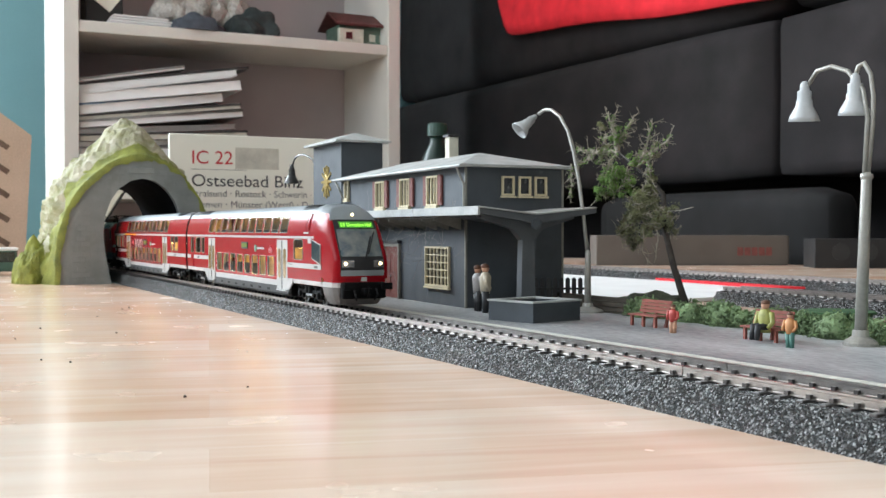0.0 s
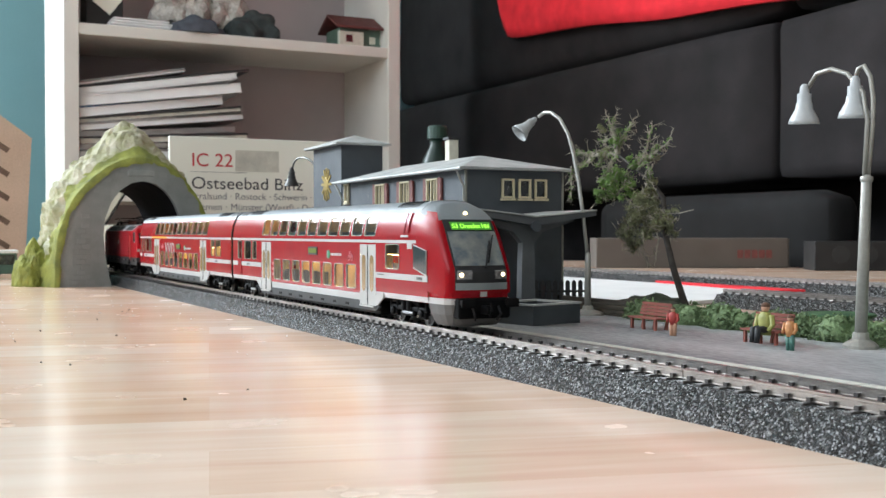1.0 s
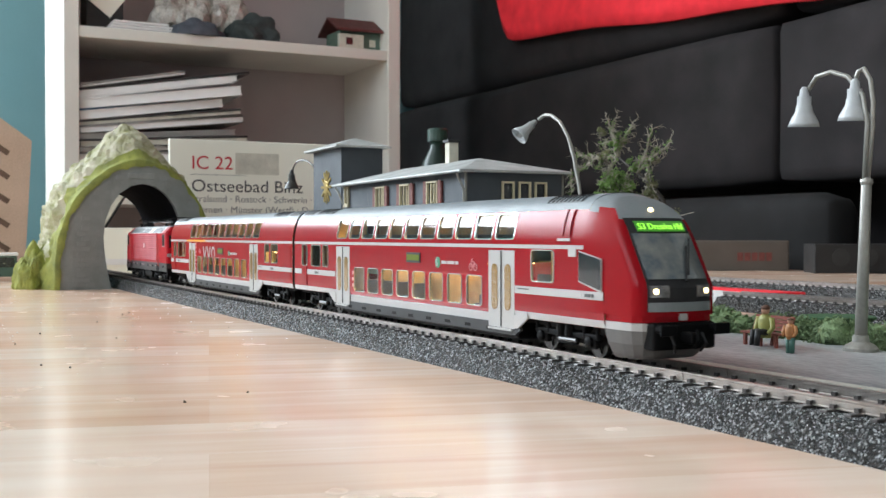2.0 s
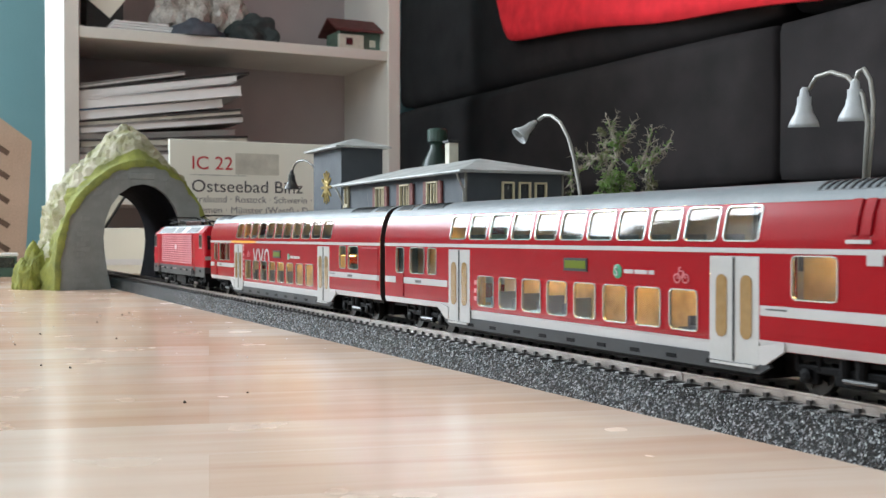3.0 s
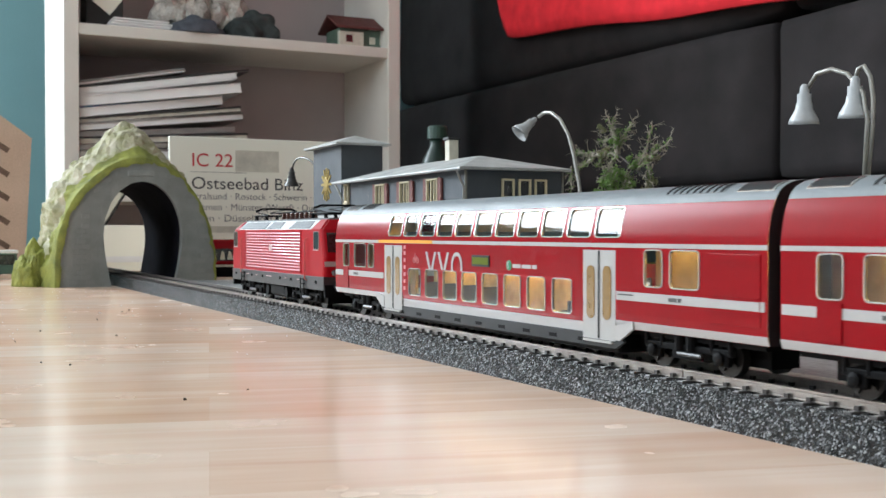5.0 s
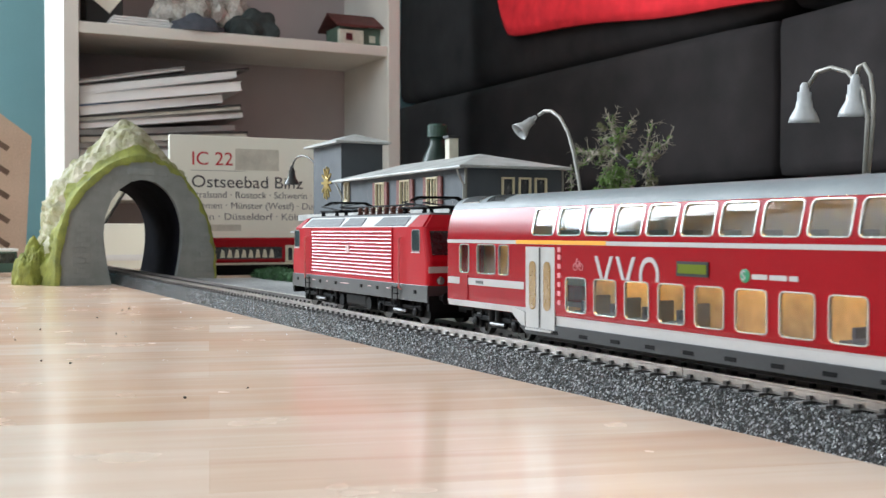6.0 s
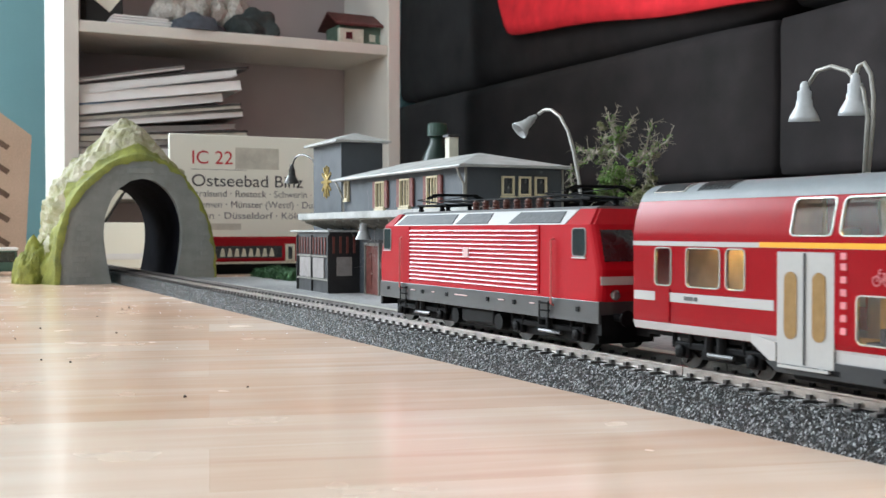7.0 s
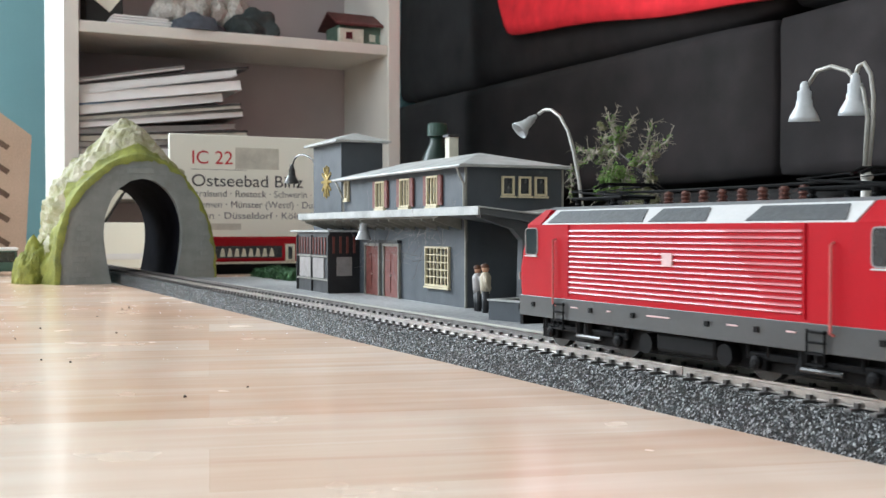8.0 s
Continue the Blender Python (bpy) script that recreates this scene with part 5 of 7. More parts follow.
    for s in (-1, 1):
        x = s * 0.0160
        for k in range(13):
            z = 0.0192 + k * 0.00166
            bm = bmesh.new()
            prism(bm, [(x, z - 0.0004), (x + s * 0.0006, z - 0.0002), (x + s * 0.0004, z + 0.0002), (x, z + 0.0005)], 1, 0.0365, 0.1380)
            part("side_rib", bm, M_LRIB, t)
        for a in (0.0355, 0.1385):
            part("panel_seam", new_box(*sorted((x, x + s * 0.0004)), a, a + 0.0007, 0.0178, 0.0412), M_LRED, t)
        for y in (0.0080, 0.1578):
            f = part("cab_window", pane_ring(y, y + 0.0072, 0.0312, 0.0398, 0.0004, s, LPROF, 0.0010, 0.0003), M_RUBBER, t, "grey rubber frame")
            bm = new_box(*sorted((x, x + s * 0.0001)), y, y + 0.0072, 0.0312, 0.0398)
            part("pane", bm, M_DARKG, f)
            part("sill", new_box(*sorted((x, x + s * 0.0006)), y - 0.0002, y + 0.0074, 0.0303, 0.0307), M_SILVER, f)
        for y in (0.0266, 0.1463):
            bm = tube(bmesh.new(), [(x, y, 0.0365), (x + s * 0.0012, y, 0.0360), (x + s * 0.0012, y, 0.0150), (x, y, 0.0145)], 0.00038, 6)
            part("grab_rail", bm, M_PINKR, t, "red grab rail")
        for y in (0.0315, 0.1435):
            bm = bmesh.new()
            for z in (0.0150, 0.0125, 0.0098, 0.0072):
                box(bm, *sorted((s * 0.0158, s * 0.0172)), y - 0.0028, y + 0.0028, z - 0.0003, z + 0.0002)
            for yy in (y - 0.0028, y + 0.0028):
                tube(bm, [(s * 0.0168, yy, 0.0156), (s * 0.0168, yy, 0.0068)], 0.0003, 5)
            part("access_step", bm, M_BLACK, t, "black access steps")
        for y in (0.012, 0.052, 0.071, 0.104, 0.126, 0.160):
            part("jacking_pad", new_box(*sorted((s * 0.0160, s * 0.0166)), y - 0.0008, y + 0.0008, 0.0133, 0.0148), M_BLACK, t)
        for y, w in ((0.040, 0.003), (0.061, 0.004), (0.092, 0.010), (0.116, 0.002), (0.135, 0.004)):
            part("small_print", new_box(*sorted((s * 0.0160, s * 0.01645)), y - w / 2, y + w / 2, 0.0142, 0.0146), M_FADED, t, "tiny pale print")
        bm = bmesh.new()
        for y0, y1 in ((0.0855, 0.0900),):
            box(bm, *sorted((x, x + s * 0.0007)), y0, y1, 0.0290, 0.0328)
        part("badge", bm, M_FADED, t, "pale square badge")
        part("under_tank", new_box(*sorted((s * 0.0070, s * 0.0140)), 0.0700, 0.0960, 0.0040, 0.0100, bevel=0.0012), M_BLACK, t)
        for y in (0.066, 0.100):
            bm = lathe(bmesh.new(), [(0.0030, -0.0030), (0.0030, 0.0030)], 14, Matrix.Translation((s * 0.0115, y, 0.0060)) @ Matrix.Rotation(math.pi / 2, 4, "Y"))
            part("air_tank", bm, M_BLACK, t)
    # ends: windscreens, lamps, buffers
    for y, d in ((0.0, 1), (L, -1)):
        for s in (-1, 1):
            bm = bmesh.new()
            yy = lambda z: y + d * (0.0045 * (z - 0.0270) / 0.0142 - 0.0003)
            v = [(s * 0.0012, yy(0.0295), 0.0295), (s * 0.0138, yy(0.0295), 0.0295), (s * 0.0134, yy(0.0395), 0.0395), (s * 0.0012, yy(0.0395), 0.0395)]
            a = [bm.verts.new(p) for p in v]
            b = [bm.verts.new((p[0], p[1] + d * 0.0008, p[2])) for p in v]
            bm.faces.new(a), bm.faces.new(b[::-1])
            for k in range(4):
                bm.faces.new((a[k], a[(k + 1) % 4], b[(k + 1) % 4], b[k]))
            part("windscreen", bm, M_DARKG, t, "dark cab windscreen")
            bm = lathe(bmesh.new(), [(0.0017, 0), (0.0017, 0.0008), (0.0010, 0.0012)], 12, Matrix.Translation((s * 0.0105, y, 0.0190)) @ Matrix.Rotation(math.pi / 2 * d, 4, "X"))
            part("end_lamp", bm, M_LENS, t)
            bm = bmesh.new()
            tube(bm, [(s * 0.0100, y + d * 0.001, 0.0120), (s * 0.0100, y - d * 0.0055, 0.0120)], 0.0012, 10)
            lathe(bm, [(0.0026, 0), (0.0026, 0.0006)], 14, Matrix.Translation((s * 0.0100, y - d * 0.0055, 0.0120)) @ Matrix.Rotation(math.pi / 2 * d, 4, "X"))
            part("buffer", bm, M_BLACK, t, "black buffer")
        part("end_stripe", new_box(-0.0158, 0.0158, min(y, y - d * 0.0003), max(y, y - d * 0.0003), 0.0222, 0.0248), M_WHITE, t)
        part("buffer_beam", new_box(-0.0155, 0.0155, min(y, y + d * 0.002), max(y, y + d * 0.002), 0.0065, 0.0128), M_BLACK, t)
        bm = new_box(-0.002, 0.002, min(y, y - d * 0.007), max(y, y - d * 0.007), 0.006, 0.009)
        part("coupler", bm, M_BLACK, t)
    # roof gear: busbar on insulators, two folded pantographs
    for y in (0.0490, 0.0560, 0.0640, 0.0720, 0.0800, 0.0880, 0.0960, 0.1040):
        bm = bmesh.new()
        lathe(bm, [(0.0012, 0), (0.0016, 0.0008), (0.0011, 0.0012), (0.0016, 0.0020), (0.0011, 0.0024), (0.0015, 0.0032), (0.0008, 0.0040)], 10, Matrix.Translation((-0.003, y, 0.0470)))
        part("insulator", bm, M_INSUL, t, "brown ribbed insulator")
    bm = tube(bmesh.new(), [(-0.003, 0.040, 0.0515), (-0.003, 0.062, 0.0512), (-0.003, 0.110, 0.0512), (-0.003, 0.130, 0.0515)], 0.00045, 6)
    part("busbar", bm, M_BLACK, t)
    for y0 in (0.0330, 0.1370):
        bm = bmesh.new()
        for x in (-0.0065, 0.0065):
            tube(bm, [(x, y0 - 0.014, 0.0498), (x, y0 + 0.014, 0.0498)], 0.0005, 6)
            tube(bm, [(x, y0 - 0.014, 0.0500), (x * 0.8, y0 + 0.016, 0.0524), (x * 0.9, y0 - 0.010, 0.0536)], 0.0004, 6)
            for e in (-0.010, 0.010):
                lathe(bm, [(0.0010, 0), (0.0013, 0.0008), (0.0009, 0.0014), (0.0012, 0.0026)], 8, Matrix.Translation((x, y0 + e, 0.0470)))
        for e in (-0.014, 0.0, 0.014):
            tube(bm, [(-0.0065, y0 + e, 0.0498), (0.0065, y0 + e, 0.0498)], 0.0004, 6)
        for e in (-0.011, -0.008):
            tube(bm, [(-0.0125, y0 + e, 0.0525), (-0.0090, y0 + e, 0.0540), (0.0090, y0 + e, 0.0540), (0.0125, y0 + e, 0.0525)], 0.0005, 6)
        part("pantograph", bm, M_BLACK, t, "folded black pantograph")
    for yc in (0.0360, 0.1340):
        bogie(t, yc, 0.0190, 0.0070, WHEELS)
    return t


M_GRILLE = mat("grille_grey", (0.055, 0.060, 0.066), 0.45, vary=0.15, scale=600, fine=2500, bump=0.5)
M_LROOF = mat("loco_roof_grey", (0.16, 0.165, 0.17), 0.5, vary=0.1)
M_RUBBER = mat("window_rubber_grey", (0.22, 0.21, 0.21), 0.5, vary=0.1)
M_PINKR = mat("rail_red_worn", (0.48, 0.12, 0.11), 0.4, vary=0.1)
M_FADED = mat("badge_pale", (0.62, 0.42, 0.42), 0.4, vary=0.1)
LPROF = [(0.0160, 0.0160), (0.0160, 0.0412)]

CONTROL = control_coach()
MIDDLE = middle_coach()
ENGINE = locomotive()


def joint_y(t):
    """Where the joint of the two coaches stands along the line: the train slows a little as it passes."""
    return 0.81782 - 0.12522 * t + 0.000889 * t ** 2 - 0.0000538 * t ** 3



def place_on_track(y0, wheel_a, wheel_b):
    """The pose of a vehicle whose end is at y0 and that stands on the track at two points."""
    xa, xb = track_x(y0 + wheel_a), track_x(y0 + wheel_b)
    turn = -math.degrees(math.atan2(xb - xa, wheel_b - wheel_a))
    m = pose(0, 0, 0, 0, 0, turn)
    at = Vector((xa, y0 + wheel_a, RAIL_TOP)) - m.to_3x3() @ Vector((0, wheel_a, 0))
    return Matrix.Translation(at) @ m


def motions():
    steps = [k * 0.2 for k in range(41)]
    for ob, off, a, b in ((CONTROL, -0.3085, 0.045, 0.272), (MIDDLE, 0.0, 0.0385, 0.2665), (ENGINE, 0.3165, 0.036, 0.134)):
        walk(ob, [(t, place_on_track(joint_y(t) + off, a, b)) for t in steps])
    for ob, y, z, r in WHEELS:
        rows = []
        for f in range(241):
            t = f / 30
            rows.append((t, pose(0, y, z) @ Matrix.Rotation((joint_y(0) - joint_y(t)) / r, 4, "X")))
        walk(ob, rows)


# ---------------------------------------------------------------- platform and station
PLAT_Z = 0.008
ST = pose(0.2901, 0.5413, PLAT_Z, 0, 0, -1.9) @ Matrix.Diagonal((1, 0.882, 1.003, 1))


def platform():
    t = thing("platform", pose(0, 0, 0), "grey weathered model platform with pale kerb stones", "platform")
    part("base_board", new_box(0.2522, 0.430, -0.35, 1.02, 0.0005, 0.0062, bevel=0.0008), M_GROUND, t, "green-grey scattered base board")
    part("paving", new_box(0.2522, 0.3400, -0.35, 1.005, 0.0062, PLAT_Z, bevel=0.0004), M_PLAT, t, "dark grey worn paving")
    first = None
    y = -0.35
    while y < 1.0:
        if first is None:
            first = part("kerb_stone", new_box(0.2420, 0.2520, 0.0002, 0.0248, 0.0002, 0.0082, bevel=0.0005), M_KERB, t)
            first.matrix_basis = pose(0, y, 0)
        else:
            share("kerb_stone", first, t, pose(0, y, 0))
        y += 0.025


M_GROUND = mat("scatter_ground", (0.11, 0.12, 0.07), 0.95, vary=0.4, scale=60, fine=1500, bump=0.8)


def small_window(st, m, w, h, label, mullions=1, shutters=False, glass=None):
    """A cream plastic window: rim, mullions, pane, sill. Stands on the local plane x = 0 and faces -x."""
    f = thing_part("window", rim_frame(w, h, 0.0011, 0.0016), M_CREAM, st, m, label)
    part("pane", new_box(0.0000, 0.0003, -w / 2, w / 2, 0, h), glass or M_DARKG, f)
    for k in range(mullions):
        y = -w / 2 + w * (k + 1) / (mullions + 1)
        part("mullion", new_box(-0.0010, 0.0, y - 0.0004, y + 0.0004, 0, h), M_CREAM, f)
    part("sill", new_box(-0.0022, 0.0, -w / 2 - 0.0018, w / 2 + 0.0018, -0.0024, -0.0013), M_CREAM, f)
    if shutters:
        for s in (-1, 1):
            y0 = s * (w / 2 + 0.0044)
            sh = part("shutter", new_box(-0.0011, 0.0, y0 - 0.0030, y0 + 0.0030, -0.0008, h + 0.0008), M_SHUT, f, "brown-red wooden shutter")
            for k in range(3):
                z = 0.001 + k * (h - 0.002) / 2.4
                part("slat_panel", new_box(-0.0014, -0.0010, y0 - 0.0021, y0 + 0.0021, z, z + h / 3.4), M_SHUT, sh)
    return f


def thing_part(name, bm, material, parent, m, label=""):
    ob = part(name, bm, material, parent, label)
    ob.matrix_basis = m
    return ob


def rim_frame(w, h, r, d):
    bm = bmesh.new()
    box(bm, -d, 0.0, -w / 2 - r, -w / 2, -r, h + r), box(bm, -d, 0.0, w / 2, w / 2 + r, -r, h + r)
    box(bm, -d, 0.0, -w / 2, w / 2, -r, 0), box(bm, -d, 0.0, -w / 2, w / 2, h, h + r)
    return bm


def hip_roof(bm, x0, x1, y0, y1, z, rise, th, hip=None):
    """A hipped roof slab with its ridge along y."""
    xm, run = (x0 + x1) / 2, hip or min((x1 - x0) / 2, (y1 - y0) / 2)
    eave = [(x0, y0), (x1, y0), (x1, y1), (x0, y1)]
    top = [bm.verts.new((x, y, z)) for x, y in eave]
    r = [bm.verts.new((xm, y0 + run, z + rise)), bm.verts.new((xm, y1 - run, z + rise))]
    bm.faces.new((top[0], top[1], r[0])), bm.faces.new((top[2], top[3], r[1]))
    bm.faces.new((top[1], top[2], r[1], r[0])), bm.faces.new((top[3], top[0], r[0], r[1]))
    low = [bm.verts.new((x, y, z - th)) for x, y in eave]
    bm.faces.new(low[::-1])
    for k in range(4):
        bm.faces.new((top[k], top[(k + 1) % 4], low[(k + 1) % 4], low[k]))
    return bm


def station():
    """In its own space x runs into the building from the track front, y along the front away from the camera."""
    t = thing("station_building", ST, "slate-grey model station with pale roof, red shutters and canopy", "station building")
    W, LEN, TOP = 0.0625, 0.2280, 0.0790
    # walls with thickness, each its own part
    part("front_wall", new_box(0.0, 0.0020, 0.0, LEN, 0.0, TOP), M_SLATE, t, "slate grey plastered front")
    part("end_wall", new_box(0.0020, W - 0.002, 0.0, 0.0020, 0.0, TOP), M_SLATE, t)
    part("end_wall", new_box(0.0020, W - 0.002, LEN - 0.002, LEN, 0.0, TOP), M_SLATE, t)
    part("rear_wall", new_box(W - 0.002, W, 0.0, LEN, 0.0, TOP), M_SLATE, t)
    for x in (-0.0006, W - 0.0006):
        part("corner_strip", new_box(x, x + 0.0012, -0.0006, 0.0008, 0.0, TOP), M_CANOPY, t)
    r = part("roof", hip_roof(bmesh.new(), -0.0052, W + 0.0028, -0.0062, LEN + 0.006, TOP + 0.0010, 0.0098, 0.0014, 0.054), M_ROOFS, t, "pale grey hipped roof")
    part("gutter", tube(bmesh.new(), [(-0.0058, -0.0062, TOP + 0.0), (-0.0058, LEN + 0.006, TOP + 0.0)], 0.0009, 8), M_ROOFS, t)
    part("downpipe", tube(bmesh.new(), [(-0.0055, 0.0015, TOP), (-0.0040, 0.0010, TOP - 0.004), (-0.0010, 0.0008, TOP - 0.010), (-0.0010, 0.0008, TOP - 0.030)], 0.0007, 8), M_LAMPG, t, "pale grey downpipe")
    part("downpipe", tube(bmesh.new(), [(-0.0055, LEN + 0.002, TOP), (-0.0040, LEN - 0.004, TOP - 0.006), (-0.0012, LEN - 0.006, TOP - 0.014), (-0.0012, LEN - 0.006, TOP - 0.026)], 0.0007, 8), M_LAMPG, t, "pale grey downpipe")
    ch = part("chimney", new_box(0.0275, 0.0340, 0.090, 0.0972, TOP + 0.0080, TOP + 0.0232, bevel=0.0003), M_PALE, t, "cream rendered chimney")
    part("chimney_cap", new_box(0.0265, 0.0350, 0.0890, 0.0982, TOP + 0.0232, TOP + 0.0248), M_TIMBER, ch)
    # upper storey windows
    for y in (0.0485, 0.0955, 0.1425):
        small_window(t, pose(-0.0002, y, 0.0588), 0.0150, 0.0155, "cream window with bars and brown-red shutters", 2, True)
    small_window(t, pose(-0.0002, 0.2150, 0.0660), 0.0060, 0.0110, "small cream window", 0)
    side = pose(0, 0, 0, 0, 0, 90)
    for x in (0.0262, 0.0370, 0.0475):
        small_window(t, pose(x, -0.0002, 0.0640) @ side, 0.0058, 0.0088, "cream end window", 0)
    # ground floor: barred window, two doors, notice
    w = small_window(t, pose(-0.0002, 0.0408, 0.0115), 0.0350, 0.0212, "cream ground floor window with close bars", 5)
    for z in (0.0045, 0.0088, 0.0131, 0.0174):
        part("bar", new_box(-0.0010, 0.0, -0.0175, 0.0175, z - 0.0003, z + 0.0003), M_CREAM, w)
    for y in (0.1199, 0.1580):
        d = thing_part("door", rim_frame(0.0268, 0.0325, 0.0018, 0.0018), M_CANOPY, t, pose(-0.0002, y, 0.0004), "brown-red panelled door in a grey frame")
        leaf = part("leaf", new_box(-0.0008, 0.0, -0.0134, 0.0134, 0, 0.0325), M_SHUT, d)
        for a in (-0.0064, 0.0064):
            for z in (0.003, 0.016):
                part("panel", new_box(-0.0013, -0.0008, a - 0.0050, a + 0.0050, z, z + 0.0115, bevel=0.0002), M_SHUT, d)
        part("handle", new_box(-0.0020, -0.0008, -0.001, 0.0004, 0.0135, 0.0142), M_STEEL, d)
    part("door_lintel", new_box(-0.0030, 0.0, 0.1040, 0.1740, 0.0352, 0.0370), M_TIMBER, t)
    # tower with clock
    tw = part("tower", new_box(0.0040, 0.0365, 0.2433, 0.3158, 0.0, 0.1080), M_SLATE, t, "slate grey clock tower")
    part("tower_roof", hip_roof(bmesh.new(), -0.0020, 0.0415, 0.2370, 0.3230, 0.1094, 0.0068, 0.0014), M_ROOFS, tw, "pale pyramid roof")
    c = part("clock", lathe(bmesh.new(), [(0.0052, 0), (0.0052, 0.0010), (0.0040, 0.0012)], 20, Matrix.Translation((0.0040, 0.2800, 0.0800)) @ Matrix.Rotation(-math.pi / 2, 4, "Y")), M_BRASS, t, "gold sunburst clock")
    bm = bmesh.new()
    for k in range(12):
        m = Matrix.Translation((0.0036, 0.2800, 0.0800)) @ Matrix.Rotation(k * math.pi / 6, 4, "X")
        box(bm, -0.0004, 0.0004, -0.0009, 0.0009, 0.0050, 0.0125, m=m)
    part("ray", bm, M_BRASS, c)
    # timber annexe that stands out towards the track
    sh = part("waiting_room", new_box(-0.0220, -0.0001, 0.1885, 0.2695, 0.0, 0.0420), M_TIMBER, t, "dark timber annexe")
    part("annexe_roof", new_box(-0.0236, -0.0001, 0.1870, 0.2840, 0.0421, 0.0435), M_ROOFS, sh, "flat pale roof")
    for a, b in ((0.2010, 0.2280), (0.2330, 0.2620)):
        part("notice_case", new_box(-0.0226, -0.0215, a, b, 0.0100, 0.0240), M_PORCH, sh, "pale grey notice case")
    for k in range(10):
        y = 0.1975 + k * 0.0072
        part("slat", new_box(-0.0227, -0.0215, y, y + 0.0018, 0.0265, 0.0385), M_SHUT, sh)
    for z in (0.0246, 0.0084):
        part("rail", new_box(-0.0230, -0.0215, 0.1900, 0.2685, z, z + 0.0012), M_CANOPY, sh)
    for y in (0.1888, 0.2300, 0.2677):
        part("post", new_box(-0.0232, -0.0215, y, y + 0.0018, 0.0, 0.0400), M_TIMBER, sh)
    part("end_board", new_box(-0.0170, -0.0060, 0.1876, 0.1888, 0.0120, 0.0250), M_PORCH, sh, "grey notice board")
    for x in (-0.0200, -0.0150, -0.0100, -0.0050):
        part("end_slat", new_box(x, x + 0.0016, 0.1877, 0.1888, 0.0275, 0.0390), M_SHUT, sh)
    part("end_rail", new_box(-0.0220, -0.0010, 0.1875, 0.1888, 0.0256, 0.0268), M_TIMBER, sh)
    # canopy along the front, butterfly roof over the end
    can = part("canopy", new_box(-0.0185, 0.0, 0.0, 0.2765, 0.0520, 0.0548, bevel=0.0004), M_ROOFS, t, "pale flat canopy along the front")
    part("soffit", new_box(-0.0172, -0.0010, 0.0, 0.2755, 0.0500, 0.0519), M_CANOPY, can)
    for k in range(15):
        y = 0.006 + 0.0185 * k
        bm = bmesh.new()
        prism(bm, [(-0.0172, 0.0500), (-0.0172, 0.0488), (-0.0002, 0.0435), (-0.0002, 0.0500)], 1, y, y + 0.0016)
        part("rafter", bm, M_CANOPY, can)
    bf = bmesh.new()
    prism(bf, [(-0.0185, 0.0548), (0.0150, 0.0512), (0.0515, 0.0548), (0.0515, 0.0525), (0.0150, 0.0470), (-0.0185, 0.0520)], 1, -0.0600, -0.0005)
    e = part("butterfly_roof", bf, M_CANOPYD, t, "grey butterfly canopy on a single post")
    part("fascia", new_box(-0.0196, -0.0184, -0.0605, 0.2770, 0.0512, 0.0555), M_ROOFS, t, "pale fascia board")
    bm = bmesh.new()
    prism(bm, [(-0.0185, 0.0557), (0.0150, 0.0521), (0.0515, 0.0557), (0.0515, 0.0550), (0.0150, 0.0514), (-0.0185, 0.0550)], 1, -0.0608, -0.0005)
    part("roof_skin", bm, M_ROOFS, e, "pale roof skin")
    for y in (-0.0520,):
        bm = bmesh.new()
        prism(bm, [(0.0095, 0.0), (0.0185, 0.0), (0.0175, 0.0380), (0.0230, 0.0440), (0.0420, 0.0495), (0.0420, 0.0515), (0.0140, 0.0485), (-0.0140, 0.0515), (-0.0140, 0.0495), (0.0050, 0.0440), (0.0105, 0.0380)], 1, y, y + 0.0060)
        post = part("post", bm, M_CANOPYD, e, "grey tapered post with two arms")
        if y < -0.04:
            part("end_bolt", lathe(bmesh.new(), [(0.0030, 0), (0.0030, 0.0012), (0.0018, 0.0014)], 16, Matrix.Translation((0.0140, -0.0606, 0.0468)) @ Matrix.Rotation(math.pi / 2, 4, "X")), M_SLATE, e)
    # bell lamp under the canopy and one on the tower
    for m, s in ((pose(-0.0110, 0.1480, 0.0372), 0.8),):
        hd = thing_part("bell_lamp", bell(bmesh.new(), 0.8), M_LAMPW, t, m, "small white bell lamp")
    lm = part("wall_lamp", tube(bmesh.new(), [(0.0050, 0.3140, 0.0955), (0.0040, 0.3200, 0.0992), (0.0030, 0.3270, 0.1018), (0.0020, 0.3350, 0.1034), (0.0010, 0.3430, 0.1038), (0.0000, 0.3510, 0.1028), (-0.0006, 0.3570, 0.1002), (-0.0010, 0.3620, 0.0950)], 0.0007, 8), M_DAMP, t, "bent lamp arm with bell shade")
    thing_part("shade", bell(bmesh.new(), 0.9), M_DAMP, lm, pose(-0.0010, 0.3625, 0.0815))


M_PALE = mat("pale_render", (0.62, 0.60, 0.50), 0.7, vary=0.1, scale=150)
M_PORCH = mat("notice_grey", (0.30, 0.27, 0.26), 0.6, vary=0.15, scale=150)
M_CANOPYD = mat("canopy_dark_grey", (0.085, 0.092, 0.10), 0.6, vary=0.12, scale=80)


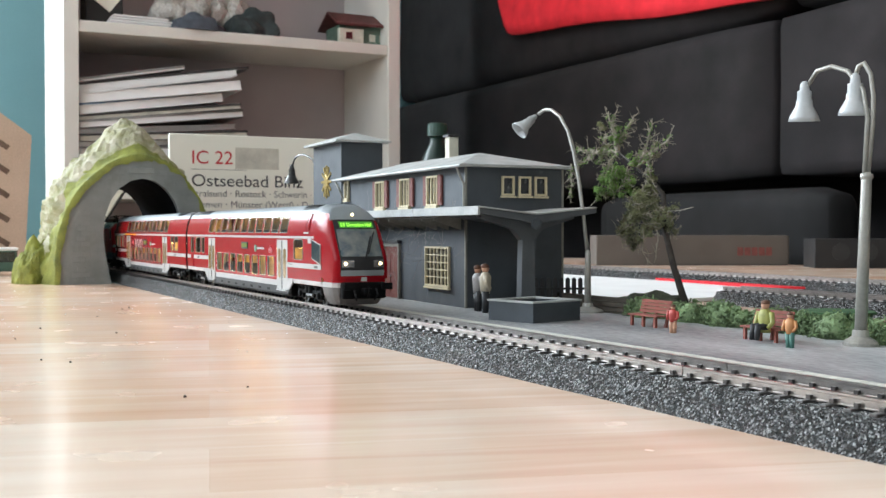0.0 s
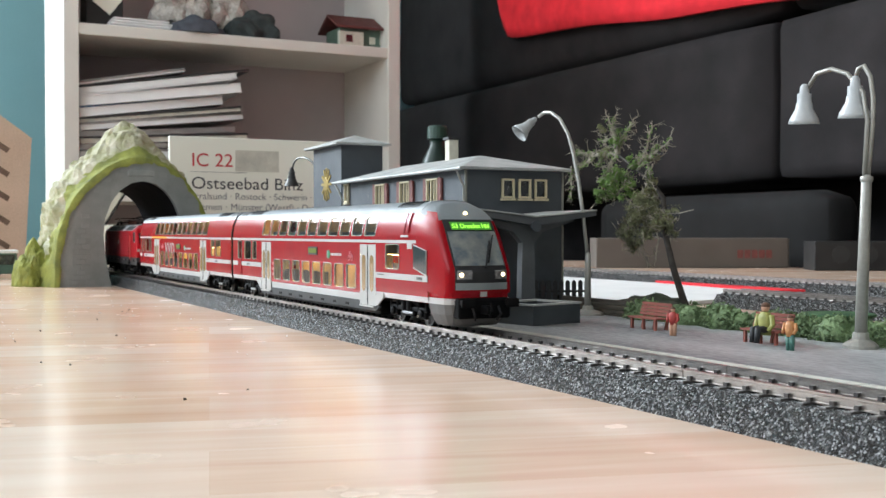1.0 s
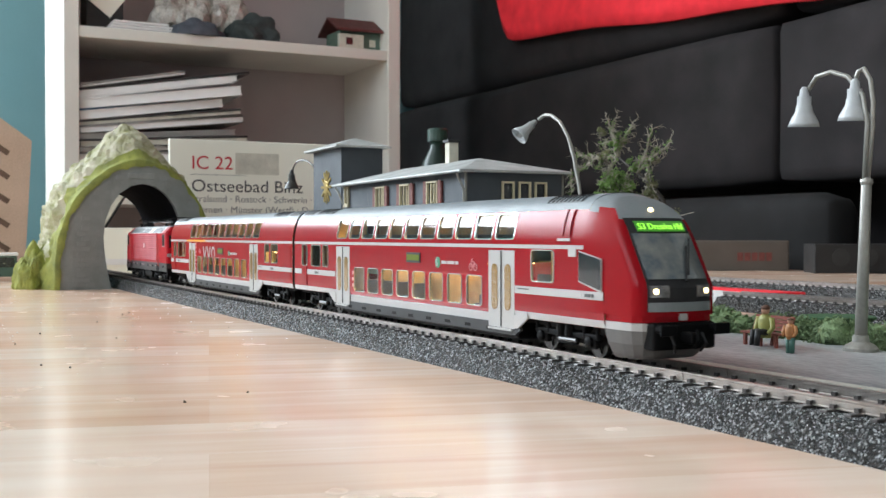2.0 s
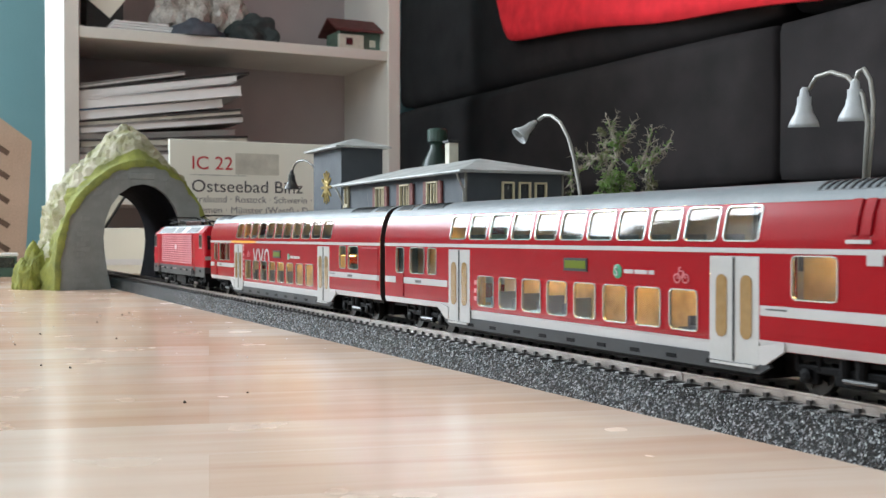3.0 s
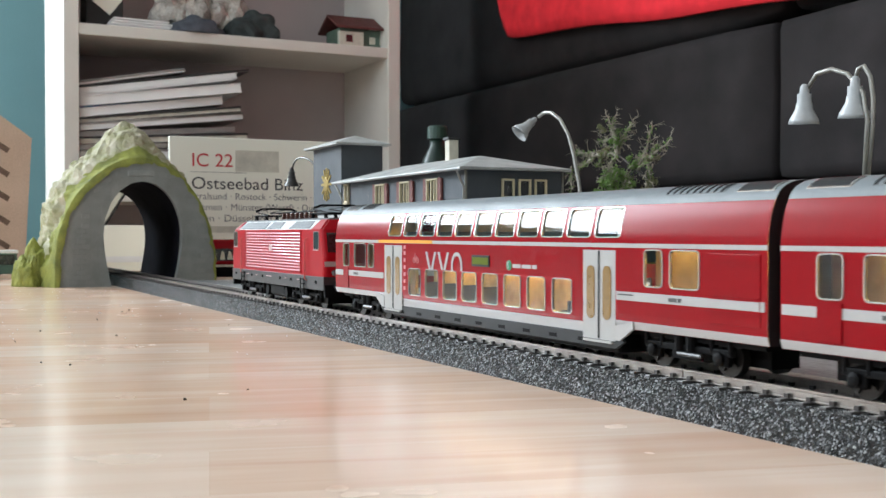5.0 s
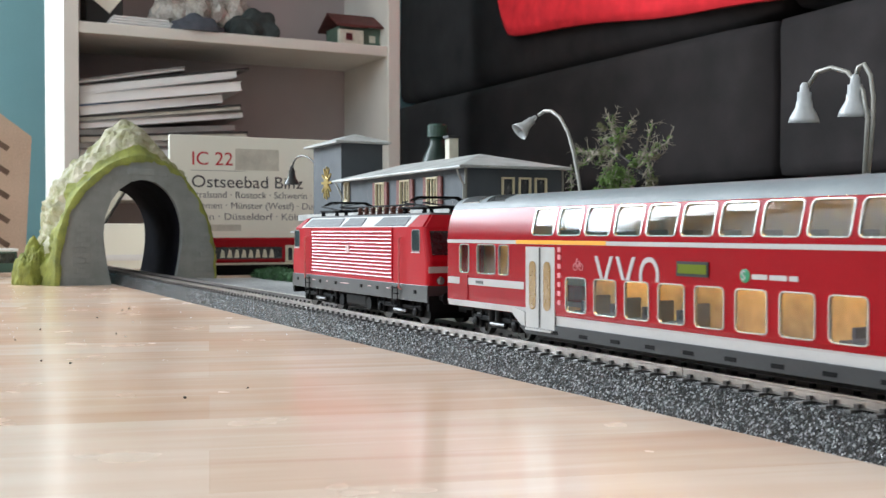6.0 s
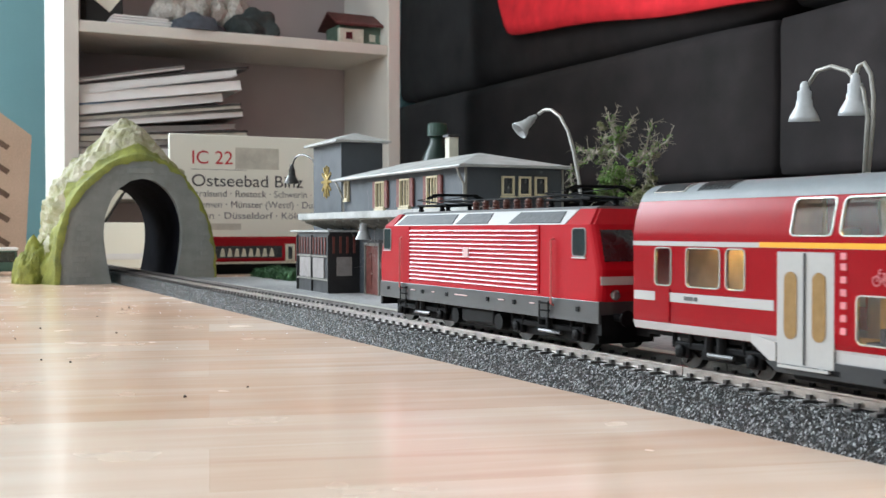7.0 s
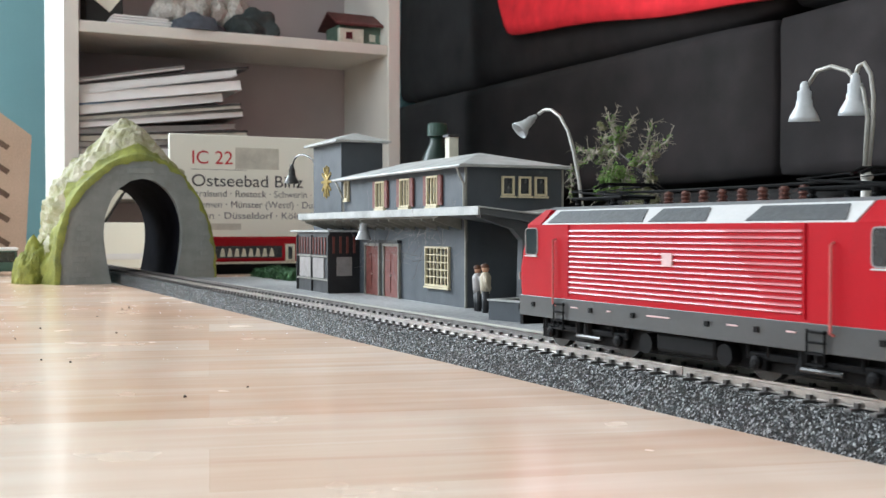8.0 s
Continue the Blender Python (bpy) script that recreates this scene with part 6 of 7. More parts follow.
def bell(bm, s):
    """A bell shade with a stepped neck, open below; its rim at z = 0."""
    outer = [(0.0066, 0.0), (0.0060, 0.0022), (0.0046, 0.0048), (0.0036, 0.0066), (0.0034, 0.0090), (0.0030, 0.0092), (0.0030, 0.0130), (0.0021, 0.0132), (0.0018, 0.0160), (0.0009, 0.0172)]
    inner = [(0.0010, 0.0078), (0.0032, 0.0062), (0.0042, 0.0044), (0.0056, 0.0020), (0.0063, 0.0)]
    return lathe(bm, [(r * s, z * s) for r, z in inner + outer], 24)


def street_lamps():
    t = thing("street_lamp", pose(0.333, 0.4847, PLAT_Z), "single-arm grey model street lamp with bell shade", "street lamp", "platform lamps")
    part("foot", lathe(bmesh.new(), [(0.0085, 0), (0.0085, 0.0010), (0.0070, 0.0018), (0.0030, 0.0030), (0.0026, 0.0050)], 20), M_LAMPG, t)
    part("pole", tube(bmesh.new(), [(0, 0, 0.004), (0, 0, 0.0320), (0, 0.0005, 0.0325)], [0.0018, 0.0015, 0.0011], 14), M_LAMPG, t, smooth=True)
    part("arm", tube(bmesh.new(), [(0, 0.0004, 0.032), (0, 0.004, 0.050), (0, 0.0085, 0.070), (0, 0.0137, 0.0860), (0, 0.0190, 0.0970), (0, 0.0270, 0.1060), (0, 0.0360, 0.1105), (0, 0.0430, 0.1112), (0, 0.0490, 0.1095)], 0.0010, 10), M_LAMPG, t, "thin bent arm", smooth=True)
    sh = part("shade", bell(bmesh.new(), 0.82), M_LAMPW, t, "white bell shade", smooth=True)
    axis = Vector((0.72, -0.10, 0.62)).normalized()
    sh.matrix_basis = Matrix.Translation(Vector((-0.0006, 0.0515, 0.1085)) - axis * 0.0136) @ Vector((0, 0, 1)).rotation_difference(axis).to_matrix().to_4x4()
    b = part("bulb", lathe(bmesh.new(), [(0.0003, 0.0), (0.0015, 0.0006), (0.0018, 0.0022), (0.0010, 0.0050)], 12), M_PALE, sh)
    b.matrix_basis = pose(0, 0, 0.002)
    t = thing("street_lamp", pose(0.328, 0.2976, PLAT_Z), "twin-arm grey model street lamp with white bell shades", "street lamp", "platform lamps")
    part("foot", lathe(bmesh.new(), [(0.0065, 0), (0.0065, 0.0012), (0.0055, 0.0022), (0.0032, 0.0035), (0.0029, 0.0060)], 20), M_LAMPG, t)
    part("pole", tube(bmesh.new(), [(0, 0, 0.004), (0, -0.0012, 0.035), (0, -0.0024, 0.0640), (0, -0.0024, 0.0652)], [0.0023, 0.0021, 0.0019, 0.0013], 16), M_LAMPG, t, smooth=True)
    part("collar", lathe(bmesh.new(), [(0.0022, 0), (0.0024, 0.0010), (0.0022, 0.0020)], 16, Matrix.Translation((0, -0.0024, 0.0625))), M_LAMPG, t)
    part("arm", tube(bmesh.new(), [(0.0006, -0.0024, 0.064), (0.0006, -0.0046, 0.0840), (0.0006, -0.0048, 0.0930), (0.0004, -0.0036, 0.1015), (0, -0.0008, 0.1060), (0, 0.0018, 0.1052), (0, 0.0034, 0.1010)], 0.0009, 10), M_LAMPG, t, "tall bent arm", smooth=True)
    part("arm", tube(bmesh.new(), [(-0.0008, -0.0020, 0.064), (-0.0008, -0.0034, 0.0850), (-0.0006, -0.0010, 0.0960), (0, 0.0070, 0.1040), (0, 0.0150, 0.1068), (0, 0.0225, 0.1060), (0, 0.0270, 0.1010)], 0.0009, 10), M_LAMPG, t, "wide bent arm", smooth=True)
    for y, z in ((0.0036, 0.0868), (0.0292, 0.0868)):
        sh = part("shade", bell(bmesh.new(), 0.92), M_LAMPW, t, "white bell shade", smooth=True)
        sh.matrix_basis = pose(0, y, z, 5, -4, 0)
        part("bulb", lathe(bmesh.new(), [(0.0003, 0.0), (0.0015, 0.0006), (0.0018, 0.0022), (0.0010, 0.0050)], 12), M_PALE, sh)


def planter():
    t = thing("planter", pose(0.2700, 0.4375, PLAT_Z, 0, 0, 14), "low grey model planter box with pale rim", "planter")
    L, D, H = 0.0300, 0.0325, 0.0092
    part("wall", new_box(0, D, 0, 0.0016, 0, H), M_SLATE, t), part("wall", new_box(0, D, L - 0.0016, L, 0, H), M_SLATE, t)
    part("wall", new_box(0, 0.0016, 0.0016, L - 0.0016, 0, H), M_SLATE, t), part("wall", new_box(D - 0.0016, D, 0.0016, L - 0.0016, 0, H), M_SLATE, t)
    part("soil", new_box(0.0016, D - 0.0016, 0.0016, L - 0.0016, 0, H - 0.003), M_GROUND, t)
    bm = bmesh.new()
    for a in ((-0.0006, D + 0.0006, -0.0006, 0.0020), (-0.0006, D + 0.0006, L - 0.0020, L + 0.0006), (-0.0006, 0.0020, 0.0020, L - 0.0020), (D - 0.0020, D + 0.0006, 0.0020, L - 0.0020)):
        box(bm, *a, H, H + 0.0009)
    part("rim", bm, M_ROOFS, t, "pale rim")


def fence():
    t = thing("fence", pose(0.3200, 0.5310, 0.0075, 0, 0, -113), "dark timber model picket fence", "fence")
    for z in (0.004, 0.0105):
        part("fence_rail", new_box(-0.0006, 0.0006, 0, 0.0385, z, z + 0.0012), M_TIMBER, t)
    first = None
    for k in range(11):
        h = 0.0175 + 0.001 * (k % 2)
        if first is None:
            bm = bmesh.new()
            prism(bm, [(0, 0), (0.0024, 0), (0.0024, h - 0.0012), (0.0012, h), (0, h - 0.0012)], 0, -0.0013, -0.0005)
            first = part("picket", bm, M_TIMBER, t)
        else:
            share("picket", first, t, pose(0, k * 0.0036, 0))


def low_wall():
    t = thing("retaining_wall", pose(0.3420, 0.4520, 0.0062), "dark brown plank edging beside the hedge", "edging")
    for k in range(4):
        part("plank", new_box(-0.0010 + 0.0003 * (k % 2), 0.0012, 0.0, 0.0780, 0.0026 * k, 0.0026 * k + 0.0023, bevel=0.0003), M_PLANK, t)


M_PLANK = mat("weathered_plank", (0.075, 0.060, 0.045), 0.8, vary=0.3, scale=80, fine=900, stretch=(4, 1, 4))


def clump(bm, c, r, rnd, n):
    """A ragged cushion of foam crumbs."""
    for _ in range(n):
        a, b = rnd.uniform(0, 2 * math.pi), rnd.uniform(-0.35, 1)
        d = r * rnd.uniform(0.55, 1.08)
        p = Vector(c) + Vector((math.cos(a) * math.sqrt(max(0, 1 - b * b)) * d, math.sin(a) * math.sqrt(max(0, 1 - b * b)) * d, b * d * 0.85))
        s = r * rnd.uniform(0.06, 0.15)
        q = [Vector((rnd.uniform(-1, 1), rnd.uniform(-1, 1), rnd.uniform(-1, 1))).normalized() * s for _ in range(5)]
        v = [bm.verts.new(p + k) for k in q]
        for i in ((0, 1, 2), (0, 2, 3), (0, 3, 4), (1, 2, 4), (1, 3, 4)):
            bm.faces.new([v[j] for j in i])


def hedge_row(name, label, pts, r, seed, n=120, material=None):
    rnd = random.Random(seed)
    bm = bmesh.new()
    for x, y in pts:
        k = r * rnd.uniform(0.8, 1.15)
        clump(bm, (x + rnd.uniform(-0.002, 0.002), y, 0.0062 + k * 0.40), k, rnd, n)
        ret = bmesh.ops.create_icosphere(bm, subdivisions=2, radius=k * 0.72, matrix=Matrix.Translation((x, y, 0.0062 + k * 0.42)))
        for v in ret["verts"]:
            v.co += Vector((noise.noise(v.co * 300), noise.noise(v.co * 300 + Vector((5, 0, 0))), noise.noise(v.co * 300 + Vector((0, 5, 0))))) * k * 0.2
    tagged(part(name, bm, material or M_HEDGE), label, "hedge", kind="stuff")


def greenery():
    hedge_row("hedge", "mottled green foam hedge behind the platform benches", [(0.3450 + 0.004 * math.sin(k * 1.7), 0.060 + 0.0082 * k) for k in range(49)], 0.0088, 5, 420)
    hedge_row("hedge", "dark green clipped hedge by the annexe", [(0.3180 + 0.006 * (k % 2), 0.905 + 0.007 * k) for k in range(15)], 0.0095, 6, 300, M_HEDGED)
    rnd = random.Random(8)
    for x, y, s in ((0.385, 0.485, 0.010), (0.398, 0.510, 0.013), (0.402, 0.535, 0.010)):
        bm = bmesh.new()
        bmesh.ops.create_icosphere(bm, subdivisions=3, radius=s)
        for v in bm.verts:
            d = 1 + 0.30 * noise.noise(v.co * 160)
            v.co = Vector((v.co.x * d, v.co.y * 1.5 * d, max(0, v.co.z * 0.8 * d)))
        ob = part("rock", bm, M_ROCKD)
        ob.matrix_basis = pose(x, y, 0.0058)
        tagged(ob, "dark mossy model rock on the base board", "rock", "rocks behind the platform")
    for x, y, r, mt in ((0.372, 0.350, 0.016, M_HEDGED), (0.372, 0.300, 0.015, M_PAD)):
        bm = lathe(bmesh.new(), [(r * 0.2, 0.0105), (r * 0.98, 0.0101), (r, 0.0092), (r * 0.9, 0.0086), (r * 0.2, 0.0)], 28)
        ob = part("garden_table", bm, mt)
        ob.matrix_basis = pose(x, y, 0.0062)
        tagged(ob, "flat round green disc standing behind the hedge", "disc", "discs behind the hedge")


M_HEDGED = mat("dark_green_foam", (0.035, 0.10, 0.035), 0.95, vary=0.4, scale=160, fine=1200, bump=0.9, dist=0.001)
M_PAD = mat("grey_green_disc", (0.20, 0.24, 0.19), 0.7, vary=0.15, scale=100)
M_ROCKD = mat("dark_mossy_rock", (0.06, 0.07, 0.045), 0.95, vary=0.4, scale=100, fine=900, bump=0.9)


def tree():
    t = thing("model_tree", pose(0.40, 0.4905, 0.0058), "half-bare model tree with dry twigs and green flock", "tree")
    rnd = random.Random(21)
    spine = [Vector(p) for p in ((0, -0.006, 0), (0, 0.000, 0.012), (0, 0.007, 0.026), (0.001, 0.0155, 0.045), (0.002, 0.0185, 0.066), (0.001, 0.026, 0.0735), (0, 0.040, 0.0825), (0, 0.0605, 0.0938))]
    bm = tube(bmesh.new(), spine, [0.0024, 0.0021, 0.0019, 0.0017, 0.0015, 0.0012, 0.0009, 0.0004], 10)
    part("trunk", bm, M_BARK, t, "leaning grey-brown trunk", smooth=True)
    tw, lf = bmesh.new(), bmesh.new()

    def leafy(p, r, n):
        for _ in range(n):
            c = p + Vector((rnd.gauss(0, r), rnd.gauss(0, r), rnd.gauss(0, r)))
            s = rnd.uniform(0.0004, 0.0011)
            v = [lf.verts.new(c + Vector((rnd.uniform(-1, 1), rnd.uniform(-1, 1), rnd.uniform(-1, 1))) * s) for _ in range(4)]
            lf.faces.new(v[:3]), lf.faces.new((v[1], v[2], v[3]))

    def branch(p, d, ln, r, depth):
        pts = [p]
        for k in range(5):
            d = (d + Vector((rnd.gauss(0, 0.28), rnd.gauss(0, 0.28), rnd.gauss(0, 0.28)))).normalized()
            pts.append(pts[-1] + d * ln / 5)
        tube(tw, pts, [r * (1 - 0.8 * k / 5) for k in range(6)], 5)
        if depth:
            for k in range(rnd.randint(3, 4)):
                q = pts[rnd.randint(1, 5)]
                branch(q, (d + Vector((rnd.gauss(0, 0.8), rnd.gauss(0, 0.8), rnd.gauss(0, 0.8)))).normalized(), ln * rnd.uniform(0.35, 0.65), r * 0.6, depth - 1)
        return pts
    # bare pale limbs at the top
    top, mid = (0.0605, 0.0938), (0.040, 0.0830)
    for (y, z), (y1, z1), r in ((top, (0.080, 0.0950), 0.0011), ((0.080, 0.0950), (0.1054, 0.0974), 0.0008), ((0.085, 0.0930), (0.1102, 0.0889), 0.0009), ((0.1102, 0.0889), (0.1138, 0.0690), 0.0007),
                                (top, (0.0768, 0.1167), 0.0010), (top, (0.0564, 0.1142), 0.0010), ((0.060, 0.098), (0.0501, 0.1106), 0.0009), ((0.068, 0.104), (0.088, 0.104), 0.0007), (mid, (0.0261, 0.1061), 0.0009),
                                (mid, (0.0055, 0.0985), 0.0009), ((0.034, 0.085), (0.0185, 0.0959), 0.0007), ((0.072, 0.096), (0.086, 0.088), 0.0007), ((0.030, 0.088), (0.027, 0.078), 0.0008), (top, (0.062, 0.083), 0.0007)):
        p, q = Vector((rnd.uniform(-0.001, 0.001), y, z)), Vector((rnd.uniform(-0.008, 0.008), y1, z1))
        pts = [p + (q - p) * k / 6 + Vector((rnd.gauss(0, 0.0006), rnd.gauss(0, 0.0007), rnd.gauss(0, 0.0007))) * (0 < k < 6) for k in range(7)]
        tube(tw, pts, [r * (1 - 0.55 * k / 6) for k in range(7)], 6)
        for k in (1, 2, 3, 4, 5, 6):
            for _ in range(2):
                branch(pts[k], ((q - p).normalized() + Vector((rnd.gauss(0, 0.8), rnd.gauss(0, 0.8), rnd.gauss(0, 0.8)))).normalized(), rnd.uniform(0.004, 0.009), r * 0.42, 1)
            leafy(pts[k], 0.0009, 14)
    # hanging threads
    for y, z, ln in ((0.0335, 0.046, 0.022), (0.0219, 0.046, 0.018), (0.110, 0.086, 0.012), (0.026, 0.086, 0.012)):
        branch(Vector((0, y, z)), Vector((0, 0.03, -1)), ln, 0.0005, 1)
    tube(tw, [(0, 0.012, 0.0565), (0, 0.001, 0.0568), (0, -0.0105, 0.0585)], 0.00025, 4)

    # flocked clumps: fresh green above, dull olive below; short stiff tufts with gaps between
    def flock(y, z, r, n):
        for _ in range(max(3, n // 38)):
            c = Vector((rnd.gauss(0, r * 0.7), y + rnd.gauss(0, r * 0.62), z + rnd.gauss(0, r * 0.62)))
            leafy(c, r * 0.26, 80)
            branch(c, Vector((rnd.gauss(0, 1), rnd.gauss(0, 1), rnd.gauss(0, 0.7))).normalized(), 0.007, 0.0004, 1)
    for y, z, r, n in ((0.0562, 0.0798, 0.0060, 700), (0.0640, 0.0775, 0.0052, 500), (0.0712, 0.0741, 0.0046, 420), (0.0777, 0.0691, 0.0036, 280), (0.0499, 0.0708, 0.0040, 320), (0.0584, 0.1012, 0.0034, 260), (0.0418, 0.0890, 0.0034, 240)):
        flock(y, z, r, n)
    fresh, lf = lf, bmesh.new()
    for y, z, r, n in ((0.0357, 0.0630, 0.0056, 560), (0.0397, 0.0557, 0.0050, 460), (0.0240, 0.0579, 0.0056, 520), (0.0163, 0.0530, 0.0046, 380), (0.0457, 0.0471, 0.0054, 520), (0.0317, 0.0471, 0.0052, 480),
                       (0.0416, 0.0385, 0.0036, 300), (0.0519, 0.0459, 0.0036, 280), (0.0107, 0.0494, 0.0032, 240), (0.0279, 0.0700, 0.0044, 360), (0.0779, 0.1104, 0.0026, 160), (0.0261, 0.0892, 0.0026, 160), (0.075, 0.095, 0.0030, 160)):
        flock(y, z, r, n)
    part("fresh_crown", fresh, M_LEAFG, t, "fresh green flock")
    tagged(part("twig_mass", tw, M_TWIG, t, "dry pale twigs"), kind="stuff")
    part("crown", lf, M_LEAF, t, "patchy green and olive flock")


def bench(m, label):
    t = thing("bench", m, label, "bench", "platform benches")
    for k in range(3):
        part("seat_slat", new_box(-0.0022 + 0.0022 * k, -0.0004 + 0.0022 * k, -0.0105, 0.0105, 0.0048, 0.0055), M_BENCH, t)
    for k in range(4):
        x = 0.0046 + 0.0005 * k
        part("back_slat", new_box(x, x + 0.0006, -0.0105, 0.0105, 0.0060 + 0.0015 * k, 0.0073 + 0.0015 * k), M_BENCH, t)
    for y in (-0.0085, 0.0, 0.0085):
        part("leg", new_box(-0.0018, -0.0006, y - 0.0006, y + 0.0006, 0, 0.0048), M_BENCH, t)
        bm = bmesh.new()
        prism(bm, [(0.0040, 0), (0.0052, 0), (0.0074, 0.0118), (0.0066, 0.0118)], 1, y - 0.0005, y + 0.0005)
        part("leg", bm, M_BENCH, t)


def doll(name, m, label, h, mats, seated=False):
    """A plain painted figure, one mesh; bands of paint by height."""
    bm = bmesh.new()
    k = h / 0.020

    def lump(prof, off=(0, 0, 0), idx=0, seg=12, sx=1.0):
        n0 = len(bm.faces)
        lathe(bm, [(r * k, z * k) for r, z in prof], seg, Matrix.Translation([c * k for c in off]) @ Matrix.Diagonal((sx, 1, 1, 1)))
        bm.faces.ensure_lookup_table()
        for f in bm.faces[n0:]:
            f.material_index = idx
            f.smooth = True

    def limb(pts, r, idx):
        n0 = len(bm.faces)
        tube(bm, [[c * k for c in p] for p in pts], [q * k for q in r] if hasattr(r, "__len__") else r * k, 8)
        bm.faces.ensure_lookup_table()
        for f in bm.faces[n0:]:
            f.material_index = idx
            f.smooth = True
    base = 0.0
    if seated:
        base = -0.0042
        for y in (-0.0013, 0.0013):
            limb([(0, y, 0.0060), (-0.0050, y, 0.0062), (-0.0055, y, 0.0010)], [0.0016, 0.0014, 0.0011], 0)
    else:
        for y in (-0.0013, 0.0013):
            limb([(0, y, 0.0), (0, y, 0.0090)], [0.0013, 0.0017], 0)
    lump([(0.0026, 0.0080 + base), (0.0030, 0.0110 + base), (0.0033, 0.0150 + base), (0.0022, 0.0166 + base), (0.0010, 0.0172 + base)], (0, 0, 0), 1, 12, 0.75)
    lump([(0.0004, 0.0168 + base), (0.0014, 0.0174 + base), (0.0017, 0.0186 + base), (0.0013, 0.0198 + base), (0.0004, 0.0202 + base)], (0, 0, 0), 2)
    lump([(0.0018, 0.0190 + base), (0.0017, 0.0200 + base), (0.0006, 0.0206 + base)], (0.0002, 0, 0), 3)
    for s in (-1, 1):
        limb([(0, s * 0.0034, 0.0158 + base), (-0.0004, s * 0.0044, 0.0120 + base), (-0.0020, s * 0.0036, 0.0098 + base)], [0.0011, 0.0010, 0.0008], 1)
    ob = part(name, bm, mats[0])
    for x in mats[1:]:
        ob.data.materials.append(x)
    ob.matrix_basis = m
    tagged(ob, label, "figurine", "painted figurines on the platform")


def figurines():
    skin_m = mat("doll_flesh_paint", (0.52, 0.28, 0.18), 0.6, vary=0.08, scale=300)
    hair = mat("doll_hair_paint", (0.12, 0.05, 0.025), 0.6, vary=0.1, scale=300)
    coat = mat("doll_tan_paint", (0.46, 0.40, 0.30), 0.6, vary=0.1, scale=300)
    dark = mat("doll_dark_paint", (0.02, 0.02, 0.022), 0.6, vary=0.1, scale=300)
    redp = mat("doll_red_paint", (0.42, 0.05, 0.04), 0.5, vary=0.1, scale=300)
    yel = mat("doll_yellow_paint", (0.30, 0.30, 0.08), 0.5, vary=0.1, scale=300)
    grn = mat("doll_green_paint", (0.06, 0.16, 0.13), 0.5, vary=0.1, scale=300)
    gry = mat("doll_grey_paint", (0.30, 0.28, 0.27), 0.5, vary=0.1, scale=300)
    doll("figurine", pose(0.2840, 0.5080, PLAT_Z, 0, 0, 150), "painted model figurine in a tan coat", 0.0250, [dark, coat, skin_m, hair])
    doll("figurine", pose(0.2855, 0.5190, PLAT_Z, 0, 0, 170), "painted model figurine in a grey jacket", 0.0240, [dark, gry, skin_m, hair])
    doll("figurine", pose(0.2975, 0.3700, PLAT_Z, 0, 0, 20), "small painted figurine in red", 0.0118, [skin_m, redp, skin_m, hair])
    doll("figurine", pose(0.2986, 0.3038, PLAT_Z, 0, 0, 10), "small painted figurine in orange and green", 0.0128, [grn, mat("doll_orange_paint", (0.50, 0.22, 0.08), 0.5, scale=300), skin_m, hair])
    doll("figurine", pose(0.3055, 0.3240, PLAT_Z, 0, 0, 0), "seated painted figurine in yellow on a bench", 0.0200, [dark, yel, skin_m, hair], True)


def cobwebs():
    rnd = random.Random(3)
    t = thing("cobweb", ST, "fine dusty cobweb threads on the station front", "cobweb")
    for k in range(64):
        u, z = rnd.uniform(-0.02, 0.17), rnd.uniform(0.026, 0.046)
        pts = []
        p = Vector((rnd.uniform(-0.020, -0.004), u, z))
        d = Vector((rnd.gauss(0, 0.3), rnd.gauss(0, 1), rnd.gauss(0, 0.5))).normalized()
        for _ in range(8):
            pts.append(p)
            d = (d + Vector((rnd.gauss(0, 0.15), rnd.gauss(0, 0.25), rnd.gauss(0, 0.25)))).normalized()
            p = p + d * 0.004
        pts = [Vector((min(-0.0015, q.x), q.y, q.z)) for q in pts]
        part("thread", tube(bmesh.new(), pts, 0.00007, 3), M_PORCH, t)


platform()
station()
street_lamps()
planter()
fence()
low_wall()
greenery()
tree()
bench(pose(0.3070, 0.4010, PLAT_Z), "red-brown slatted model bench by the hedge")
bench(pose(0.3080, 0.3280, PLAT_Z), "red-brown slatted model bench by the hedge")
figurines()
cobwebs()


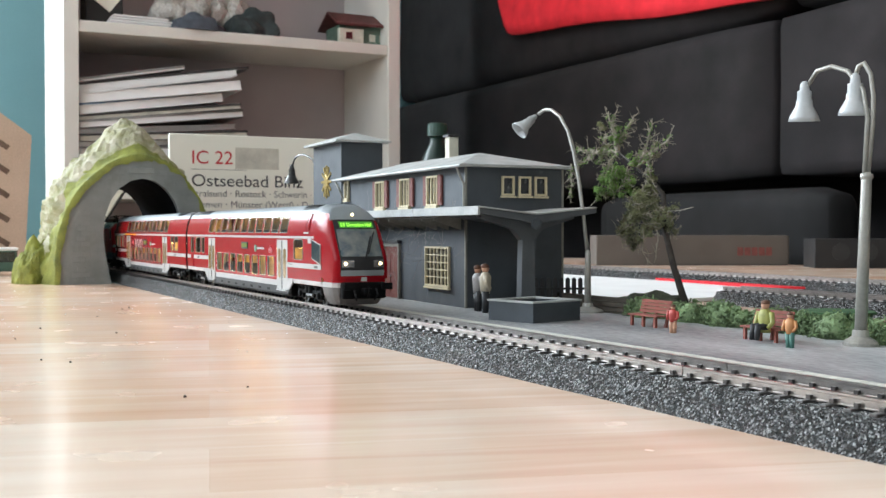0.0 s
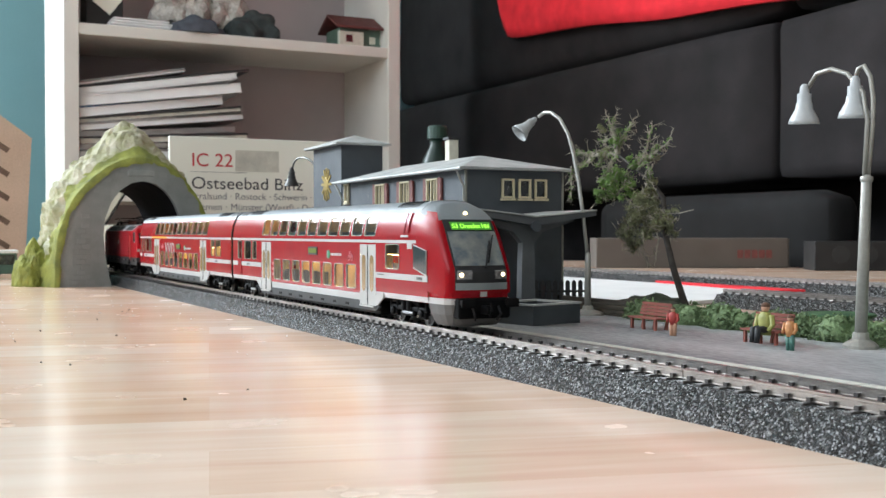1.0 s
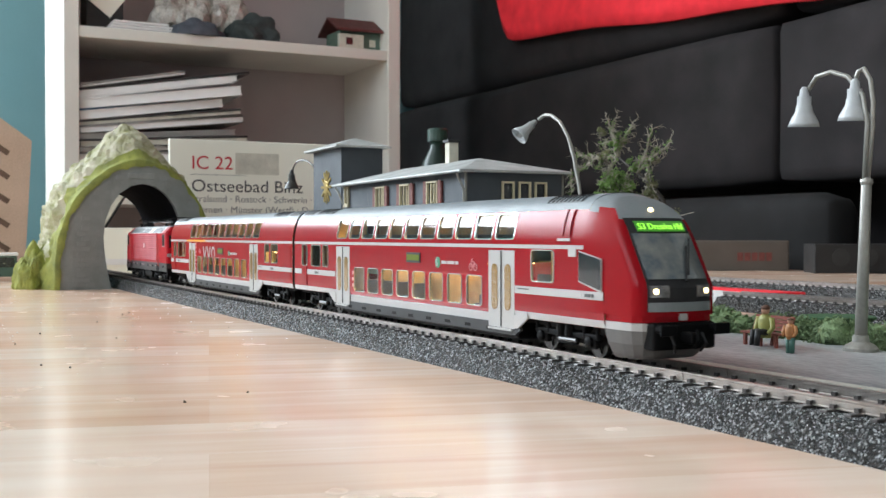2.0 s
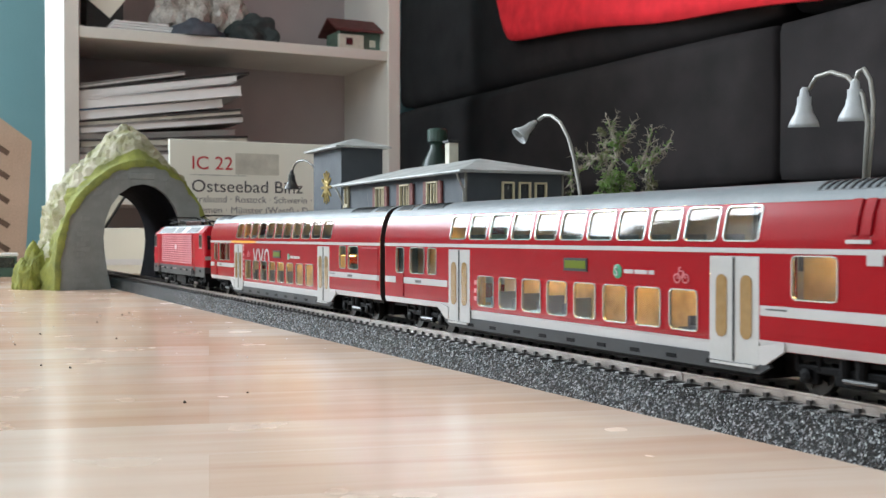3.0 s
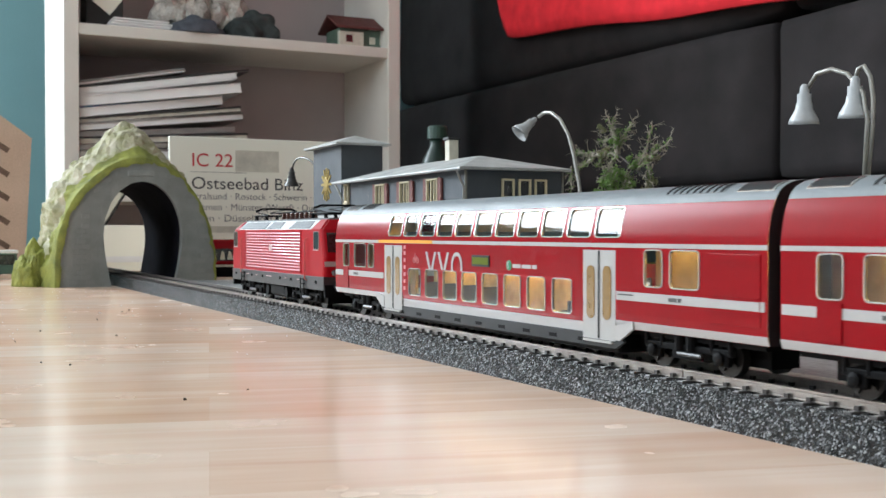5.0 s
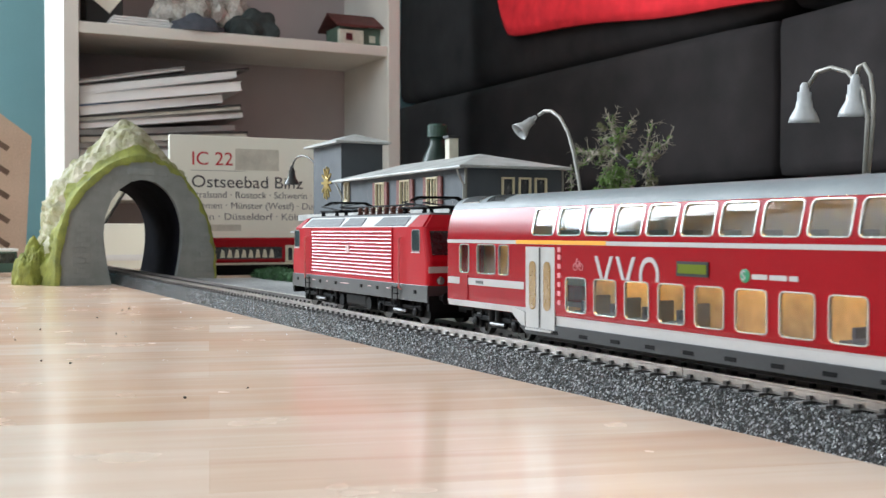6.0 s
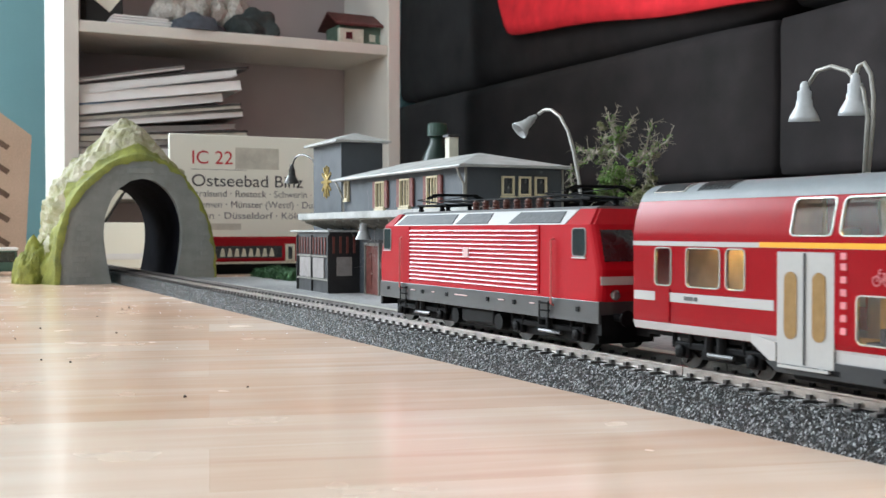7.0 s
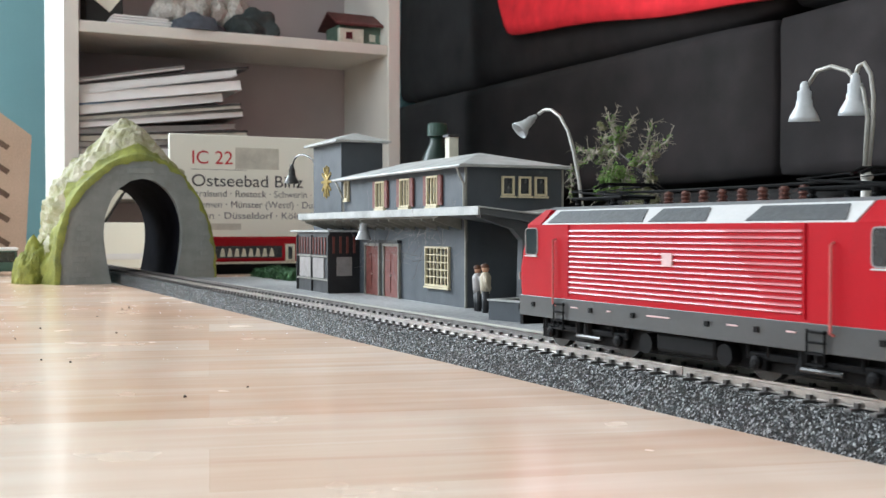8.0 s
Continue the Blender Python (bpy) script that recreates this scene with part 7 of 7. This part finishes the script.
# ---------------------------------------------------------------- things behind the layout
def train_sign():
    t = thing("destination_board", pose(0.3158, 1.360, 0.0), "ivory railway destination board with red and black lettering", "sign")
    part("board", new_box(0, 0.212, 0, 0.006, 0.0, 0.1710, bevel=0.001), M_SIGN, t)
    up = Matrix(((1, 0, 0, 0), (0, 0, -1, 0), (0, 1, 0, 0), (0, 0, 0, 1)))

    def line(words, x, z, size, material, width=None):
        lettering("lettering", words, size, material, t, Matrix.Translation((x, -0.0002, z)) @ up, width)
    line("IC 22", 0.0265, 0.1345, 0.0235, M_INKR, 0.053)
    part("rule", new_box(0.026, 0.098, -0.0003, 0.001, 0.1272, 0.1278), M_INKG, t)
    part("sticker", new_box(0.083, 0.140, -0.0004, 0.001, 0.1290, 0.1560), M_STICK, t, "translucent pale sticker")
    line("Ostseebad Binz", 0.0265, 0.1065, 0.0215, M_INK, 0.146)
    line("Stralsund \u00b7 Rostock \u00b7 Schwerin \u00b7", 0.0265, 0.0935, 0.0120, M_INKG, 0.158)
    line("Bremen \u00b7 M\u00fcnster (Westf) \u00b7 Dui", 0.0265, 0.0800, 0.0120, M_INKG, 0.162)
    line("en \u00b7 D\u00fcsseldorf \u00b7 K\u00f6ln \u00b7 B", 0.0420, 0.0660, 0.0120, M_INKG, 0.148)
    part("small_print", new_box(0.045, 0.090, -0.0003, 0.001, 0.0520, 0.0600), M_STICK, t)


M_INKG = mat("print_grey", (0.20, 0.20, 0.20), 0.5, vary=0.15)
M_STICK = mat("sticker_pale", (0.58, 0.56, 0.48), 0.4, vary=0.15, scale=60)


def parked_coach():
    t = thing("parked_coach", pose(0.325, 1.262, 0.0), "parked red and cream model coach behind the station", "railway coach")
    part("body", new_box(0, 0.24, 0.0, 0.032, 0.0140, 0.0440, bevel=0.003), M_RED, t)
    part("window_band", new_box(0.010, 0.102, -0.0004, 0.001, 0.0190, 0.0330), M_DARKG, t, "dark window band")
    for k in range(8):
        bm = bmesh.new()
        prism(bm, [(0.026 + k * 0.0085, 0.0205), (0.0325 + k * 0.0085, 0.0205), (0.0310 + k * 0.0085, 0.0290), (0.0285 + k * 0.0085, 0.0305)], 1, -0.0008, 0.0)
        part("curtain", bm, M_PALE, t)
    part("cream_end", new_box(0.106, 0.118, -0.0006, 0.001, 0.0150, 0.0350), M_PALE, t)
    part("door_pane", new_box(0.1095, 0.1145, -0.0010, 0.001, 0.0170, 0.0320), M_DARKG, t)
    part("sill", new_box(0, 0.24, -0.0008, 0.0328, 0.0120, 0.0145), M_PALE, t, "cream sill")
    part("underframe", new_box(0.004, 0.236, 0.003, 0.029, 0.0, 0.0120), M_BLACK, t)


def small_bus():
    t = thing("model_bus", pose(0.125, 1.330, 0.0), "small white and green model bus", "bus")
    part("body", new_box(-0.13, 0.012, 0.0, 0.028, 0.005, 0.0300, bevel=0.002), M_BUSG, t)
    part("roof", new_box(-0.131, 0.013, -0.001, 0.029, 0.0285, 0.0320, bevel=0.001), M_PAPER, t, "white roof")
    for k in range(6):
        part("pane", new_box(-0.120 + 0.022 * k, -0.101 + 0.022 * k, -0.0004, 0.001, 0.0155, 0.0270), M_DARKG, t)
    for x in (-0.09, -0.012):
        part("wheel", lathe(bmesh.new(), [(0.0056, -0.002), (0.0056, 0.002), (0.003, 0.0024)], 16, Matrix.Translation((x, 0.002, 0.0056)) @ Matrix.Rotation(math.pi / 2, 4, "X")), M_BLACK, t)


M_BUSG = mat("bus_green", (0.07, 0.14, 0.11), 0.4, vary=0.2, scale=60)


def cardboard_sheet():
    t = thing("cardboard_flap", pose(0.158, 1.560, 0.0, 0, 0, 8), "upright brown cardboard with dark slanted marks", "cardboard")
    bm = bmesh.new()
    prism(bm, [(-0.20, 0.0), (0.012, 0.0), (0.022, 0.178), (-0.030, 0.215), (-0.20, 0.300)], 1, 0.0, 0.004)
    part("sheet", bm, M_CARD, t)
    for k in range(5):
        z = 0.035 + 0.032 * k
        bm = bmesh.new()
        prism(bm, [(-0.050, z + 0.020), (-0.046, z + 0.026), (-0.006, z), (-0.010, z - 0.006)], 1, -0.0006, 0.001)
        part("printed_mark", bm, M_INKB, t)


M_INKB = mat("brown_print", (0.16, 0.10, 0.07), 0.7, vary=0.2)


def boxes():
    ang = math.degrees(math.atan2(1.2101 - 1.338, 1.1851 - 0.934))
    t = thing("cardboard_box", pose(0.934, 1.338, 0.0, 0, 0, ang), "long pale cardboard model box with red print", "box")
    part("carton", new_box(0, 0.282, 0.0, 0.070, 0.0, 0.0440, bevel=0.0015), M_CARDP, t)
    part("carton_end", new_box(0.282, 0.2835, 0.002, 0.068, 0.001, 0.043), M_CARDP, t)
    bm = bmesh.new()
    for k in range(5):
        box(bm, 0.207 + 0.0105 * k, 0.2155 + 0.0105 * k, -0.0006, 0.001, 0.0145, 0.0265)
    part("printed_mark", bm, M_REDF, t, "faded red print")
    t = thing("cardboard_box", pose(1.130, 1.105, 0.0, 0, 0, ang - 4), "dark grey flat carton near the sofa", "box")
    part("carton", new_box(0, 0.22, 0.0, 0.06, 0.0, 0.0400, bevel=0.0015), M_CARDG, t)
    for x in (0.035, 0.072):
        part("printed_mark", lathe(bmesh.new(), [(0.012, 0), (0.012, 0.001)], 18, Matrix.Translation((x, -0.0001, 0.022)) @ Matrix.Rotation(math.pi / 2, 4, "X")), M_CARDM, t)
    # paper sheet and red strip on the table
    bm = bmesh.new()
    prism(bm, [(0.432, 0.604), (0.640, 0.640), (0.672, 0.700), (0.672, 1.180), (0.560, 1.200), (0.432, 1.050)], 2, 0.0005, 0.0030)
    tagged(part("paper_sheet", bm, M_PAPER), "bright white board lying between the tracks", "board")
    bm = bmesh.new()
    prism(bm, [(0.648, 0.676), (0.675, 0.670), (0.676, 0.860), (0.670, 0.860)], 2, 0.0032, 0.0050)
    tagged(part("red_strip", bm, M_BLANKET), "red felt strip lying beside the far track", "felt strip")
    t = thing("carton", pose(0.245, 1.52, 0.0), "pale cardboard box behind the tunnel", "box")
    part("carton_body", new_box(0, 0.10, 0, 0.08, 0, 0.062, bevel=0.001), M_SIGN, t)
    part("lid_edge", new_box(-0.001, 0.101, -0.002, 0.0, 0.012, 0.020), M_PAPER, t)
    t = thing("booklet", pose(0.262, 1.545, 0.0625, 0, 32, 0), "pale paper booklet leaning on the pale carton", "booklet")
    part("page_block", new_box(-0.009, 0.005, -0.012, 0.030, 0.002, 0.058, bevel=0.002), M_STICK, t)
    part("cover", new_box(0.0052, 0.0075, -0.013, 0.031, 0.001, 0.059), M_CARDG, t)


M_CARDP = mat("pale_carton", (0.12, 0.10, 0.085), 0.7, vary=0.08, scale=20)
M_CARDG = mat("grey_carton", (0.016, 0.015, 0.015), 0.6, vary=0.15, scale=20)
M_CARDM = mat("carton_mark", (0.025, 0.024, 0.024), 0.6, vary=0.1)
M_REDF = mat("faded_red_print", (0.22, 0.06, 0.05), 0.7, vary=0.25, scale=120)


def bottle():
    t = thing("bottle", pose(0.805, 1.60, 0.0), "green glass bottle standing at the table's end", "bottle")
    part("glass_body", lathe(bmesh.new(), [(0.026, 0.0), (0.029, 0.004), (0.029, 0.145), (0.024, 0.170), (0.013, 0.192), (0.0125, 0.205)], 24), M_BOTTLE, t, smooth=True)
    part("cap", lathe(bmesh.new(), [(0.0165, 0.204), (0.0165, 0.222), (0.014, 0.225)], 18), M_BCAP, t)


M_BOTTLE = mat("bottle_green", (0.010, 0.026, 0.019), 0.35, vary=0.3, scale=30, spec=0.3)
M_BCAP = mat("cap_green", (0.008, 0.035, 0.024), 0.5, vary=0.1)

BOOK_MATS = [M_PAPER, mat("magazine_blue", (0.05, 0.11, 0.20), 0.4, vary=0.3, scale=30), mat("magazine_dark", (0.04, 0.035, 0.035), 0.4, vary=0.3, scale=30),
             mat("magazine_grey", (0.28, 0.27, 0.26), 0.4, vary=0.3, scale=40)]


def shelf_things():
    rnd = random.Random(12)
    z = 0.158
    layers = [(0.030, 2, 0.33, 0), (0.014, 0, 0.32, 1), (0.020, 3, 0.345, 1), (0.010, 0, 0.345, 2), (0.016, 2, 0.345, 2), (0.012, 0, 0.335, 3), (0.016, 3, 0.340, 4), (0.012, 2, 0.332, 4), (0.018, 0, 0.300, 5),
              (0.005, 1, 0.30, 5), (0.020, 0, 0.335, 5), (0.006, 0, 0.320, 6), (0.012, 0, 0.330, 6), (0.006, 2, 0.36, 6), (0.009, 3, 0.22, 7)]
    for h, k, w, tilt in layers:
        t = thing("magazine", pose(0.358, 2.325 + rnd.uniform(-0.01, 0.01), z, 0, -tilt * 1.45 - rnd.uniform(0, 0.8), rnd.uniform(-5, 5)), "stacked paper magazine with white page edges" if k == 0 else "stacked magazine with a printed cover", "magazine", "stack of magazines on the shelf")
        part("page_block", new_box(0.002, w - 0.002, 0.002, 0.20, 0.0008, h - 0.0014), M_PAPER if k != 2 else M_STICK, t)
        part("cover", new_box(0, w, -0.0004, 0.202, h - (0.0014 if k == 0 else 0.0045), h - 0.0002), BOOK_MATS[k], t)
        part("cover", new_box(0, w, 0, 0.202, 0.0, 0.0008), BOOK_MATS[k], t)
        z += h * 0.98
    top = 0.4737
    # small model house
    t = thing("model_house", pose(0.930, 2.345, top), "small model house with a red roof", "model house")
    part("wall", new_box(0, 0.125, 0, 0.08, 0, 0.045), M_HGREEN, t)
    part("wall", new_box(-0.004, 0.055, -0.012, 0.0, 0, 0.036), M_PALE, t)
    bm = bmesh.new()
    prism(bm, [(-0.020, 0.042), (0.040, 0.075), (0.100, 0.042), (0.100, 0.047), (0.040, 0.080), (-0.020, 0.047)], 0, -0.014, 0.140)
    part("roof", bm, M_HROOF, t, "dull red roof")
    for x in (0.012, 0.074, 0.10):
        part("window", new_box(x, x + 0.015, -0.0135 if x < 0.05 else -0.0012, 0.001, 0.012, 0.028), M_PALE if x > 0.05 else M_DARKG, t)
    t = thing("dark_bag", pose(0.735, 2.36, top), "crumpled dark green fabric pouch", "pouch")
    bm = bmesh.new()
    bmesh.ops.create_icosphere(bm, subdivisions=4, radius=1)
    for v in bm.verts:
        d = 1 + 0.35 * noise.noise(v.co * 1.8)
        v.co = Vector((v.co.x * 0.062 * d, v.co.y * 0.05 * d, max(0, 0.012 + v.co.z * 0.050 * d)))
    part("pouch_body", bm, M_POUCH, t)
    for x, w, h, sd in ((0.615, 0.062, 0.085, 1), (0.680, 0.055, 0.100, 2), (0.575, 0.05, 0.10, 5)):
        bm = bmesh.new()
        bmesh.ops.create_icosphere(bm, subdivisions=4, radius=1)
        for v in bm.verts:
            d = 1 + 0.42 * noise.turbulence(v.co * 1.6 + Vector((sd, 0, 0)), 3, False)
            v.co = Vector((v.co.x * w * d, v.co.y * 0.055 * d, max(0, h * 0.5 + v.co.z * h * 0.72 * d)))
        ob = part("plastic_bag", bm, M_BAG)
        ob.matrix_basis = pose(x, 2.40, top)
        tagged(ob, "crumpled translucent plastic bag", "plastic bag", "bags on the upper shelf")
    t = thing("newspaper", pose(0.415, 2.320, top, 0, 0, 3), "folded white newspaper lying on the shelf", "newspaper")
    for k in range(4):
        part("fold", new_box(0.004 * k, 0.150 - 0.008 * k, 0, 0.12, 0.0055 * k, 0.0055 * k + 0.0045, bevel=0.0015), M_PAPER, t)
    t = thing("cloth_pile", pose(0.600, 2.33, top), "dark grey-blue folded cloth", "cloth")
    bm = bmesh.new()
    bmesh.ops.create_icosphere(bm, subdivisions=4, radius=1)
    for v in bm.verts:
        d = 1 + 0.25 * noise.noise(v.co * 2.2)
        v.co = Vector((v.co.x * 0.058 * d, v.co.y * 0.035, max(0, v.co.z * 0.036 * d)))
    part("cloth_fold", bm, M_CLOTH, t)
    t = thing("tilted_box", pose(0.378, 2.36, top), "tilted dark box with a white diamond card", "box")
    part("box_body", new_box(0.0, 0.075, 0, 0.07, 0, 0.14, bevel=0.002), M_CARDG, t)
    ob = part("card", new_box(-0.030, 0.030, -0.003, -0.001, -0.030, 0.030), M_SIGN, t, "white square card on its corner")
    ob.matrix_basis = Matrix.Translation((0.042, 0, 0.072)) @ Matrix.Rotation(math.radians(38), 4, "Y")
    # loose cable on the middle shelf
    bm = bmesh.new()
    pts = [(0.70, 2.40, 0.139), (0.69, 2.40, 0.20), (0.72, 2.40, 0.258), (0.765, 2.40, 0.245), (0.775, 2.40, 0.19), (0.80, 2.40, 0.235), (0.83, 2.40, 0.21), (0.84, 2.40, 0.139)]
    from_pts = []
    for a, b, c, d in zip([pts[0]] + pts, pts, pts[1:], pts[2:] + [pts[-1]]):
        for k in range(6):
            f = k / 6
            from_pts.append(tuple(0.5 * (2 * q + (r - p) * f + (2 * p - 5 * q + 4 * r - s) * f * f + (3 * q - p - 3 * r + s) * f ** 3) for p, q, r, s in zip(a, b, c, d)))
    tube(bm, from_pts, 0.0015, 6)
    tagged(part("cable", bm, M_CABLE), "thin loose grey cable on the shelf", "cable")
    t = thing("storage_box", pose(0.62, 2.33, 0.138), "white storage carton on the middle shelf", "box")
    part("box_body", new_box(0, 0.36, 0, 0.2, 0, 0.03, bevel=0.002), M_SIGN, t)


M_HGREEN = mat("house_green", (0.10, 0.16, 0.12), 0.6, vary=0.2, scale=60)
M_HROOF = mat("house_roof_red", (0.10, 0.022, 0.02), 0.6, vary=0.25, scale=60)
M_POUCH = mat("pouch_dark", (0.03, 0.04, 0.04), 0.8, vary=0.3, scale=40)
M_BAG = mat("bag_grey_film", (0.46, 0.43, 0.39), 0.22, vary=0.3, scale=25, fine=200, bump=0.3, dist=0.003)
M_CLOTH = mat("cloth_slate", (0.07, 0.08, 0.10), 0.9, vary=0.25, scale=50)
M_CABLE = mat("cable_grey", (0.22, 0.20, 0.19), 0.5, vary=0.1)


def table_marks():
    """Dust crumbs, grit and a few dark nicks on the varnish."""
    rnd = random.Random(17)
    bm = bmesh.new()
    for _ in range(520):
        y = 0.42 + 0.63 * rnd.random() ** 0.7
        x = rnd.uniform(-0.25, 0.185)
        if x < 0.04 and y < 0.62:
            continue
        s = rnd.uniform(0.00008, 0.00034)
        bmesh.ops.create_icosphere(bm, subdivisions=1, radius=s, matrix=Matrix.Translation((x, y, s * 0.5)))
    tagged(part("dust", bm, M_PAPER), "tiny pale dust crumbs on the varnish", "dust", kind="stuff")
    bm = bmesh.new()
    for _ in range(24):
        y = rnd.uniform(0.30, 0.75)
        r = rnd.uniform(0.00025, 0.00055)
        k = bmesh.ops.create_icosphere(bm, subdivisions=1, radius=r, matrix=Matrix.Translation((rnd.uniform(-0.05, 0.19), y, r * 0.6)))
        for v in k["verts"]:
            v.co += Vector((rnd.gauss(0, 0.3), rnd.gauss(0, 0.3), 0)) * r
    tagged(part("grit", bm, M_BARK), "dark grit crumbs on the varnish", "grit", kind="stuff")


train_sign()
parked_coach()
small_bus()
cardboard_sheet()
boxes()
bottle()
shelf_things()
table_marks()


motions()
